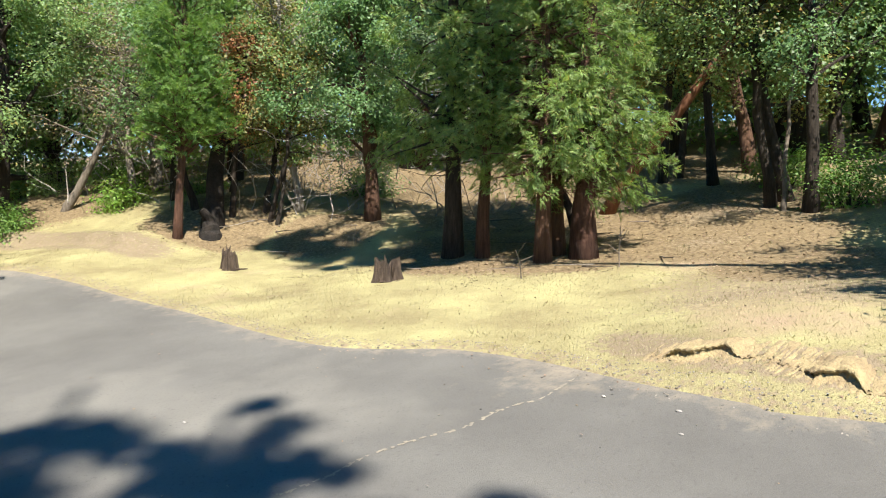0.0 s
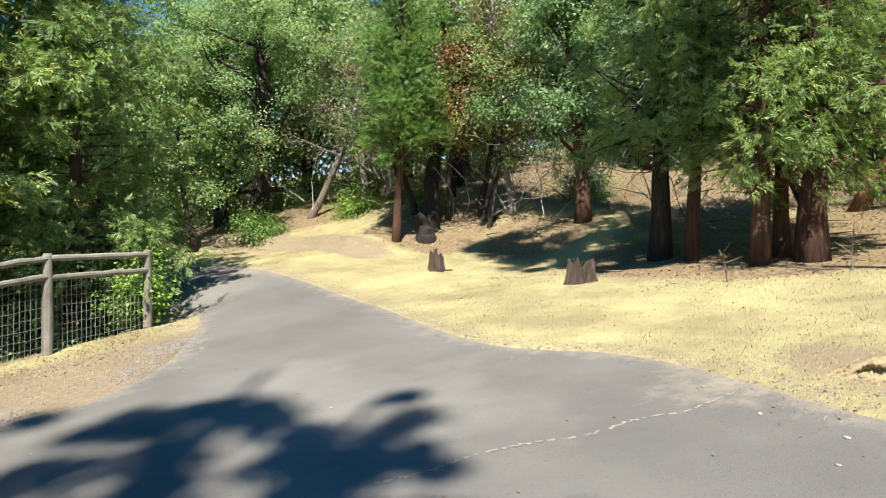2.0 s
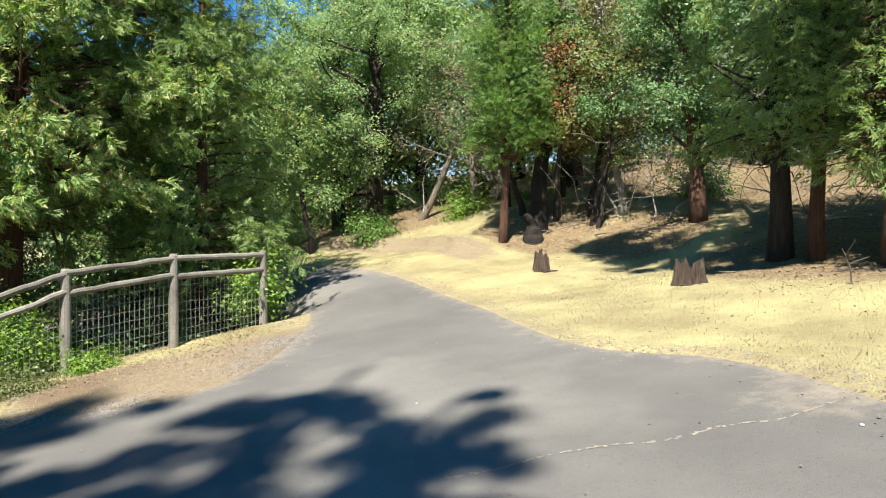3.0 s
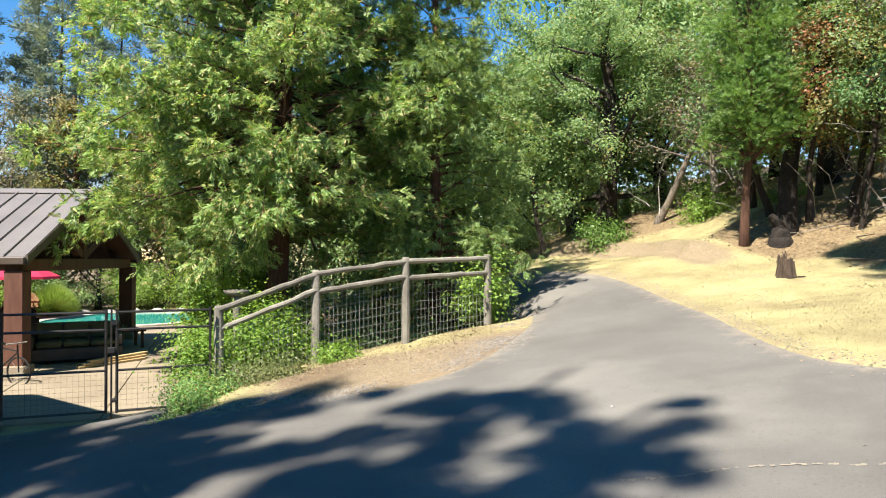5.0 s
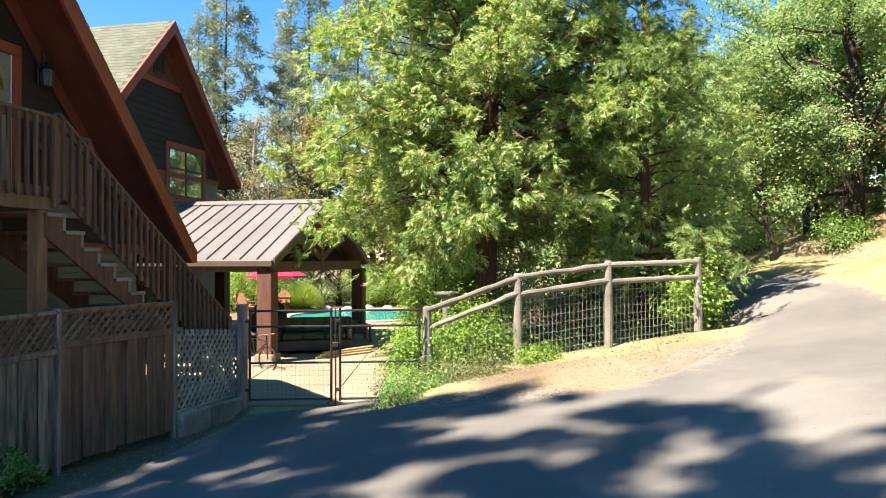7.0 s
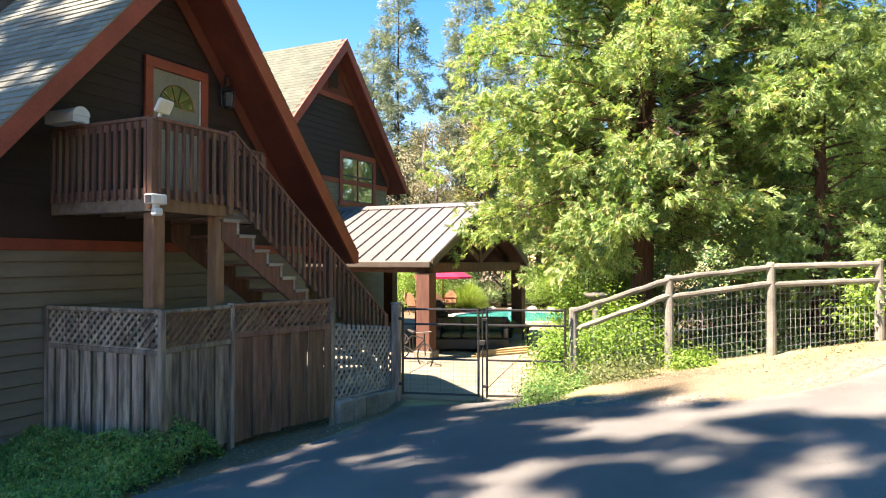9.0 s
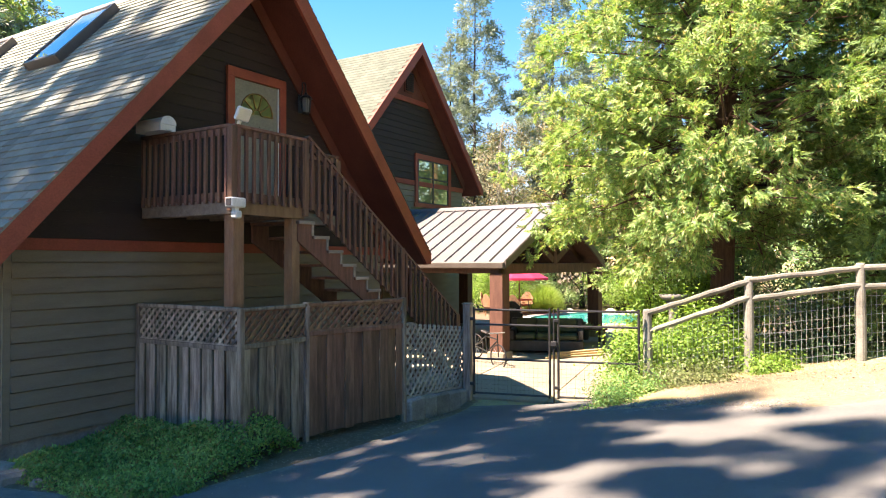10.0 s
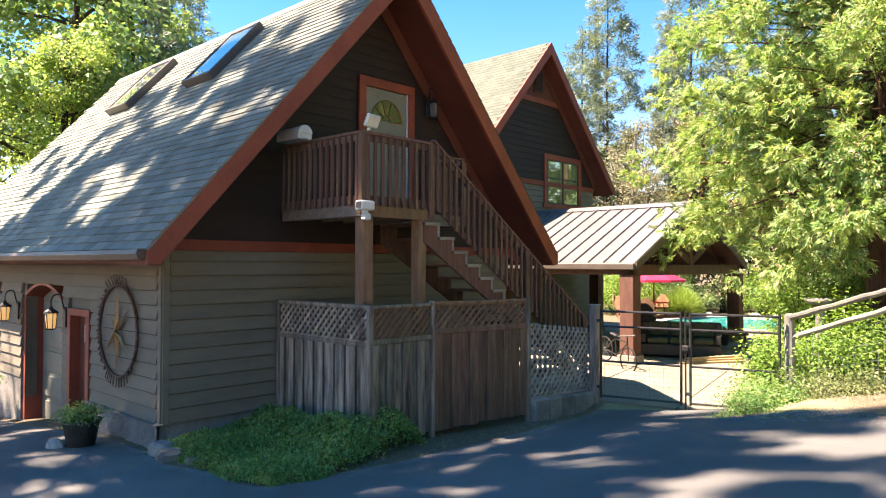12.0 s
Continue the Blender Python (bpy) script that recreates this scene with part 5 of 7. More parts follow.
# ---- rail fence and steel gate ----
fence = thing("fence", "weathered round-rail fence with galvanised wire mesh", "fence")
POSTS = [(-0.28, 11.6, 1.92), (1.24, 11.92, 2.45), (2.82, 12.13, 2.66), (4.5, 12.52, 2.71)]
rng = random.Random(8)
for x, y, zt in POSTS:
    z0 = gz(x, y)
    part("fence_post", MB().tube([(x, y, z0 - 0.2), (x + 0.005, y, z0 + 0.5), (x, y + 0.004, zt - 0.03), (x, y, zt)], [0.075, 0.072, 0.068, 0.055], 12, wob=0.05, rng=rng), M_FENCE, fence, smooth=False)
for (x0, y0, z0), (x1, y1, z1) in zip(POSTS[:-1], POSTS[1:]):
    for drop0, drop1 in ((0.06, 0.07), (0.36, 0.33)):
        a, b = Vector((x0, y0 - 0.02, z0 - drop0)), Vector((x1, y1 - 0.02, z1 - drop1))
        pts = [a.lerp(b, i / 8) + Vector((0, rng.uniform(-0.008, 0.008), rng.uniform(-0.01, 0.01))) for i in range(9)]
        part("rail", MB().tube(pts, [0.046 + rng.uniform(-0.005, 0.005) for _ in pts], 9, wob=0.05, rng=rng), M_FENCE, fence)
    wires = MB()
    n = int(math.hypot(x1 - x0, y1 - y0) / 0.075)
    for i in range(1, n):
        f = i / n
        x, y = x0 + (x1 - x0) * f, y0 + (y1 - y0) * f
        top = z0 + (z1 - z0) * f - 0.36
        bend = 0.02 * math.sin(9 * f + x0)
        wires.beam((x, y + 0.03 + bend, gz(x, y) - 0.02), (x, y + 0.03 - bend, top), 0.0042, 0.0042)
    for k in range(9):
        o = 0.04 + 0.11 * k
        za, zb = gz(x0, y0) + o, gz(x1, y1) + o
        ta, tb = z0 - 0.36, z1 - 0.36
        f0, f1 = k / 8, k / 8
        pa = Vector((x0, y0 + 0.03, gz(x0, y0) + (ta - gz(x0, y0)) * f0))
        pb = Vector((x1, y1 + 0.03, gz(x1, y1) + (tb - gz(x1, y1)) * f1))
        for j in range(6):
            wires.beam(pa.lerp(pb, j / 6) + Vector((0, 0, 0.008 * math.sin(3 * j + k))), pa.lerp(pb, (j + 1) / 6) + Vector((0, 0, 0.008 * math.sin(3 * j + 3 + k))), 0.0042, 0.0042)
    part("wire_mesh", wires, M_WIRE, fence, "galvanised wire mesh")

gate_post = thing("gate_post", "square weathered wooden gate post", "post", pose(-3.24, 11.36, 0))
part("post", MB().box(-0.07, 0.07, -0.07, 0.07, 0.25, 1.96, chamfer=0.012), M_GREYWOOD, gate_post)
part("cap", MB().box(-0.085, 0.085, -0.085, 0.085, 1.96, 1.985, chamfer=0.008), M_GREYWOOD, gate_post)
for x0, x1, y0, y1 in ((-3.12, -1.79, 11.28, 11.34), (-1.69, -0.38, 11.35, 11.47)):
    m, ln = to_frame((x0, y0), (x1, y1))
    g = thing("gate", "black steel tube gate leaf with wire infill", "gate", m, group="double gate")
    z0, z1 = 0.47, 1.88
    for x in (0.02, ln - 0.02):
        part("stile", MB().tube([(x, 0, z0 - 0.03), (x, 0, z1 + 0.04)], [0.021, 0.021], 8), M_IRON, g)
    for z in (z0 + 0.0, 1.05, 1.63, z1):
        part("bar", MB().tube([(0.02, 0, z), (ln - 0.02, 0, z)], [0.018, 0.018], 8), M_IRON, g)
    wm = MB()
    for i in range(1, 18):
        wm.beam((ln * i / 18, 0.012, z0), (ln * i / 18, 0.012, 1.05), 0.002, 0.002)
    for i in range(1, 8):
        wm.beam((0.02, 0.012, z0 + 0.075 * i), (ln - 0.02, 0.012, z0 + 0.075 * i), 0.002, 0.002)
    part("wire_mesh", wm, M_IRON, g)
    for z in (0.62, 1.72):
        part("hinge", MB().box(-0.05, 0.03, -0.03, 0.03, z - 0.025, z + 0.025, chamfer=0.005), M_IRON, g)
latch = thing("gate_stop", "black steel gate latch rod at the meeting stiles", "latch", pose(-1.74, 11.33, 0))
part("rod", MB().tube([(0, 0, 0.36), (0, 0, 1.92)], [0.014, 0.014], 8), M_IRON, latch)
part("latch_plate", MB().box(-0.05, 0.05, -0.035, 0.0, 1.3, 1.38, chamfer=0.006), M_IRON, latch)


# ---- trees ----
def limb_path(start, direction, length, droop, rng, n=6, curl=0.15):
    p, d = np.array(start, float), np.array(direction, float)
    d = d / np.linalg.norm(d)
    pts = [p.copy()]
    for i in range(n):
        d = d + np.array([rng.normal() * curl, rng.normal() * curl, rng.normal() * curl * 0.6 - droop])
        d = d / np.linalg.norm(d)
        p = p + d * length / n
        pts.append(p.copy())
    return np.array(pts)


def trunk_tube(mb, base, top, r0, r1, rng, n=12, bend=0.12, sides=12):
    base, top = np.array(base, float), np.array(top, float)
    side = rng.normal(size=3) * [1, 1, 0]
    pts, rad = [], []
    for i in range(n + 1):
        f = i / n
        p = base + (top - base) * f + side * bend * math.sin(math.pi * f) + np.array([rng.normal(), rng.normal(), 0]) * 0.02
        flare = 1 + 0.4 * math.exp(-f * (top - base)[2] / 0.35)
        pts.append(p)
        rad.append((r0 + (r1 - r0) * f) * flare)
    pts[0] = pts[0] - np.array([0, 0, 0.25])
    mb.tube(pts, rad, sides, wob=0.07, rng=random.Random(int(abs(base[0]) * 100) + 1))
    return np.array(pts)


def conifer(label, base, height, r_trunk, crown_base, r_max, seed, bark, leaf, n_branch=90, n_spray=5000, spray=0.36, wide=0.17, droop=0.05, lean=(0, 0), rise=0.1, group="", shape=0.75, top_r=0.15, ragged=0.12, dead=0, bunch=7, crowd=1.0, nb=12, hang=0.35, side=None, slim=0.15, splay=(0.12, 0.55)):
    """A conifer: whorled drooping boughs whose twigs end in bunches of flat feathery sprays."""
    rng = np.random.RandomState(seed)
    t = thing("conifer_tree", label, "tree", Matrix.Translation(base), group)
    tm = MB()
    spine = trunk_tube(tm, (0, 0, 0), (lean[0], lean[1], height), r_trunk, 0.03, rng)
    part("trunk", tm, bark, t, smooth=True)
    lm, segs = MB(), []
    for i in range(n_branch):
        f = ((i + rng.rand()) / n_branch) ** crowd
        z = crown_base + (height * 0.98 - crown_base) * f
        hz = z / height
        k = min(int(hz * (len(spine) - 1)), len(spine) - 2)
        c = spine[k] + (spine[k + 1] - spine[k]) * (hz * (len(spine) - 1) - k)
        ang = i * 2.399 + rng.uniform(-0.5, 0.5)
        low = min(1.0, (f + 0.12) / 0.17)
        ln = (r_max * low * (1 - f) ** shape + top_r) * rng.uniform(0.55, 1.15) * (1 - (side or 0) * max(0.0, -math.sin(ang)))
        pth = limb_path(c, (math.cos(ang), math.sin(ang), rise + 0.4 * f + rng.normal() * ragged), ln, droop, rng)
        lm.tube(pth, np.linspace(0.03 * (1 - f) + 0.01, 0.005, len(pth)), 5, cap=False)
        segs.append((pth, ln))
    for i in range(dead):
        z = rng.uniform(crown_base * 0.7, crown_base + 2.6)
        k = min(int(z / height * (len(spine) - 1)), len(spine) - 2)
        ang = rng.uniform(0, 6.28)
        pth = limb_path(spine[k] + [0, 0, z - spine[k][2]], (math.cos(ang), math.sin(ang), rng.uniform(-0.3, 0.4)), rng.uniform(0.4, 0.75) * r_max, 0.03, rng, 5, 0.3)
        lm.tube(pth, np.linspace(0.012, 0.003, len(pth)), 4, cap=False)
    tagged(part("branchwork", lm, bark, t), kind="stuff")
    tot = sum(s[1] for s in segs)
    P, A = [], []
    for pth, ln in segs:
        nt = max(2, int(round(n_spray * ln / tot / bunch)))
        q = (0.12 + 0.88 * rng.rand(nt) ** 0.62) * (len(pth) - 1.001)
        k = q.astype(int)
        c = pth[k] + (pth[k + 1] - pth[k]) * (q - k)[:, None]
        dr = unit(pth[k + 1] - pth[k])
        sd = np.cross(dr, [0, 0, 1.0]) * rng.choice([-1, 1], (nt, 1))
        tw = unit(dr * 0.6 + sd * rng.uniform(0.1, 1.0, (nt, 1)) + rng.normal(size=(nt, 3)) * 0.25)
        c = c + tw * 0.2 * ln ** 0.5 * rng.uniform(0.2, 1.6, (nt, 1)) + rng.normal(size=(nt, 3)) * [0.05, 0.05, 0.1]
        aa = tw[:, None] * 0.75 + rng.normal(size=(nt, bunch, 3)) * [0.55, 0.55, 0.4] + [0, 0, -hang]
        P.append((c[:, None] + rng.normal(size=(nt, bunch, 3)) * 0.1).reshape(-1, 3))
        A.append(aa.reshape(-1, 3))
    P, A = np.concatenate(P), np.concatenate(A)
    out = P * [1, 1, 0]
    N = unit(unit(out) * 0.6 + [0, 0, 0.7] + rng.normal(size=P.shape) * 0.55)
    v, f = fronds(P, A, N, spray * rng.uniform(0.6, 1.3, len(P)), wide * rng.uniform(0.7, 1.3, len(P)), rng, nb, slim, splay)
    cr = new("crown", npmesh("crown", v, f, leaf))
    cr.parent = t
    return t


def broadleaf(label, base, height, r_trunk, crown_base, r_max, seed, bark, leaf, n_leaf=14000, leaf_len=0.13, leaf_w=0.075, lean=(0, 0), forks=3, group="", n_limb=16, n_twig=7, sprig=0.42, name="broadleaf_tree", low=0.0, up=0.55):
    """A broad-leaved tree: leaning trunk, forked limbs, twigs that end in separate clumps of leaves."""
    rng = np.random.RandomState(seed)
    t = thing(name, label, "tree", Matrix.Translation(base), group)
    tm = MB()
    spine = trunk_tube(tm, (0, 0, 0), (lean[0], lean[1], height * 0.86), r_trunk, r_trunk * 0.22, rng, bend=0.35)
    part("trunk", tm, bark, t, smooth=True)
    lm = MB()
    tips = []
    for i in range(n_limb):
        f = crown_base / height + (0.84 - crown_base / height) * (i + rng.rand()) / n_limb
        k = min(int(f / 0.86 * (len(spine) - 1)), len(spine) - 2)
        c = spine[k]
        ang = i * 2.399 + rng.uniform(-0.6, 0.6)
        prof = math.sin(math.pi * min(1.0, 0.25 + 0.75 * (i + 0.5) / n_limb)) ** 0.6
        ln = r_max * prof * rng.uniform(0.65, 1.15)
        pth = limb_path(c, (math.cos(ang), math.sin(ang), rng.uniform(0.1, up + 0.4)), ln, -0.02, rng, 7, 0.22)
        r0 = max(0.02, r_trunk * 0.4 * (1 - 0.6 * f))
        lm.tube(pth, np.linspace(r0, 0.012, len(pth)), 5, cap=False)
        for j in range(n_twig):
            a = rng.randint(2, len(pth))
            d = pth[a] - pth[a - 1]
            tp = limb_path(pth[a], unit((d + rng.normal(size=3) * 0.9 * np.linalg.norm(d))[None])[0] + [0, 0, low], ln * rng.uniform(0.18, 0.42), 0.02, rng, 4, 0.25)
            lm.tube(tp, np.linspace(0.014, 0.004, len(tp)), 3, cap=False)
            tips += [tp[-1], tp[-2], tp[-3]] if rng.rand() < 0.6 else [tp[-1], tp[-2]]
        tips.append(pth[-1])
    tagged(part("branchwork", lm, bark, t), kind="stuff")
    tips = np.array(tips)
    m = max(4, n_leaf // len(tips))
    rad = sprig * rng.uniform(0.5, 1.3, (len(tips), 1, 1))
    o = rng.normal(size=(len(tips), m, 3)) * [0.6, 0.6, 0.36]
    P = (tips[:, None] + o * rad).reshape(-1, 3)
    A = (o + rng.normal(size=o.shape) * 0.8 + [0, 0, -0.3]).reshape(-1, 3)
    N = unit((o * 0.55 + rng.normal(size=o.shape) * 0.55 + [0, 0, 0.75]).reshape(-1, 3) + 0.35 * unit(P * [1, 1, 0]))
    v, f = blades3(P, unit(A), N, leaf_len * rng.uniform(0.6, 1.3, len(P)), leaf_w * rng.uniform(0.8, 1.4, len(P)))
    cr = new("crown", npmesh("crown", v, f, leaf))
    cr.parent = t
    return t


def at(x, y, dz=0.0):
    return (x, y, gz(x, y) + dz)


# the tall cedar behind the fence, and its shadier neighbour
conifer("tall incense cedar with drooping yellow-green sprays behind the fence", at(0.85, 15.5, 0.3), 15, 0.26, 3.3, 4.9, 11, M_BARK_CEDAR, L_CEDAR, 270, 34000, 0.215, 0.15, 0.06, shape=0.42, ragged=0.3, dead=130, crowd=1.5, nb=16, bunch=15, side=0.3, slim=0.2)
conifer("shady dark green cedar over the fence end", at(4.3, 15.3), 11, 0.16, 1.6, 2.3, 12, M_BARK_CEDAR, L_CEDAR_DARK, 110, 7500, 0.2, 0.14, 0.07, shape=0.4, ragged=0.25, dead=30, crowd=1.4, nb=18, bunch=11)

# the group across the drive
conifer("incense cedar with a dark furrowed trunk at the clearing", at(11.25, 6.56), 10, 0.18, 2.3, 1.8, 21, M_BARK_DARK, L_CEDAR_DEEP, 80, 3300, 0.2, 0.13, 0.05, crowd=1.4, ragged=0.3, dead=80, nb=16, bunch=9)
conifer("slender red-barked cedar at the clearing", at(11.03, 5.9), 9, 0.12, 2.1, 1.2, 22, M_BARK_CEDAR, L_CEDAR_DEEP, 70, 2200, 0.19, 0.12, 0.05, crowd=1.3, nb=16, bunch=8)
conifer("red-barked incense cedar with low bright sprays", at(10.54, 4.59), 10, 0.135, 1.65, 1.3, 23, M_BARK_CEDAR, L_CEDAR_DEEP, 70, 3300, 0.2, 0.13, 0.1, crowd=1.5, ragged=0.35, dead=150, shape=0.4, nb=15, bunch=9)
conifer("incense cedar with a stout red trunk", at(10.95, 3.97), 10, 0.21, 1.65, 1.25, 24, M_BARK_CEDAR, L_CEDAR_DEEP, 70, 3500, 0.2, 0.13, 0.1, crowd=1.5, ragged=0.35, dead=150, shape=0.4, nb=15, bunch=9)
conifer("thin-trunked cedar behind its neighbours", at(11.3, 4.5), 9, 0.12, 2.6, 1.2, 25, M_BARK_CEDAR, L_CEDAR_DEEP, 60, 2000, 0.19, 0.12, 0.06, crowd=1.3, nb=16, bunch=8)
conifer("young cedar with a bare brown trunk and bright green crown", at(10.9, 13.2), 8, 0.1, 2.0, 0.95, 26, M_BARK_CEDAR, L_CEDAR_YOUNG, 130, 5400, 0.17, 0.11, 0.0, shape=0.35, rise=0.5, crowd=1.3, hang=0.0, nb=16)
broadleaf("oak with deep green leaves in the clearing", at(13.6, 9.6), 7, 0.17, 1.3, 2.2, 31, M_BARK_CEDAR, L_OAK_DEEP, 30000, 0.095, 0.06, lean=(-0.6, 0.2), sprig=0.34, n_limb=22)
broadleaf("charred leaning oak with russet leaves", at(11.9, 13.0), 6, 0.24, 2.0, 1.4, 32, M_CHAR, L_RUSSET, 5000, 0.085, 0.05, lean=(0.9, -0.7), n_limb=12)
stub = MB()
trunk_tube(stub, (0, 0, 0), (-0.16, 0.1, 0.7), 0.24, 0.07, np.random.RandomState(3), n=7, bend=0.05, sides=14)
solid("charred_snag", stub, M_CHAR, "broken charred snag beside the leaning oak", "snag", Matrix.Translation(at(11.55, 12.75)))
for i, (x, y, h, r, lx, ly) in enumerate(((12.55, 12.95, 6, 0.07, 0.8, -0.5), (12.66, 12.0, 6, 0.06, -0.2, 0.4), (12.6, 11.65, 5, 0.05, 0.3, -0.2), (12.4, 13.9, 7, 0.09, -0.2, 0.2), (13.1, 12.4, 7, 0.08, 0.4, 0.1))):
    broadleaf("thin dark oak stem in the thicket", at(x, y), h, r, 1.9, 1.2, 300 + i, M_BARK_DARK, L_OAK if i % 2 else L_MADRONE, 5600, 0.085, 0.055, lean=(lx, ly), n_limb=12, n_twig=6, group="thicket stems", sprig=0.36)
broadleaf("big dark-trunked oak by the bend of the drive", at(12.0, 20.9), 9, 0.34, 1.6, 3.9, 33, M_BARK_DARK, L_OAK, 60000, 0.095, 0.06, n_limb=26, sprig=0.4)
broadleaf("leaning pale-trunked oak almost bare", at(12.3, 18.6), 6, 0.12, 2.2, 1.6, 34, M_BARK_PALE, L_GREY, 2200, 0.09, 0.05, lean=(1.2, -1.5), n_limb=16)
broadleaf("bare pale oak with twisted grey limbs", at(13.0, 16.6), 7, 0.12, 1.4, 1.8, 36, M_BARK_PALE, L_GREY, 2200, 0.09, 0.05, lean=(0.5, 0.6), n_limb=30, n_twig=9)
broadleaf("bare pale oak with twisted grey limbs", at(13.7, 11.7), 7.5, 0.1, 2.8, 1.7, 37, M_BARK_WHITE, L_GREY, 900, 0.09, 0.05, lean=(-0.5, 0.3), n_limb=22, n_twig=8)
broadleaf("leaning madrone with smooth orange bark", at(15.3, 4.4), 8, 0.14, 4.4, 2.4, 35, M_BARK_MADRONE, L_MADRONE, 13000, 0.1, 0.055, lean=(0.3, -5.1))
for i, (x, y, h, r) in enumerate(((14.94, 0.78, 9, 0.11), (15.48, 0.44, 10, 0.14), (14.1, 0.1, 9, 0.13), (18.35, 2.0, 8, 0.13), (19.5, 3.4, 9, 0.12), (20.2, 3.0, 8, 0.1))):
    broadleaf("dark-trunked oak beside the dry wash", at(x, y), h, r, 2.6, 2.4, 320 + i, M_BARK_DARK, (L_OAK, L_MADRONE, L_OAK_DEEP)[i % 3], 14000, 0.1, 0.06, group="wash oaks", lean=(0.2 * (i % 3 - 1), 0.2), n_limb=20)
broadleaf("dead grey limbs hanging at the wood edge", at(14.3, 0.6), 6.5, 0.05, 3.2, 1.5, 39, M_BARK_PALE, L_GREY, 300, 0.09, 0.05, lean=(0.3, -0.6), n_limb=14, n_twig=7)
for i, (x, y) in enumerate(((12.4, 23.7), (12.5, 28.5))):
    broadleaf("dark-trunked oak in the wood edge", at(x, y), 9, 0.25, 1.8, 3.4, 40 + i, M_BARK_DARK, L_OAK if i else L_OAK_DEEP, 36000, 0.12, 0.075, group="wood edge oaks", n_limb=24)

# models for the wood behind
far_oak = broadleaf("green oak in the wood behind the clearing", at(16.5, 16.0), 10, 0.22, 1.5, 3.4, 51, M_BARK_DARK, L_OAK, 11500, 0.19, 0.12, group="wood trees", n_twig=4, n_limb=18, sprig=0.5)
far_deep = broadleaf("shady deep-green oak in the wood", at(21.5, 12.5), 11, 0.24, 2.0, 3.4, 52, M_BARK_DARK, L_OAK_DEEP, 11500, 0.19, 0.12, group="wood trees", n_twig=4, n_limb=18, sprig=0.5)
far_mad = broadleaf("madrone with thin yellowing leaves in the wood", at(20.0, 1.0), 10, 0.2, 2.2, 3.0, 53, M_BARK_CEDAR, L_MADRONE, 8000, 0.16, 0.09, group="wood trees", n_twig=5, lean=(1.0, 0.6))
far_bare = broadleaf("half-bare grey oak in the wood", at(17.2, 20.0), 9, 0.16, 1.8, 2.6, 54, M_BARK_PALE, L_GREY, 6000, 0.11, 0.06, group="wood trees", n_limb=20, lean=(0.8, 0.4))
far_con = conifer("tall dark conifer in the wood", at(22.0, 12.0), 16, 0.3, 2.6, 2.8, 55, M_BARK_CEDAR, L_PINE, 70, 2600, 0.6, 0.26, 0.05, group="wood trees", nb=10, crowd=1.2, slim=0.28, splay=(0.35, 0.9))
MODELS = [far_oak, far_deep, far_mad, far_bare, far_con]
rng = random.Random(17)
spots = [(14.8, 17.6, 3), (15.3, 22.5, 0), (17.5, 25.5, 0), (13.8, 32, 0), (9, 32, 1), (19, 18, 4), (21, 23, 0),
         (23.5, 5.5, 2), (24, -0.5, 1), (26.5, 3.5, 0), (25, 10, 0), (22, 27, 0), (17, 31, 4), (12, 36, 0), 
         (5, 31, 1), (6.5, 36, 0), (1.5, 33, 4), (27, 22, 0), (8, 42, 4), (24, -5, 1), (28, 0, 1), (31, 4.5, 0), (27.5, -4.5, 0),
         (21.5, -1.2, 0), (23.5, -2.6, 2), (20.8, -4.6, 0), (29.5, -3.0, 1), (33, 1.0, 0), (30, 7.5, 1)]
for x, y, k in spots:
    copy_thing(MODELS[k], Matrix.Translation(at(x, y)) @ Matrix.Rotation(rng.uniform(0, 6.28), 4, 'Z') @ Matrix.Scale(rng.uniform(0.85, 1.25), 4))

# dry bare twigs in the thicket
tw_rng = np.random.RandomState(77)
twigs = MB()
for i in range(900):
    x, y = ((tw_rng.uniform(12.2, 17), tw_rng.uniform(10.5, 22)), (tw_rng.uniform(14, 19), tw_rng.uniform(7, 16)), (tw_rng.uniform(8.5, 13.5), tw_rng.uniform(21, 27)))[i % 10 // 4]
    h = gz(x, y)
    z = h + tw_rng.uniform(0.4, 3.6)
    pth = limb_path((x, y, z if i % 3 else h - 0.05), (tw_rng.normal(), tw_rng.normal(), tw_rng.uniform(-0.3, 1.6)), tw_rng.uniform(0.7, 2.4), 0.0, tw_rng, 6, 0.24)
    twigs.tube(pth, np.linspace(tw_rng.uniform(0.008, 0.02), 0.003, len(pth)), 4, cap=False)
tagged(new("thicket_twigs", twigs.mesh("thicket_twigs", M_BARK_WHITE)), "grey bare dry twigs tangled in the thicket", "twigs", kind="stuff")


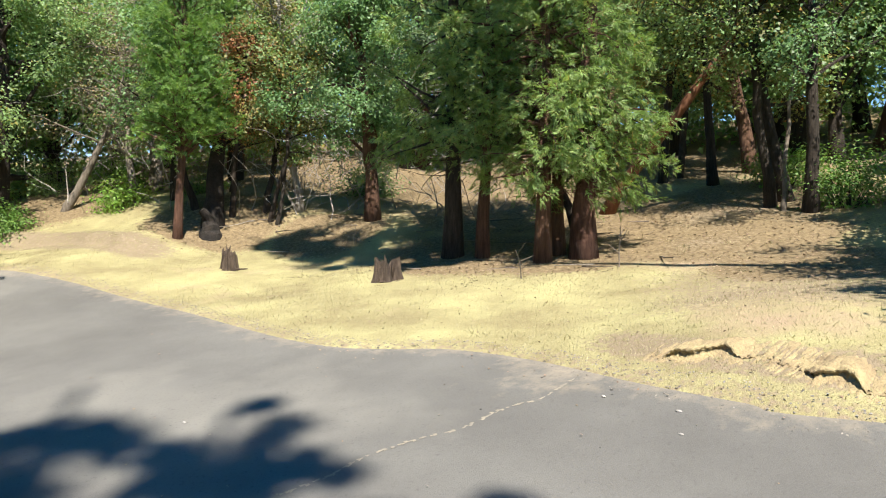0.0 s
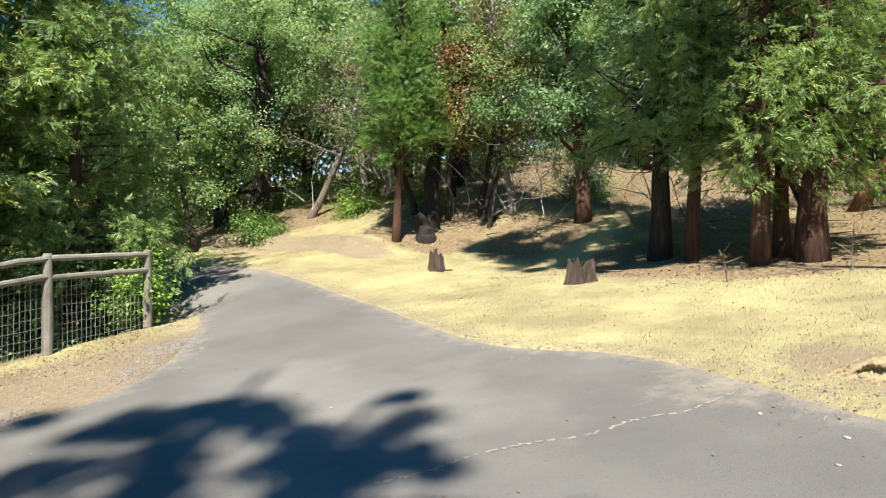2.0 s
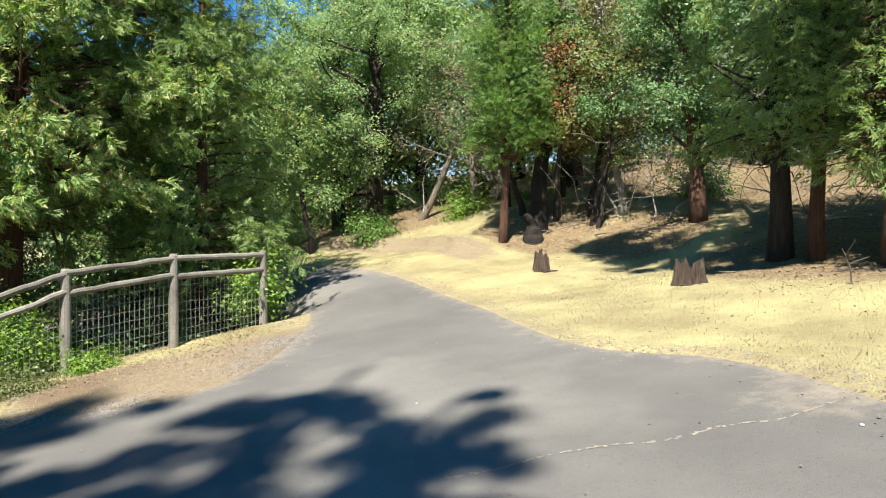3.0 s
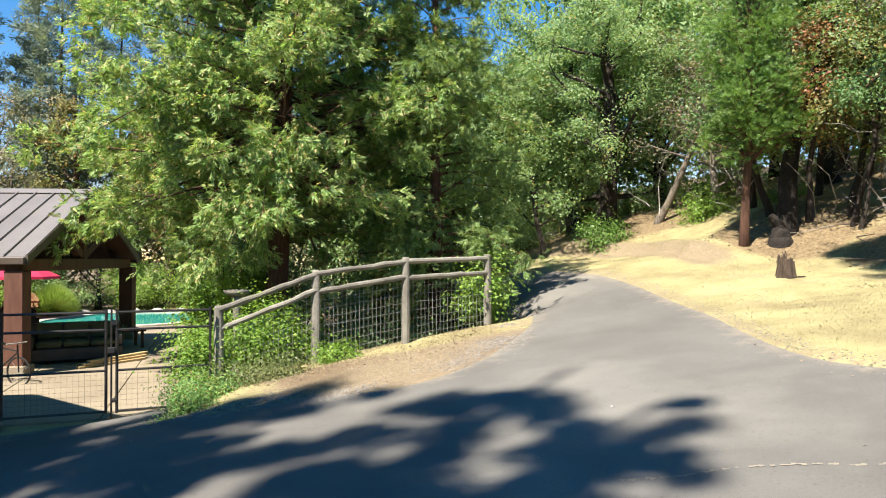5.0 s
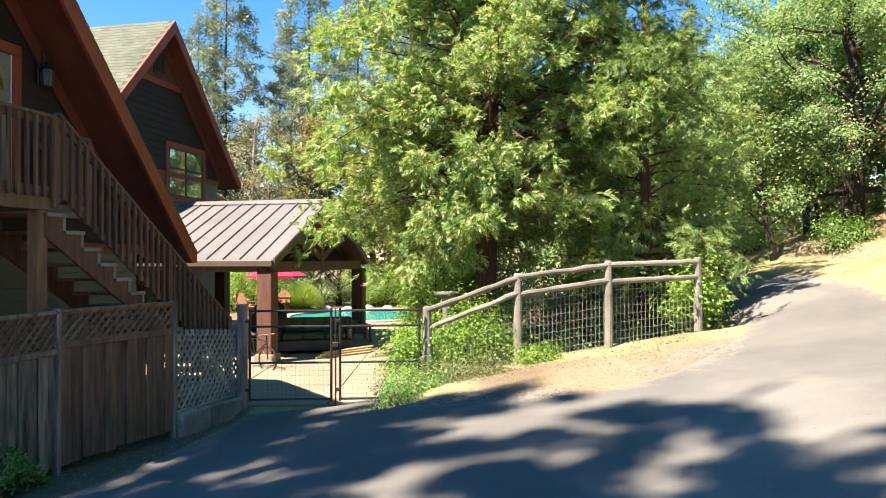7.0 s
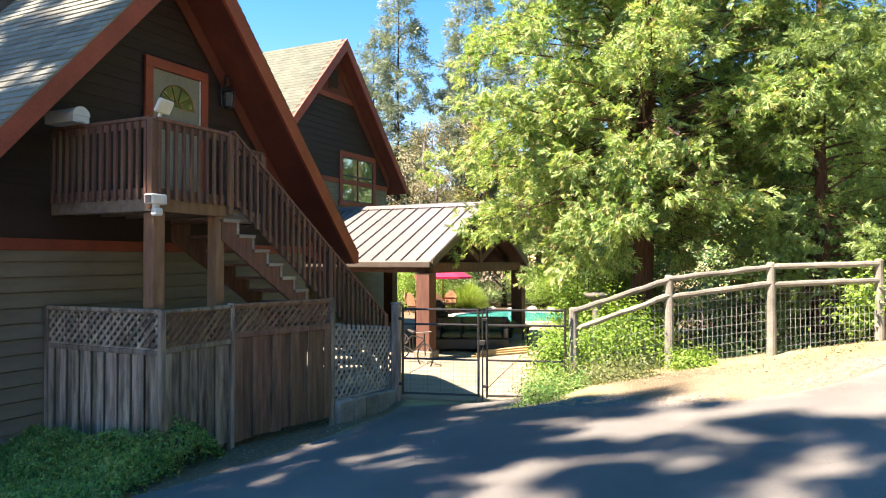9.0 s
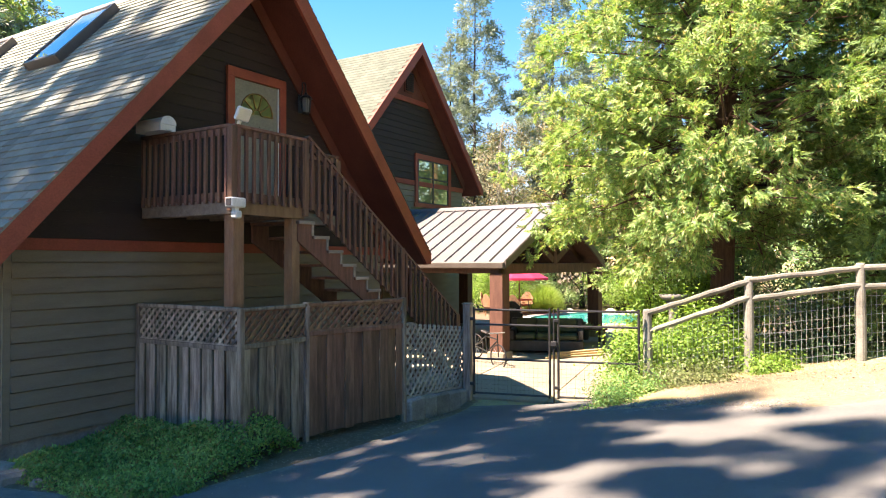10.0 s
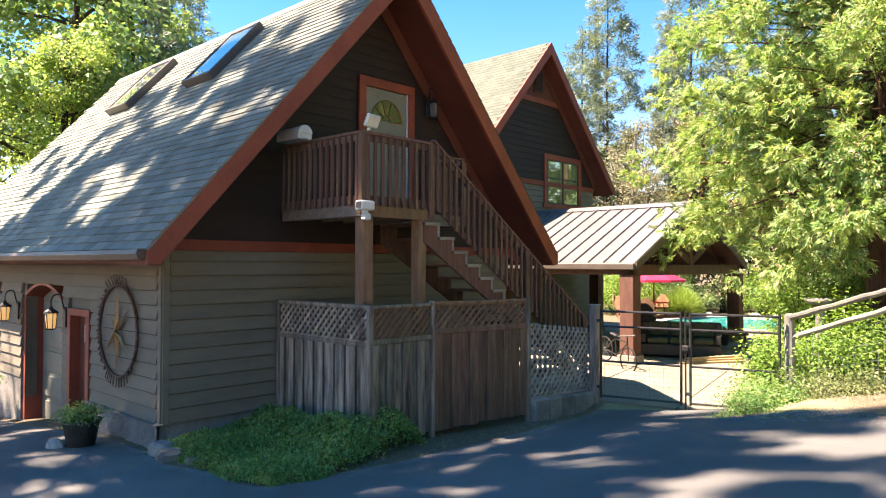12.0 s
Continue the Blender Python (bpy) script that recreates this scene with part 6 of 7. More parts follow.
# ---- shade pines behind the camera ----
def pine(label, base, height, r_trunk, crown_base, r_max, seed, n_branch=60, tufts=5, n_leaf=26000, needle=0.28, group="", tuft=0.45, leaf=None, name="pine_tree", outer=False, lean=None, fat=0.2):
    """A pine: bare lower trunk, up-swept limbs that end in round tufts of needles."""
    rng = np.random.RandomState(seed)
    t = thing(name, label, "tree", Matrix.Translation(base), group)
    tm = MB()
    top = lean or (rng.normal() * 0.4, rng.normal() * 0.4)
    spine = trunk_tube(tm, (0, 0, 0), (*top, height), r_trunk, 0.04, rng)
    part("trunk", tm, M_BARK_CEDAR, t, smooth=True)
    lm, tips = MB(), []
    for i in range(n_branch):
        f = (i + rng.rand()) / n_branch if outer else (rng.rand() if i % 4 else rng.uniform(0.72, 1.0))
        z = crown_base + (height * 0.97 - crown_base) * f
        k = min(int(z / height * (len(spine) - 1)), len(spine) - 2)
        ang = i * 2.399 + rng.uniform(-0.5, 0.5)
        ln = (r_max * (1 - f) ** 0.7 * min(1, (f + 0.2) / 0.3) + 0.3) * rng.uniform(0.3 if outer else 0.15, 1.2)
        pth = limb_path(spine[k], (math.cos(ang), math.sin(ang), 0.15 + 0.5 * f), ln, -0.03, rng, 5, 0.18)
        lm.tube(pth, np.linspace(0.05 * (1 - f) + 0.015, 0.012, len(pth)), 5, cap=False)
        for j in range(tufts):
            a = rng.randint(4, len(pth)) if outer else rng.randint(1, len(pth))
            tips.append(pth[a] + rng.normal(size=3) * 0.16 * ln ** 0.6)
    tagged(part("branchwork", lm, M_BARK_CEDAR, t), kind="stuff")
    tips = np.array(tips)
    m = n_leaf // len(tips)
    o = unit(rng.normal(size=(len(tips) * m, 3))).reshape(len(tips), m, 3)
    rad = tuft * rng.uniform(0.4, 1.2, (len(tips), 1, 1)) * rng.rand(len(tips), m, 1) ** 0.5
    P = (tips[:, None] + o * rad).reshape(-1, 3)
    A = o.reshape(-1, 3) + rng.normal(size=(len(P), 3)) * 0.3
    v, f = blades3(P, unit(A), unit(rng.normal(size=P.shape)), needle * rng.uniform(0.7, 1.3, len(P)), needle * fat * rng.uniform(0.7, 1.3, len(P)))
    cr = new("crown", npmesh("crown", v, f, leaf or L_PINE))
    cr.parent = t
    return t


# unseen pines, placed and scaled by where their shadows fall on drive and roof
shade = pine("tall pine that shades the drive", (0, 0, 0), 26, 0.2, 12.5, 3.8, 61, 46, 3, 36000, 0.15, "shade pines", 0.2, outer=True, fat=0.5)
shade.matrix_basis = Matrix.Translation(at(-12.8, -1.9)) @ Matrix.Rotation(0.2, 4, 'Z')
for x, y, r, s in ((-14.4, -5.8, 5.0, 1.35), (-20.6, -3.3, 3.1, 1.46), (-10.6, -4.3, 2.5, 1.05), (-18.5, -4.5, 1.5, 1.52), (-23.3, -2.7, 4.6, 1.07), (-14.6, -1.6, 0.9, 1.2), (-20.8, -0.1, 2.0, 1.22)):
    copy_thing(shade, Matrix.Translation(at(x, y)) @ Matrix.Rotation(r, 4, 'Z') @ Matrix.Scale(s, 4))
# unseen too: stand and lean are chosen so the crown's shadow meets the clearing
pine("leaning tall pine whose top shades the clearing", at(8.6, -3.8), 22, 0.1, 15.5, 1.8, 62, 40, 3, 24000, 0.17, "shade pines", 0.24, outer=True, lean=(-8.0, 7.6), fat=0.45)
# unseen low trees behind and beside the camera; the right-hand ones added to shade the slope
for x, y, k, s in ((4.4, -2.8, 0, 0.75), (7.9, -3.1, 0, 0.8), (10.8, -3.7, 0, 0.9), (6.1, -3.1, 1, 0.72), (16.7, -5.2, 0, 0.9), (8.5, -11, 0, 1.0), (-18, -16, 1, 1.2), (-26, -9, 0, 1.2), (-30, 0, 1, 1.1), (14, -12, 1, 1.0)):
    copy_thing(MODELS[k], Matrix.Translation(at(x, y)) @ Matrix.Rotation(x, 4, 'Z') @ Matrix.Scale(s, 4))
# behind the garage and the pool
for x, y, k, s in ((-21, 13, 0, 1.4), (-24, 17, 0, 1.6), (-29, 13, 1, 1.7), (-26, 22, 0, 1.2), (-20, 26, 1, 1.0), (-16, 34, 0, 0.9), (-10.4, 38.2, 3, 1.35), (-8.0, 39, 2, 1.2), (-8.4, 34.0, 3, 0.9), (-2.0, 39, 2, 1.3), (-8.5, 42, 3, 1.45), (1.5, 41, 0, 1.2), (-4, 44, 3, 1.5), (-13, 44, 0, 1.2), (-5.5, 36.8, 0, 0.62), (-1.2, 36.5, 0, 0.7), (-8.6, 36.5, 0, 0.6), (1.8, 36.0, 1, 0.8)):
    copy_thing(MODELS[k], Matrix.Translation(at(x, y)) @ Matrix.Rotation(x * 1.7, 4, 'Z') @ Matrix.Scale(s, 4))
L_LIME = leafmat("light_green_leaves", (0.26, 0.42, 0.08), (0.38, 0.52, 0.12), 0.3, 0.55)
for i, (x, y, h) in enumerate(((-19.5, 11.8, 10.5), (-21.5, 14.5, 11))):
    broadleaf("tall light green tree behind the garage", at(x, y), h, 0.22, 2.0, 3.0, 180 + i, M_BARK_DARK, L_LIME, 42000, 0.1, 0.065, n_limb=26, group="trees behind the garage")
# distance haze is painted in: the needle colour is lightened
L_FARPINE = leafmat("hazed_blue_green_needles", (0.17, 0.235, 0.18), (0.25, 0.32, 0.235), 0.25, 0.35)
far_pine = conifer("thin far pine with sparse blue-green needles paled by painted haze", at(-12.6, 41), 20, 0.12, 2.5, 2.9, 71, M_BARK_DARK, L_FARPINE, 90, 3000, 0.5, 0.34, 0.04, group="far pines", shape=0.6, ragged=0.35, bunch=6, nb=10, slim=0.2, splay=(0.3, 0.9), hang=0.1, top_r=0.35)
for x, y, s in ((-8.0, 42, 0.98), (-14.6, 42, 0.85), (-10.2, 47, 0.9), (-2.0, 46, 1.1), (-5.6, 47, 1.05), (1.5, 49, 1.15), (-23.0, 16.8, 0.75), (-26, 21, 0.8), (-17.5, 44, 0.72)):
    copy_thing(far_pine, Matrix.Translation(at(x, y)) @ Matrix.Rotation(x * 2.3, 4, 'Z') @ Matrix.Diagonal((s * (1.2 - 0.4 * (x % 1)), s, s, 1)))


# ---- shrubs ----
def shrub(label, base, r, h, seed, leaf, n_leaf=6000, leaf_len=0.09, leaf_w=0.05, bark=None, group="", squash=1.0, clump=0.16, name="shrub"):
    """Many stems from one foot; leaves in clumps round their ends and along them."""
    rng = np.random.RandomState(seed)
    t = thing(name, label, "shrub", Matrix.Translation(base), group)
    st, tips = MB(), []
    for i in range(max(12, int(26 * r))):
        ang = rng.uniform(0, 6.28)
        out = rng.rand() ** 0.6
        top = np.array([math.cos(ang) * out * r, math.sin(ang) * out * r * squash, h * rng.uniform(0.35, 1.0) * math.sqrt(max(0.1, 1 - 0.75 * out * out))])
        foot = np.array([top[0] * 0.25, top[1] * 0.25, -0.08])
        mid = (foot + top) / 2 + np.array([0, 0, 0.12 * h]) + rng.normal(size=3) * 0.06
        pth = np.array([foot, mid, top])
        st.tube(pth, [0.014, 0.01, 0.004], 5, cap=False)
        for f in (0.45, 0.7, 0.88, 1.0):
            tips.append((mid + (top - mid) * (2 * f - 1) if f > 0.5 else foot + (mid - foot) * 2 * f) + rng.normal(size=3) * 0.1 * r)
    tagged(part("stemwork", st, bark or M_BARK_DARK, t), kind="stuff")
    tips = np.array(tips)
    m = max(3, n_leaf // len(tips))
    o = rng.normal(size=(len(tips), m, 3))
    P = (tips[:, None] + o * clump * rng.uniform(0.6, 1.5, (len(tips), 1, 1)) * [1, 1, 0.7]).reshape(-1, 3)
    P[:, 2] = np.maximum(P[:, 2], 0.01)
    A = (o + rng.normal(size=o.shape) * 0.7 + [0, 0, 0.25]).reshape(-1, 3)
    N = unit((o * 0.4 + rng.normal(size=o.shape) * 0.5 + [0, 0, 0.7]).reshape(-1, 3) + 0.4 * unit(P))
    v, f = blades3(P, unit(A), N, leaf_len * rng.uniform(0.6, 1.3, len(P)), leaf_w * rng.uniform(0.8, 1.4, len(P)))
    cr = new("foliage", npmesh("foliage", v, f, leaf))
    cr.parent = t
    return t


shrub("bright green shrub behind the gate's hinge post", at(-0.5, 12.0), 0.4, 1.2, 81, L_SHRUB, 6000, 0.07, 0.04)
shrub("bright green shrub behind the wire fence", at(0.45, 12.35), 0.8, 1.25, 82, L_SHRUB, 8000, 0.075, 0.042)
shrub("low green shrub spilling beside the gate", at(-0.45, 10.85), 0.42, 0.38, 83, L_IVY, 5000, 0.05, 0.025, clump=0.12)
shrub("low weedy groundcover along the fence foot", at(0.35, 11.15), 0.75, 0.2, 84, L_WEED, 6000, 0.06, 0.02, clump=0.12, squash=0.6)
shrub("small weed clump at a fence post", at(1.55, 11.65), 0.35, 0.35, 85, L_SHRUB, 2200, 0.06, 0.03, clump=0.1)
shrub("low weeds by the gate edge of the drive", at(-0.75, 9.95), 0.4, 0.3, 86, L_IVY, 3000, 0.05, 0.022, clump=0.1)
big = [(-0.15, 14.7, 1.0, 2.7, L_SHRUB), (0.15, 17.4, 1.25, 3.0, L_SHRUB), (0.6, 20.5, 1.5, 2.8, L_SHRUB), (0.9, 14.4, 0.9, 1.6, L_SHRUB), (3.2, 16.4, 1.3, 2.2, L_OAK_DEEP), (4.8, 15.6, 1.2, 2.4, L_OAK), (2.3, 15.0, 0.7, 1.1, L_OAK_DEEP), (3.9, 14.4, 0.5, 1.1, L_OAK),
       (4.6, 13.0, 0.32, 1.9, L_SHRUB), (1.2, 19.0, 2.0, 3.6, L_OAK_DEEP), (4.0, 17.5, 1.9, 3.6, L_OAK), (-3.4, 36.5, 2.2, 2.4, L_SHRUB), (-7.0, 35.5, 2.0, 2.0, L_OAK), (-0.2, 35.0, 2.0, 2.6, L_OAK), (-9.5, 33.0, 2.0, 2.4, L_SHRUB), (1.0, 24.0, 1.8, 2.2, L_GREY), (1.2, 28.5, 1.6, 1.8, L_SHRUB)]
for i, (x, y, r, h, lf) in enumerate(big):
    shrub("leafy garden shrub behind the fence" if lf is not L_OAK_DEEP else "shady dark green garden shrub", at(x, y), r, h, 100 + i, lf, int(7000 * r), 0.092, 0.055, group="garden shrubs", clump=0.2)
for i, (x, y, r, h, lf) in enumerate(((10.6, 18.6, 0.8, 1.1, L_CEDAR_YOUNG), (13.0, 17.0, 0.8, 0.9, L_SHRUB), (14.2, 15.2, 0.7, 0.8, L_OAK), (9.6, 22.5, 1.1, 1.4, L_OAK), (8.4, 24.5, 1.2, 1.6, L_SHRUB), (13.6, 21.5, 1.0, 1.2, L_OAK), (15.0, 19.0, 1.0, 1.2, L_CEDAR_YOUNG), (11.3, 25.5, 1.2, 1.5, L_OAK),
                                      (16.2, 11.4, 1.0, 0.9, L_OAK_DEEP), (17.6, 0.4, 0.9, 1.0, L_CEDAR_YOUNG), (14.6, -0.6, 0.9, 1.3, L_CEDAR_YOUNG))):
    shrub("young undergrowth shrub at the wood edge", at(x, y), r, h, 140 + i, lf, int(4500 * r), 0.09, 0.05, group="undergrowth", clump=0.2)
# young saplings that fill the wood edge
for i, (x, y, h, lf, n) in enumerate(((9.4, 20.0, 7, L_OAK, 15000), (7.6, 25.5, 9, L_OAK, 18000), (10.4, 27.0, 9, L_OAK, 18000), (5.8, 24.5, 9, L_OAK, 20000), (4.9, 19.5, 8, L_SHRUB, 20000), (6.6, 21.0, 9, L_OAK, 20000), (14.0, 14.2, 7, L_OAK, 12000), (13.2, 15.4, 7, L_OAK_DEEP, 14000), (13.3, 4.5, 7, L_OAK_DEEP, 10000))):
    broadleaf("slender young oak at the wood edge", at(x, y), h, 0.09, 2.0 if x > 12 else 1.0, 1.9, 160 + i, M_BARK_DARK, lf, n, 0.11, 0.068, group="young oaks", n_limb=22, n_twig=6, lean=(0.3 * ((i % 3) - 1), 0.2))


# ---- far woods, hill side behind all ----
rng = np.random.RandomState(9)


def far_woods(name, label, n, ang0, ang1, r0, r1, h0, h1, leaf, size):
    c = 900
    ang = rng.uniform(radians(ang0), radians(ang1), c)
    rad = rng.uniform(r0, r1, c)
    cx, cy = rad * np.cos(ang), rad * np.sin(ang)
    gz0 = ground_z(cx, cy)
    cz = gz0 + h0 + (h1 - h0) * rng.rand(c)
    m = n // c
    o = rng.normal(size=(c, m, 3)) * [1.0, 1.0, 0.8] * rng.uniform(0.6, 1.4, (c, 1, 1))
    P = (np.stack([cx, cy, cz], -1)[:, None] + o).reshape(-1, 3)
    A = rng.normal(size=P.shape)
    N = unit(o.reshape(-1, 3) * 0.5 + rng.normal(size=P.shape) * 0.5 + [-0.2, -0.3, 0.6])
    v, f = blades3(P, unit(A), N, size * rng.uniform(0.6, 1.3, len(P)), size * 0.7 * rng.uniform(0.7, 1.3, len(P)))
    return tagged(new(name, npmesh(name, v, f, leaf)), label, "woods", kind="stuff")


far_woods("far_woods", "dense green woods on the far slope", 90000, -25, 68, 36, 52, 0.5, 17, L_OAK, 0.4)
far_woods("far_understorey", "shady undergrowth on the far slope", 70000, -25, 82, 27, 40, 0.2, 6, L_OAK, 0.3)
far_woods("far_hedge", "grey-green woods beyond the pool", 26000, 88, 125, 44, 54, 0.0, 6.5, L_GREY, 0.34)


# ---- dry grass, litter, gravel ----
rng = np.random.RandomState(21)


def scatter(n, x0, x1, y0, y1):
    return rng.uniform(x0, x1, n), rng.uniform(y0, y1, n)


def on_ground(x, y):
    d = road_distance(x, y)
    return ground_z(x, y) + off_road_bumps(x, y, d) + 0.02 - 0.09 * (1 - smooth01(-0.16, 0.05, d + 0.05 * fbm(x, y, 5.0, 6))), d


def blades(name, label, x, y, z, lo, hi, w, tilt, leaf):
    n = len(x)
    ang = rng.uniform(0, 6.28, n)
    L = rng.uniform(lo, hi, n)
    lean = rng.uniform(0.5, tilt, n)
    top = np.stack([np.cos(ang) * L * np.sin(lean), np.sin(ang) * L * np.sin(lean), L * np.cos(lean)], -1)
    side = np.stack([-np.sin(ang), np.cos(ang), 0 * ang], -1) * w
    P = np.stack([x, y, z - 0.01], -1)
    v = np.stack([P - side, P + side, P + top], 1).reshape(-1, 3)
    return tagged(new(name, npmesh(name, v, np.arange(3 * n).reshape(-1, 3), leaf)), label, "grass", kind="stuff")


x, y = scatter(330000, 3.0, 14.5, -3.0, 19.0)
z, d = on_ground(x, y)
keep = (d > 0.08) & (litter_at(x, y) < 0.35 + 0.3 * rng.rand(len(x))) & (rng.rand(len(x)) < 0.45 + 0.5 * (fbm(x, y, 1.1, 31) > -0.05)) & ((x > 5.3) | (y < 10))
blades("dry_grass", "short dry straw-yellow grass on the verge", x[keep], y[keep], z[keep], 0.015, 0.05, 0.005, 1.52, L_STRAW)
cx, cy = scatter(150, 3.6, 14.0, -2.5, 18.0)
x, y = np.repeat(cx, 26) + rng.normal(size=150 * 26) * 0.06, np.repeat(cy, 26) + rng.normal(size=150 * 26) * 0.06
z, d = on_ground(x, y)
keep = (d > 0.3) & ((x > 5.3) | (y < 10))
blades("grass_tufts", "scattered taller dry grass tufts", x[keep], y[keep], z[keep], 0.03, 0.1, 0.004, 1.3, L_STRAW)
x, y = scatter(26000, 0.2, 6.3, 8.4, 12.4)
z, d = on_ground(x, y)
keep = (d > 0.25) & (rng.rand(len(x)) < smooth01(0.2, 0.9, d) * 0.6)
blades("verge_grass", "thin dry grass on the fence verge", x[keep], y[keep], z[keep], 0.02, 0.06, 0.004, 1.4, L_STRAW)


def flat_leaves(name, label, x, y, z, lo, hi, leaf, category="litter", tilt=0.35):
    n = len(x)
    P = np.stack([x, y, z + 0.008], -1)
    A = np.stack([rng.normal(size=n), rng.normal(size=n), rng.normal(size=n) * tilt], -1)
    L = rng.uniform(lo, hi, n)
    N = unit(np.stack([rng.normal(size=n) * 0.3, rng.normal(size=n) * 0.3, np.ones(n)], -1))
    v, f = blades3(P, unit(A), N, L, L * rng.uniform(0.5, 0.9, n))
    return tagged(new(name, npmesh(name, v, f, leaf)), label, category, kind="stuff")


x, y = scatter(70000, 8.0, 24.0, -2.0, 26.0)
z, d = on_ground(x, y)
keep = (d > 0.4) & (np.maximum(litter_at(x, y), smooth01(15, 22, x) * 0.5) > 0.35 * rng.rand(len(x)) + 0.1)
flat_leaves("leaf_litter", "brown fallen leaves under the trees", x[keep], y[keep], z[keep], 0.025, 0.07, L_LITTER)
x, y = scatter(9000, 9.3, 14.5, 1.0, 9.6)
z, d = on_ground(x, y)
keep = (y < 9.2 - 0.42 * (x - 9.3)) & (y > 8.0 - 1.1 * (x - 9.3)) & (rng.rand(len(x)) < 0.35 + 0.6 * (fbm(x, y, 1.3, 63) > 0))
flat_leaves("tree_litter", "pale dry leaves strewn round the cedar trunks", x[keep], y[keep], z[keep], 0.02, 0.06, L_LITTER)
x, y = scatter(5500, 3.2, 12.0, -2.0, 18.0)
z, d = on_ground(x, y)
keep = d > 0.1
flat_leaves("verge_litter", "scattered brown leaf bits in the dry grass", x[keep], y[keep], z[keep], 0.015, 0.045, L_LITTER)
x, y = scatter(5200, -0.4, 6.2, 10.2, 13.0)
z, d = on_ground(x, y)
keep = (d > 0.35) & (rng.rand(len(x)) < smooth01(0.3, 1.2, d))
flat_leaves("fence_litter", "brown dry leaves along the fence foot", x[keep], y[keep], z[keep], 0.02, 0.055, L_LITTER)
x, y = scatter(2600, -6, 5.5, 1.0, 14.0)
z, d = on_ground(x, y)
keep = (d < -0.05) & ((rng.rand(len(x)) < 0.12) | (d > -0.5))
flat_leaves("road_litter", "few small pale leaf bits on the asphalt", x[keep], y[keep], ground_z(x[keep], y[keep]) + 0.012, 0.015, 0.045, L_LITTER)


x, y = scatter(5200, -5.2, -2.6, 4.9, 11.3)
z, d = on_ground(x, y)
keep = (d > -0.35) & (rng.rand(len(x)) < smooth01(-0.4, 0.3, d))
flat_leaves("border_litter", "dry leaf bits on the soil strip by the enclosure", x[keep], y[keep], np.maximum(z[keep], ground_z(x[keep], y[keep]) + 0.005), 0.015, 0.05, L_LITTER)


def pebbles(name, label, x, y, z, lo, hi, material):
    n = len(x)
    r = rng.uniform(lo, hi, n)
    base = np.array([(1, 0, 0), (-0.5, 0.87, 0), (-0.5, -0.87, 0), (0.3, 0.1, 0.7)])
    ang = rng.uniform(0, 6.28, n)
    c, s = np.cos(ang), np.sin(ang)
    b = base[None] * rng.uniform(0.6, 1.3, (n, 4, 1)) * r[:, None, None]
    v = np.stack([b[..., 0] * c[:, None] - b[..., 1] * s[:, None], b[..., 0] * s[:, None] + b[..., 1] * c[:, None], b[..., 2]], -1) + np.stack([x, y, z], -1)[:, None]
    f = np.array([(0, 1, 3), (1, 2, 3), (2, 0, 3)])[None] + 4 * np.arange(n)[:, None, None]
    return tagged(new(name, npmesh(name, v.reshape(-1, 3), f.reshape(-1, 3), material)), label, "gravel", kind="stuff")


x, y = scatter(90000, -1.0, 7.0, 7.8, 12.2)
z, d = on_ground(x, y)
keep = (d > -0.35) & (d < 1.1) & (x < 4.8) & (rng.rand(len(x)) < 0.8 * smooth01(1.1, 0.0, np.abs(d)) * smooth01(-0.2, 0.5, fbm(x, y, 2.3, 51)))
pebbles("gravel", "grey gravel along the drive's edge", x[keep], y[keep], np.maximum(z[keep], ground_z(x[keep], y[keep]) + 0.008), 0.006, 0.02, M_GRAVEL)
x, y = scatter(30000, 3.0, 8.5, -2.0, 16.0)
z, d = on_ground(x, y)
keep = (d > -0.2) & (d < 0.35)
pebbles("edge_grit", "pale grit along the far edge of the drive", x[keep], y[keep], np.maximum(z[keep], ground_z(x[keep], y[keep]) + 0.008), 0.005, 0.016, M_GRAVEL)
for px, py, r in ((3.27, 1.79, 0.016), (3.62, 1.83, 0.02), (3.9, 2.4, 0.02), (2.9, 5.6, 0.018)):
    s = MB().lathe([(0.0, -0.02), (r, 0.0), (r * 0.8, r * 0.5), (r * 0.3, r * 0.7), (0, r * 0.7)], 7, (0, 0, 0))
    solid("stone", s, M_ROCK, "small pale stone lying on the asphalt", "stone", Matrix.Translation((px, py, gz(px, py) + 0.014)) @ Matrix.Rotation(px * 9, 4, 'Z') @ Matrix.Diagonal((1.3, 0.8, 0.7, 1)), group="loose stones")


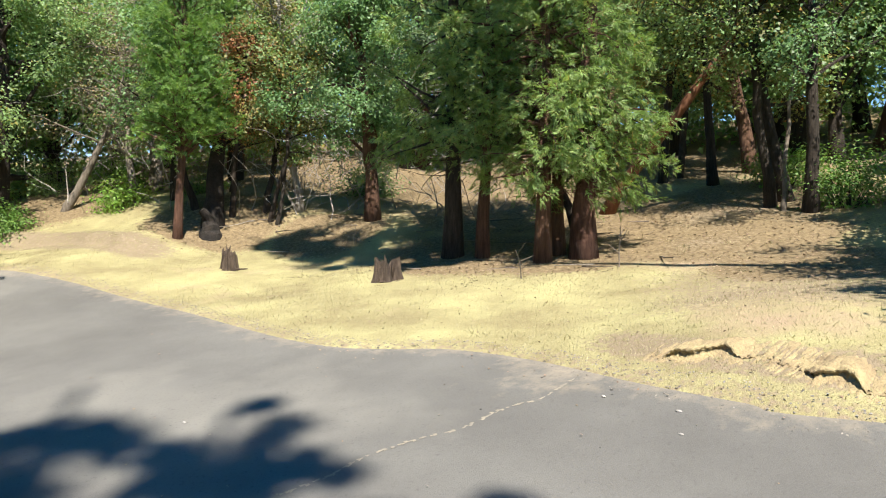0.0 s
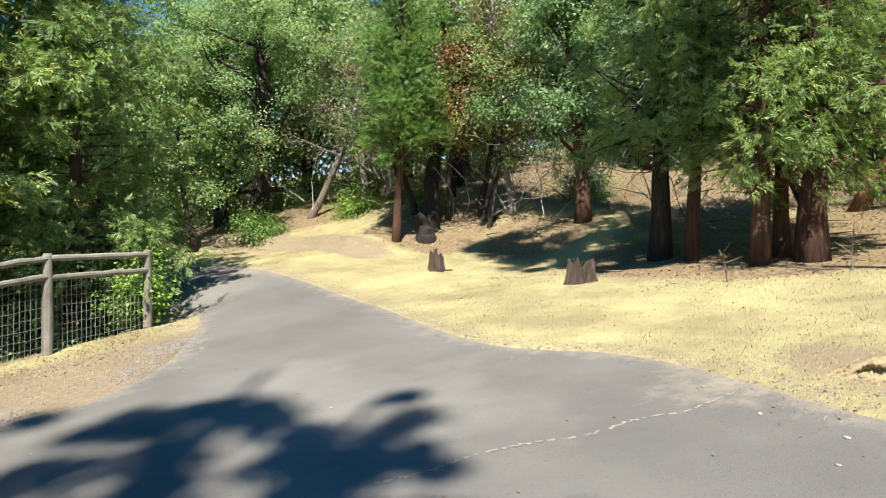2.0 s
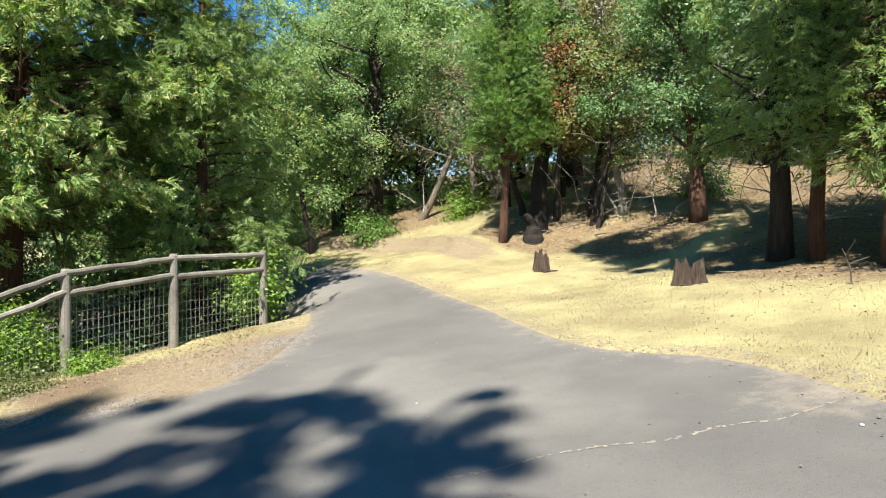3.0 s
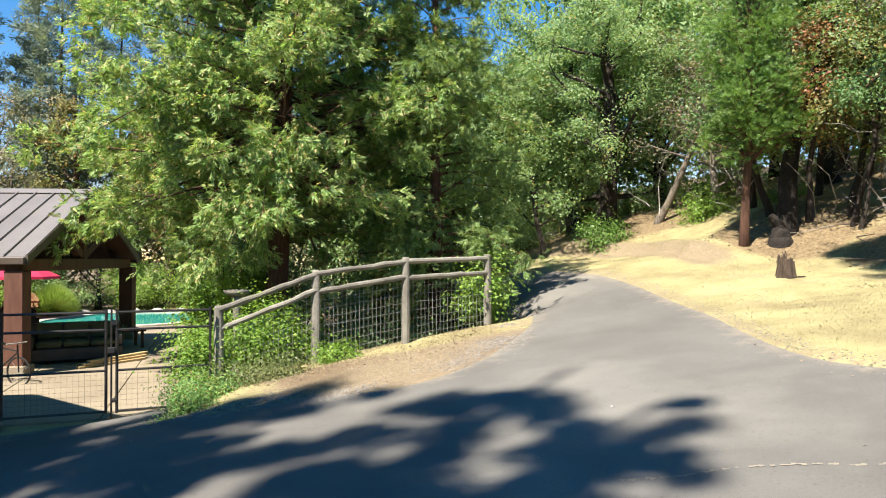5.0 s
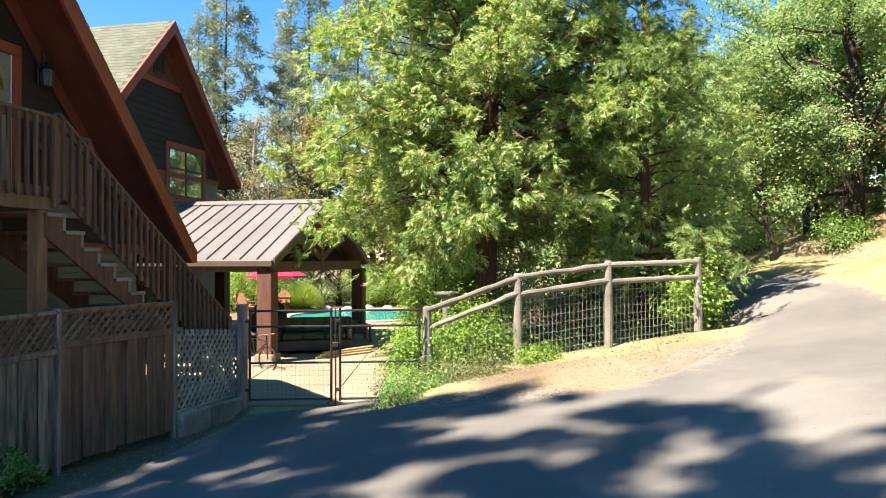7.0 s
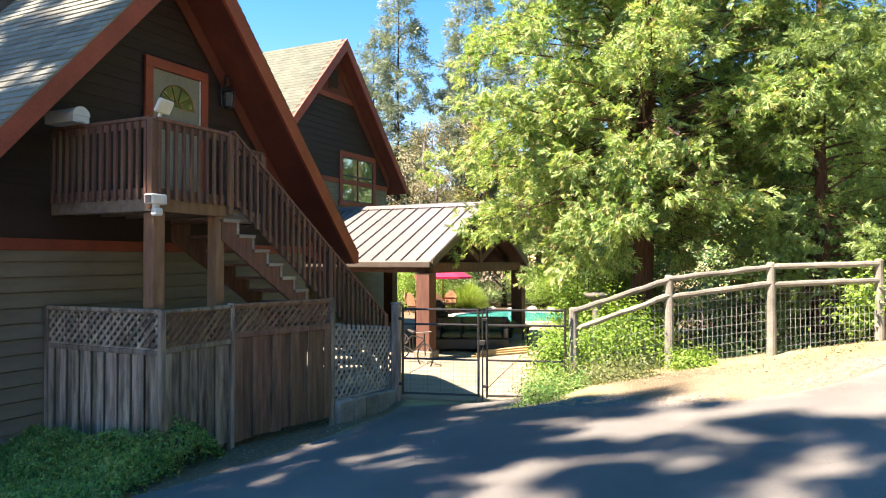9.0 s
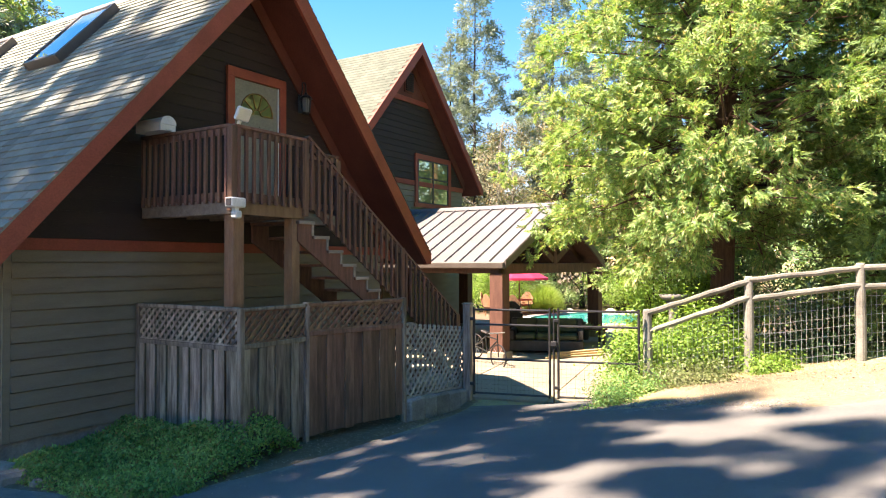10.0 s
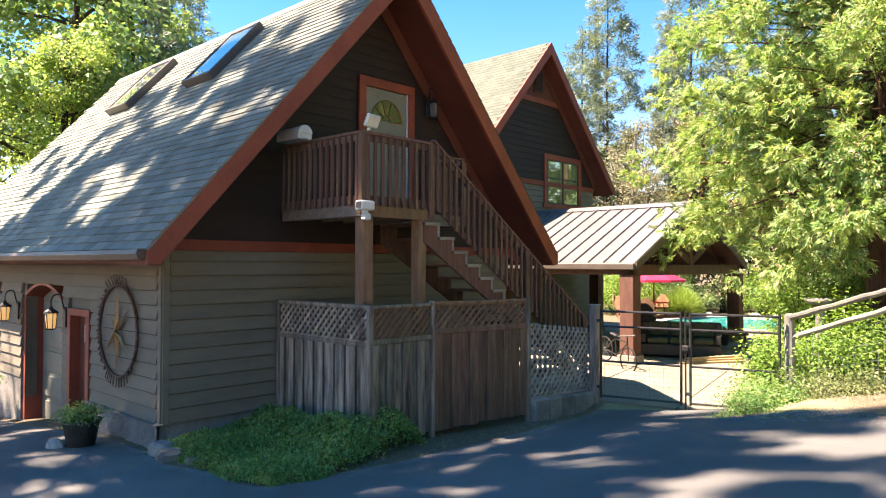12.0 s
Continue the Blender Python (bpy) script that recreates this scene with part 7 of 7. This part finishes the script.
# ---- stumps, sticks ----
def stump(label, x, y, r, h, seed, gap, wall=0.22, rot=0.0):
    """A rotten stump: fluted outside with root flares, a jagged splintered rim, a deep hollow open on one side."""
    rr = random.Random(seed)
    n, rows = 64, 11
    mb = MB()
    spike = [rr.random() for _ in range(n)]
    flute = [rr.uniform(-0.09, 0.05) for _ in range(n)]
    tops, outs = [], []
    for k in range(n):
        a = 2 * math.pi * k / n
        open_side = max(0.0, math.cos(a)) ** 14
        lobes = 0.5 + 0.28 * math.sin(3 * a + seed) + 0.22 * math.sin(7 * a + 2 * seed)
        tops.append(h * (0.62 + 0.3 * lobes + 0.16 * (spike[k] - 0.5)) * (1 - gap * open_side))
        outs.append(1 + 0.1 * math.sin(5 * a + seed) + 0.05 * math.sin(11 * a + 3 * seed) + flute[k])
    for i in range(rows):
        f = i / (rows - 1)
        for k in range(n):
            a = 2 * math.pi * k / n
            flare = 0.5 * (1 - f) ** 3 * (0.5 + 0.5 * math.sin(5 * a + seed))
            rad = r * (1.02 - 0.12 * f + flare) * (1 + (outs[k] - 1) * (1.2 - 0.4 * f)) + rr.uniform(-0.004, 0.004)
            mb.v.append((rad * math.cos(a), rad * math.sin(a), -0.12 + (tops[k] + 0.12) * f))
    for i in range(6):
        f = 1 - i / 5
        for k in range(n):
            a = 2 * math.pi * k / n
            rad = r * (1 - wall * (1 + 0.5 * math.sin(4 * a + seed))) * outs[k] * (0.9 if i else 0.97)
            mb.v.append((rad * math.cos(a), rad * math.sin(a), 0.02 + (tops[k] * (1 if i else 0.99) - 0.02) * f))
    total = rows + 6
    for i in range(total - 1):
        for k in range(n):
            j = (k + 1) % n
            mb.f.append((i * n + k, i * n + j, (i + 1) * n + j, (i + 1) * n + k))
    mb.v.append((0, 0, 0.02))
    for k in range(n):
        mb.f.append(((total - 1) * n + k, (total - 1) * n + (k + 1) % n, len(mb.v) - 1))
    # loose splinters standing on the rim and bark scraps at the foot
    for q in range(16):
        a = rr.uniform(0.5, 5.8)
        k = int(a / (2 * math.pi) * n)
        c = Vector((0.84 * r * outs[k] * math.cos(a), 0.84 * r * outs[k] * math.sin(a), tops[k] - 0.05))
        tip = c + Vector((rr.uniform(-0.03, 0.03), rr.uniform(-0.03, 0.03), rr.uniform(0.06, 0.13)))
        mb.tube([c, c.lerp(tip, 0.6), tip], [rr.uniform(0.012, 0.022), 0.011, 0.002], 4)
    for q in range(9):
        a = rr.uniform(0, 6.28)
        c = Vector((1.25 * r * math.cos(a), 1.25 * r * math.sin(a), 0.015))
        e = c + Vector((rr.uniform(-0.16, 0.16), rr.uniform(-0.16, 0.16), 0.01))
        mb.tube([c, c.lerp(e, 0.5), e], [0.012, 0.02, 0.008], 4)
    return solid("tree_stump", mb, M_STUMP, label, "stump", Matrix.Translation((x, y, gz(x, y))) @ Matrix.Rotation(rot, 4, 'Z'))


stump("hollow weathered grey-brown tree stump in dry grass", 8.95, 6.85, 0.22, 0.43, 3, 0.85, rot=-2.1)
stump("small splintered reddish tree stump in dry grass", 9.7, 10.7, 0.16, 0.46, 7, 0.75, 0.35, rot=-0.9)
rng2 = np.random.RandomState(5)
for i, (x, y, h, ln) in enumerate(((9.97, 3.19, 0.75, (0.02, 0.05)), (9.13, 4.57, 0.55, (-0.2, 0.1)), (12.0, 9.2, 0.5, (0.3, 0.1)), (13.8, 15.5, 0.9, (0.5, -0.2)))):
    mb = MB()
    pth = limb_path((0, 0, -0.05), (ln[0], ln[1], 1), h, 0.0, rng2, 5, 0.08)
    mb.tube(pth, np.linspace(0.014, 0.004, len(pth)), 5)
    for k in range(4):
        tp = limb_path(pth[2 + k % 3], (rng2.normal(), rng2.normal(), 0.6), 0.28, 0.0, rng2, 3, 0.15)
        mb.tube(tp, np.linspace(0.007, 0.003, len(tp)), 4)
    solid("dead_sapling", mb, M_BARK_PALE, "dry bare sapling stick standing in the grass", "sapling", Matrix.Translation(at(x, y)), group="dead saplings")
for i in range(46):
    x, y = rng2.uniform(9.8, 14.5), rng2.uniform(2.5, 14)
    if litter_at(np.array([x]), np.array([y]))[0] < 0.2:
        continue
    mb = MB()
    a = rng2.uniform(0, 6.28)
    pth = limb_path((0, 0, 0.03), (math.cos(a), math.sin(a), 0.02), rng2.uniform(0.3, 1.2), 0.0, rng2, 4, 0.12)
    pth[:, 2] = np.maximum(pth[:, 2], 0.015) * 0.5 + 0.02
    mb.tube(pth, np.linspace(0.016, 0.006, len(pth)), 5)
    solid("fallen_stick", mb, M_BARK_PALE, "grey fallen stick on the leaf litter", "stick", Matrix.Translation(at(x, y)), group="fallen sticks")

# ---- planting bed at the garage corner ----
bed = thing("groundcover_bed", "low bushy green groundcover at the garage corner", "groundcover", Matrix.Translation((-5.5, 6.6, gz(-5.5, 6.6))), kind="stuff")
rb = np.random.RandomState(15)
n = 52000
px_, py_ = rb.uniform(-1.35, 1.35, n), rb.uniform(-1.6, 1.4, n)
# outline in the garage frame
hv = np.array([(HOUSE.inverted() @ Vector((a - 5.5, b + 6.6, 0)))[:2] for a, b in zip(px_, py_)])
hu, hw = hv[:, 0], -hv[:, 1]
edge = np.minimum.reduce([hu + 0.15, hw - 0.02, 1.72 - hu + 0.75 * (hw > 2.0), 2.75 - hw - 0.25 * np.abs(hu - 0.9)]) + 0.1 * fbm(px_, py_, 4.0, 40)
k_ = edge > 0
top_ = (0.3 + 0.2 * np.clip((hu - 0.3) / 1.2, 0, 1) + 0.3 * np.exp(-((hu - 1.3) / 0.5) ** 2 - ((hw - 1.9) / 0.55) ** 2)) * np.sqrt(np.clip(edge, 0, 0.5) / 0.5) * (0.8 + 0.8 * fbm(px_, py_, 3.4, 41))
P = np.stack([px_, py_, top_ * rb.rand(n) ** 0.35 + 0.02], -1)[k_]
A = rb.normal(size=P.shape) + [0, 0, 0.5]
v, f = leaves(P, A, 0.04 * rb.uniform(0.6, 1.4, len(P)), 0.026 * rb.uniform(0.7, 1.3, len(P)), rb, flat=0.4)
o = new("foliage", npmesh("foliage", v, f, L_IVY))
o.parent = bed
for i, (u, v_) in enumerate(((-0.1, -0.25), (-0.14, -0.55), (0.02, -0.9))):
    x, y = house_xy(u, v_)
    s = MB().box(-0.16, 0.16, -0.12, 0.12, -0.1, 0.16 - 0.03 * i, chamfer=0.045)
    solid("edging_stone", s, M_STONE, "rough grey edging stone at the bed", "stone", Matrix.Translation((x, y, gz(x, y))) @ Matrix.Rotation(i * 1.1, 4, 'Z'), group="edging stones")

# potted plant by the side door
pot = thing("potted_plant", "dark grey pot with a small leafy plant", "potted plant", Matrix.Translation((-7.87, 5.12, gz(-7.87, 5.12))))
part("pot", MB().lathe([(0.0, 0.0), (0.16, 0.0), (0.22, 0.3), (0.245, 0.31), (0.245, 0.335), (0.21, 0.335), (0.195, 0.28), (0.0, 0.27)], 22), M_POT, pot, smooth=True)
rb = np.random.RandomState(2)
o_ = rb.normal(size=(1500, 3)) * [0.11, 0.11, 0.06] + [0, 0, 0.38]
v, f = leaves(o_, rb.normal(size=o_.shape) + [0, 0, 0.5], np.full(1500, 0.05), np.full(1500, 0.026), rb)
part_ = new("foliage", npmesh("foliage", v, f, L_OAK))
part_.parent = pot
copy_thing(pot, Matrix.Translation((*house_xy(-0.45, 5.75), 0.28)) @ Matrix.Scale(0.8, 4))
solid("rock", MB().lathe([(0.0, -0.05), (0.13, 0.0), (0.12, 0.06), (0.05, 0.11), (0.0, 0.115)], 8), M_ROCK, "small pale rock beside the pot", "rock", Matrix.Translation((-8.1, 4.93, gz(-8.1, 4.93))) @ Matrix.Diagonal((1.2, 0.8, 1, 1)))


# ---- pool and terrace furniture ----
def water_material():
    m = bpy.data.materials.new("pool_water")
    m.use_nodes = True
    t = m.node_tree
    b = t.nodes["Principled BSDF"]
    b.inputs["Base Color"].default_value = (0.02, 0.3, 0.27, 1)
    b.inputs["Roughness"].default_value = 0.05
    n = t.nodes.new("ShaderNodeTexNoise")
    n.inputs["Scale"].default_value = 3
    bp = t.nodes.new("ShaderNodeBump")
    bp.inputs["Strength"].default_value = 0.15
    t.links.new(n.outputs[0], bp.inputs["Height"])
    t.links.new(bp.outputs[0], b.inputs["Normal"])
    return m


pool = thing("pool", "turquoise swimming pool with pale stone coping", "pool", pose(-3.2, 29.6, 0), kind="structure")
ring = [(3.0 * math.cos(a * math.pi / 20) * (1 + 0.12 * math.sin(2 * a * math.pi / 20)), 3.2 * math.sin(a * math.pi / 20)) for a in range(40)]
part("water", MB().add([(x, y, 0.36) for x, y in ring], [tuple(range(40))]), water_material(), pool)
for k in range(40):
    (x0, y0), (x1, y1) = ring[k], ring[(k + 1) % 40]
    vs = [(x0, y0, 0.3), (x1, y1, 0.3), (x1 * 1.13, y1 * 1.13, 0.3), (x0 * 1.13, y0 * 1.13, 0.3)]
    c = MB().add(vs + [(x, y, 0.42) for x, y, _ in vs], [(4, 5, 6, 7), (0, 4, 7, 3), (1, 2, 6, 5), (0, 1, 5, 4), (2, 3, 7, 6)])
    part("coping_stone", c, M_POOLTILE, pool)
rng = random.Random(6)
for i in range(9):
    x, y = -6.5 + 0.95 * i, 33.6 + rng.uniform(-0.2, 0.5)
    s = MB().lathe([(0.0, -0.1), (0.34, 0.0), (0.3, 0.14), (0.14, 0.24), (0.0, 0.25)], 8)
    solid("boulder", s, M_ROCK, "pale landscape boulder at the pool", "boulder", pose(x, y, 0.3, 0, 0, 40 * i) @ Matrix.Diagonal((rng.uniform(0.7, 1.3), 0.8, rng.uniform(0.5, 1), 1)), group="pool boulders")

umb = thing("umbrella", "pink-red garden umbrella open over a table", "umbrella", pose(-7.3, 30.8, gz(-7.3, 30.8)) @ Matrix.Diagonal((1.23, 1.23, 0.97, 1)))
part("pole", MB().tube([(0, 0, 0), (0, 0, 2.3)], [0.025, 0.022], 8), M_PAVWOOD, umb)
cv = MB()
for k in range(8):
    a0, a1 = math.pi * k / 4, math.pi * (k + 1) / 4
    for (r0, z0), (r1, z1) in (((0.0, 2.28), (0.55, 2.08)), ((0.55, 2.08), (1.08, 1.76)), ((1.08, 1.76), (1.08, 1.66))):
        cv.add([(r0 * math.cos(a0), r0 * math.sin(a0), z0), (r1 * math.cos(a0), r1 * math.sin(a0), z1), (r1 * math.cos(a1), r1 * math.sin(a1), z1), (r0 * math.cos(a1), r0 * math.sin(a1), z0)], [(0, 1, 2, 3)])
part("canopy", cv, M_UMBRELLA, umb, "pink-red canvas canopy")
for k in range(8):
    a = math.pi * k / 4
    part("rib", MB().tube([(0.05 * math.cos(a), 0.05 * math.sin(a), 2.24), (1.06 * math.cos(a), 1.06 * math.sin(a), 1.75)], [0.009, 0.007], 5), M_PAVWOOD, umb)
part("base", MB().lathe([(0, 0), (0.28, 0), (0.26, 0.05), (0.05, 0.08), (0.04, 0.2), (0, 0.2)], 16), M_IRON, umb)
tb = thing("patio_table", "round patio table under the umbrella", "table", pose(-7.3, 30.8, gz(-7.3, 30.8)))
part("tabletop", MB().lathe([(0.03, 0.7), (0.62, 0.7), (0.64, 0.715), (0.62, 0.73), (0.03, 0.73)], 24), M_WICKER, tb)
for k in range(4):
    a = math.pi * k / 2 + 0.4
    part("leg", MB().tube([(0.5 * math.cos(a), 0.5 * math.sin(a), 0), (0.4 * math.cos(a), 0.4 * math.sin(a), 0.7)], [0.02, 0.02], 6), M_IRON, tb)
chair = thing("patio_chair", "tan wicker patio chair with a rounded back", "chair", pose(-7.15, 29.3, gz(-7.15, 29.3), 0, 0, 5), group="patio chairs")
part("seat", MB().box(-0.28, 0.28, -0.27, 0.27, 0.36, 0.44, chamfer=0.03), M_WICKER, chair)
bk = MB()
ring_b = []
for i in range(11):
    x0, y0 = -0.3 + 0.06 * i, -0.27 - 0.05 * math.sin(math.pi * i / 10)
    h0 = 0.3 + 0.28 * math.sin(math.pi * i / 10)
    ring_b += [(x0, y0, 0.44), (x0, y0 - 0.08, 0.44 + h0), (x0, y0 - 0.115, 0.44 + h0), (x0, y0 - 0.035, 0.44)]
bk.add(ring_b, [(4 * i + k, 4 * i + (k + 1) % 4, 4 * i + 4 + (k + 1) % 4, 4 * i + 4 + k) for i in range(10) for k in range(4)] + [(0, 3, 2, 1), (40, 41, 42, 43)])
part("backrest", bk, M_WICKER, chair)
for x in (-0.25, 0.25):
    for y in (-0.24, 0.24):
        part("leg", MB().tube([(x, y, 0), (x * 0.95, y * 0.95, 0.37)], [0.02, 0.022], 6), M_WICKER, chair)
    part("armrest", MB().box(x - 0.03, x + 0.03, -0.27, 0.2, 0.62, 0.66, chamfer=0.012), M_WICKER, chair)
for x, y, r in ((-8.2, 29.7, -35), (-8.7, 30.9, -85), (-7.4, 32.2, 175)):
    copy_thing(chair, pose(x, y, gz(x, y), 0, 0, r))

tuft = new("ornamental_grass", None)
tagged(tuft, "rounded bright green ornamental grass clump", "grass clump")
tuft.matrix_basis = pose(-6.7, 33.2, gz(-6.7, 33.2)) @ Matrix.Scale(0.85, 4)
rb = np.random.RandomState(3)
n = 14000
ang, el = rb.uniform(0, 6.28, n), rb.uniform(0.15, 1.5, n)
A = np.stack([np.cos(ang) * np.cos(el), np.sin(ang) * np.cos(el), np.sin(el)], -1)
P = A * rb.uniform(0.1, 1.0, (n, 1)) * [1.0, 1.0, 1.25]
v, f = leaves(P, A + rb.normal(size=A.shape) * 0.15, np.full(n, 0.45), np.full(n, 0.014), rb)
o = new("foliage", npmesh("foliage", v, f, L_LIME))
o.parent = tuft

# lounge set below the pavilion
sofa = thing("garden_sofa", "dark wicker sofa with olive cushions under the pavilion", "sofa", pose(-3.3, 18.0, 0.36, 0, 0, 10))
part("frame", MB().box(-0.95, 0.95, -0.4, 0.4, 0.05, 0.34, chamfer=0.03), M_DARKMETAL, sofa)
part("backrest", MB().box(-0.95, 0.95, 0.28, 0.42, 0.34, 0.85, chamfer=0.04), M_DARKMETAL, sofa)
for x in (-0.95, 0.8):
    part("armrest", MB().box(x, x + 0.15, -0.4, 0.28, 0.34, 0.6, chamfer=0.03), M_DARKMETAL, sofa)
for k in range(3):
    part("cushion", MB().box(-0.78 + 0.53 * k, -0.27 + 0.53 * k, -0.38, 0.26, 0.35, 0.48, chamfer=0.04), M_CUSHION, sofa)
    part("cushion", MB().box(-0.78 + 0.53 * k, -0.27 + 0.53 * k, 0.14, 0.28, 0.49, 0.86, chamfer=0.04), M_CUSHION, sofa)
lt = thing("low_table", "dark low table under the pavilion", "table", pose(-2.7, 20.2, 0.36, 0, 0, 20))
part("tabletop", MB().box(-0.6, 0.6, -0.4, 0.4, 0.42, 0.47, chamfer=0.01), M_PAVWOOD, lt)
for x in (-0.52, 0.52):
    for y in (-0.32, 0.32):
        part("leg", MB().box(x - 0.03, x + 0.03, y - 0.03, y + 0.03, 0, 0.42), M_PAVWOOD, lt)
for k in range(3):
    solid("timber_plank", MB().box(-0.8, 0.8, -0.06, 0.06, 0, 0.045, chamfer=0.006), M_TIMBER, "yellow timber plank lying on the terrace", "plank", pose(-2.45 + 0.05 * k, 17.15 + 0.12 * k, 0.366 + 0.048 * k, 0, 0, 42 + 4 * k), group="stacked planks")
grill = thing("grill", "dark covered barbecue grill on the terrace", "grill", pose(-5.1, 20.6, 0.36, 0, 0, 15))
part("cabinet", MB().box(-0.5, 0.5, -0.28, 0.28, 0.1, 0.8, chamfer=0.02), M_DARKMETAL, grill)
part("hood", MB().prism([(-0.42, 0.8), (-0.42, 1.0), (-0.25, 1.15), (0.25, 1.15), (0.42, 1.0), (0.42, 0.8)], -0.27, 0.27), M_DARKMETAL, grill)
part("handle", MB().tube([(-0.3, -0.32, 0.95), (0.3, -0.32, 0.95)], [0.014, 0.014], 6), M_WIRE, grill)
for x in (-0.42, 0.42):
    part("wheel", MB().tube([(x, -0.2, 0.07), (x + 0.04, -0.2, 0.07)], [0.07, 0.07], 12), M_IRON, grill)

bike = thing("bicycle", "small dark bicycle leaning by the pavilion post", "bicycle", pose(-4.15, 15.35, 0.37, 0, 12, -35))
for x in (-0.42, 0.42):
    part("wheel", MB().tube([(x + 0.27 * math.cos(a * math.pi / 12), 0, 0.29 + 0.27 * math.sin(a * math.pi / 12)) for a in range(25)], [0.018] * 25, 6, cap=False), M_IRON, bike)
    sp = MB()
    for a in range(10):
        t = a * math.pi / 5
        sp.beam((x, 0, 0.29), (x + 0.26 * math.cos(t), 0, 0.29 + 0.26 * math.sin(t)), 0.004, 0.004)
    part("spokes", sp, M_WIRE, bike)
fr = MB()
for p, q in (((-0.42, 0, 0.29), (0, 0, 0.28)), ((-0.42, 0, 0.29), (-0.12, 0, 0.62)), ((0, 0, 0.28), (-0.14, 0, 0.68)), ((0, 0, 0.28), (0.3, 0, 0.62)), ((-0.12, 0, 0.62), (0.3, 0, 0.66)), ((0.42, 0, 0.29), (0.28, 0, 0.78))):
    fr.tube([p, q], [0.016, 0.016], 6)
part("frame", fr, M_DARKMETAL, bike)
part("handlebar", MB().tube([(0.26, -0.22, 0.8), (0.28, 0, 0.8), (0.26, 0.22, 0.8)], [0.012] * 3, 6), M_WIRE, bike)
part("saddle", MB().box(-0.27, -0.03, -0.06, 0.06, 0.68, 0.73, chamfer=0.02), M_IRON, bike)
ppot = copy_thing(pot, pose(-2.9, 21.3, 0.36))
tagged(ppot, "dark pot with a leafy plant beside the pavilion post")
bird = thing("bird_bath", "grey stone bird bath among the shrubs", "bird bath", pose(0.05, 13.2, gz(0.05, 13.2)))
part("column", MB().lathe([(0, 0), (0.17, 0), (0.12, 0.1), (0.08, 0.4), (0.08, 1.35), (0.12, 1.42), (0, 1.42)], 14), M_STONE, bird, smooth=True)
part("bowl", MB().lathe([(0.05, 1.42), (0.2, 1.46), (0.25, 1.54), (0.22, 1.54), (0.1, 1.49), (0, 1.49)], 18), M_STONE, bird, smooth=True)


# ---- roof shingles of the garage ----
EXPO = 0.142
n_course = int((RIDGE_U - EAVE_U) / COS_S / EXPO)
sh_label = "grey-green asphalt shingle"
shingle_meshes = []
for w in (0.24, 0.3, 0.36):
    b = MB().add([(0, 0.004, 0.022), (0, w - 0.004, 0.022), (EXPO * 1.15, w - 0.004, 0.004), (EXPO * 1.15, 0.004, 0.004), (0, 0.004, -0.012), (0, w - 0.004, -0.012), (EXPO * 1.15, w - 0.004, -0.012), (EXPO * 1.15, 0.004, -0.012)],
                 [(3, 2, 1, 0), (0, 1, 5, 4), (0, 4, 7, 3), (1, 2, 6, 5)])
    shingle_meshes.append((w, b.mesh("shingle", M_SHINGLE)))
rng = random.Random(33)
roof_left = new("shingle_field", None)
roof_left.parent = garage
tagged(roof_left, "grey-green asphalt shingles")
rest = MB()
count = 0
for k in range(n_course):
    u = EAVE_U - 0.02 + EXPO * COS_S * k
    v = FRONT_V - 0.03 - rng.uniform(0, 0.1)
    while v < BACK_V:
        w, me = shingle_meshes[rng.randrange(3)]
        if v < FRONT_V - 0.03:
            v = FRONT_V - 0.03
        m = slope_matrix(u, v, rng.uniform(0.0, 0.005))
        if v + w < 1.45 and count < 300:
            piece("shingle", me, roof_left, m)
            count += 1
        elif v + w < BACK_V + 0.1:
            rest.add([m @ p.co for p in me.vertices], [tuple(p.vertices) for p in me.polygons])
        v += w
tagged(part("shingle_rest", rest, M_SHINGLE, garage, sh_label), kind="stuff")
right = MB()
for k in range(n_course):
    f0, f1 = k / n_course, (k + 1.1) / n_course
    e = 2 * RIDGE_U - EAVE_U + 0.02
    xa, xb = e + (RIDGE_U - e) * f0, e + (RIDGE_U - e) * min(1, f1)
    za, zb = EAVE_Z + (RIDGE_Z - EAVE_Z) * f0, EAVE_Z + (RIDGE_Z - EAVE_Z) * min(1, f1)
    right.add([(xa, FRONT_V - 0.03, za + 0.022), (xa, BACK_V, za + 0.022), (xb, BACK_V, zb + 0.004), (xb, FRONT_V - 0.03, zb + 0.004), (xa, FRONT_V - 0.03, za - 0.015), (xa, BACK_V, za - 0.015)], [(0, 1, 2, 3), (0, 4, 5, 1)])
tagged(part("shingle_courses", right, M_SHINGLE, garage, sh_label), kind="stuff")
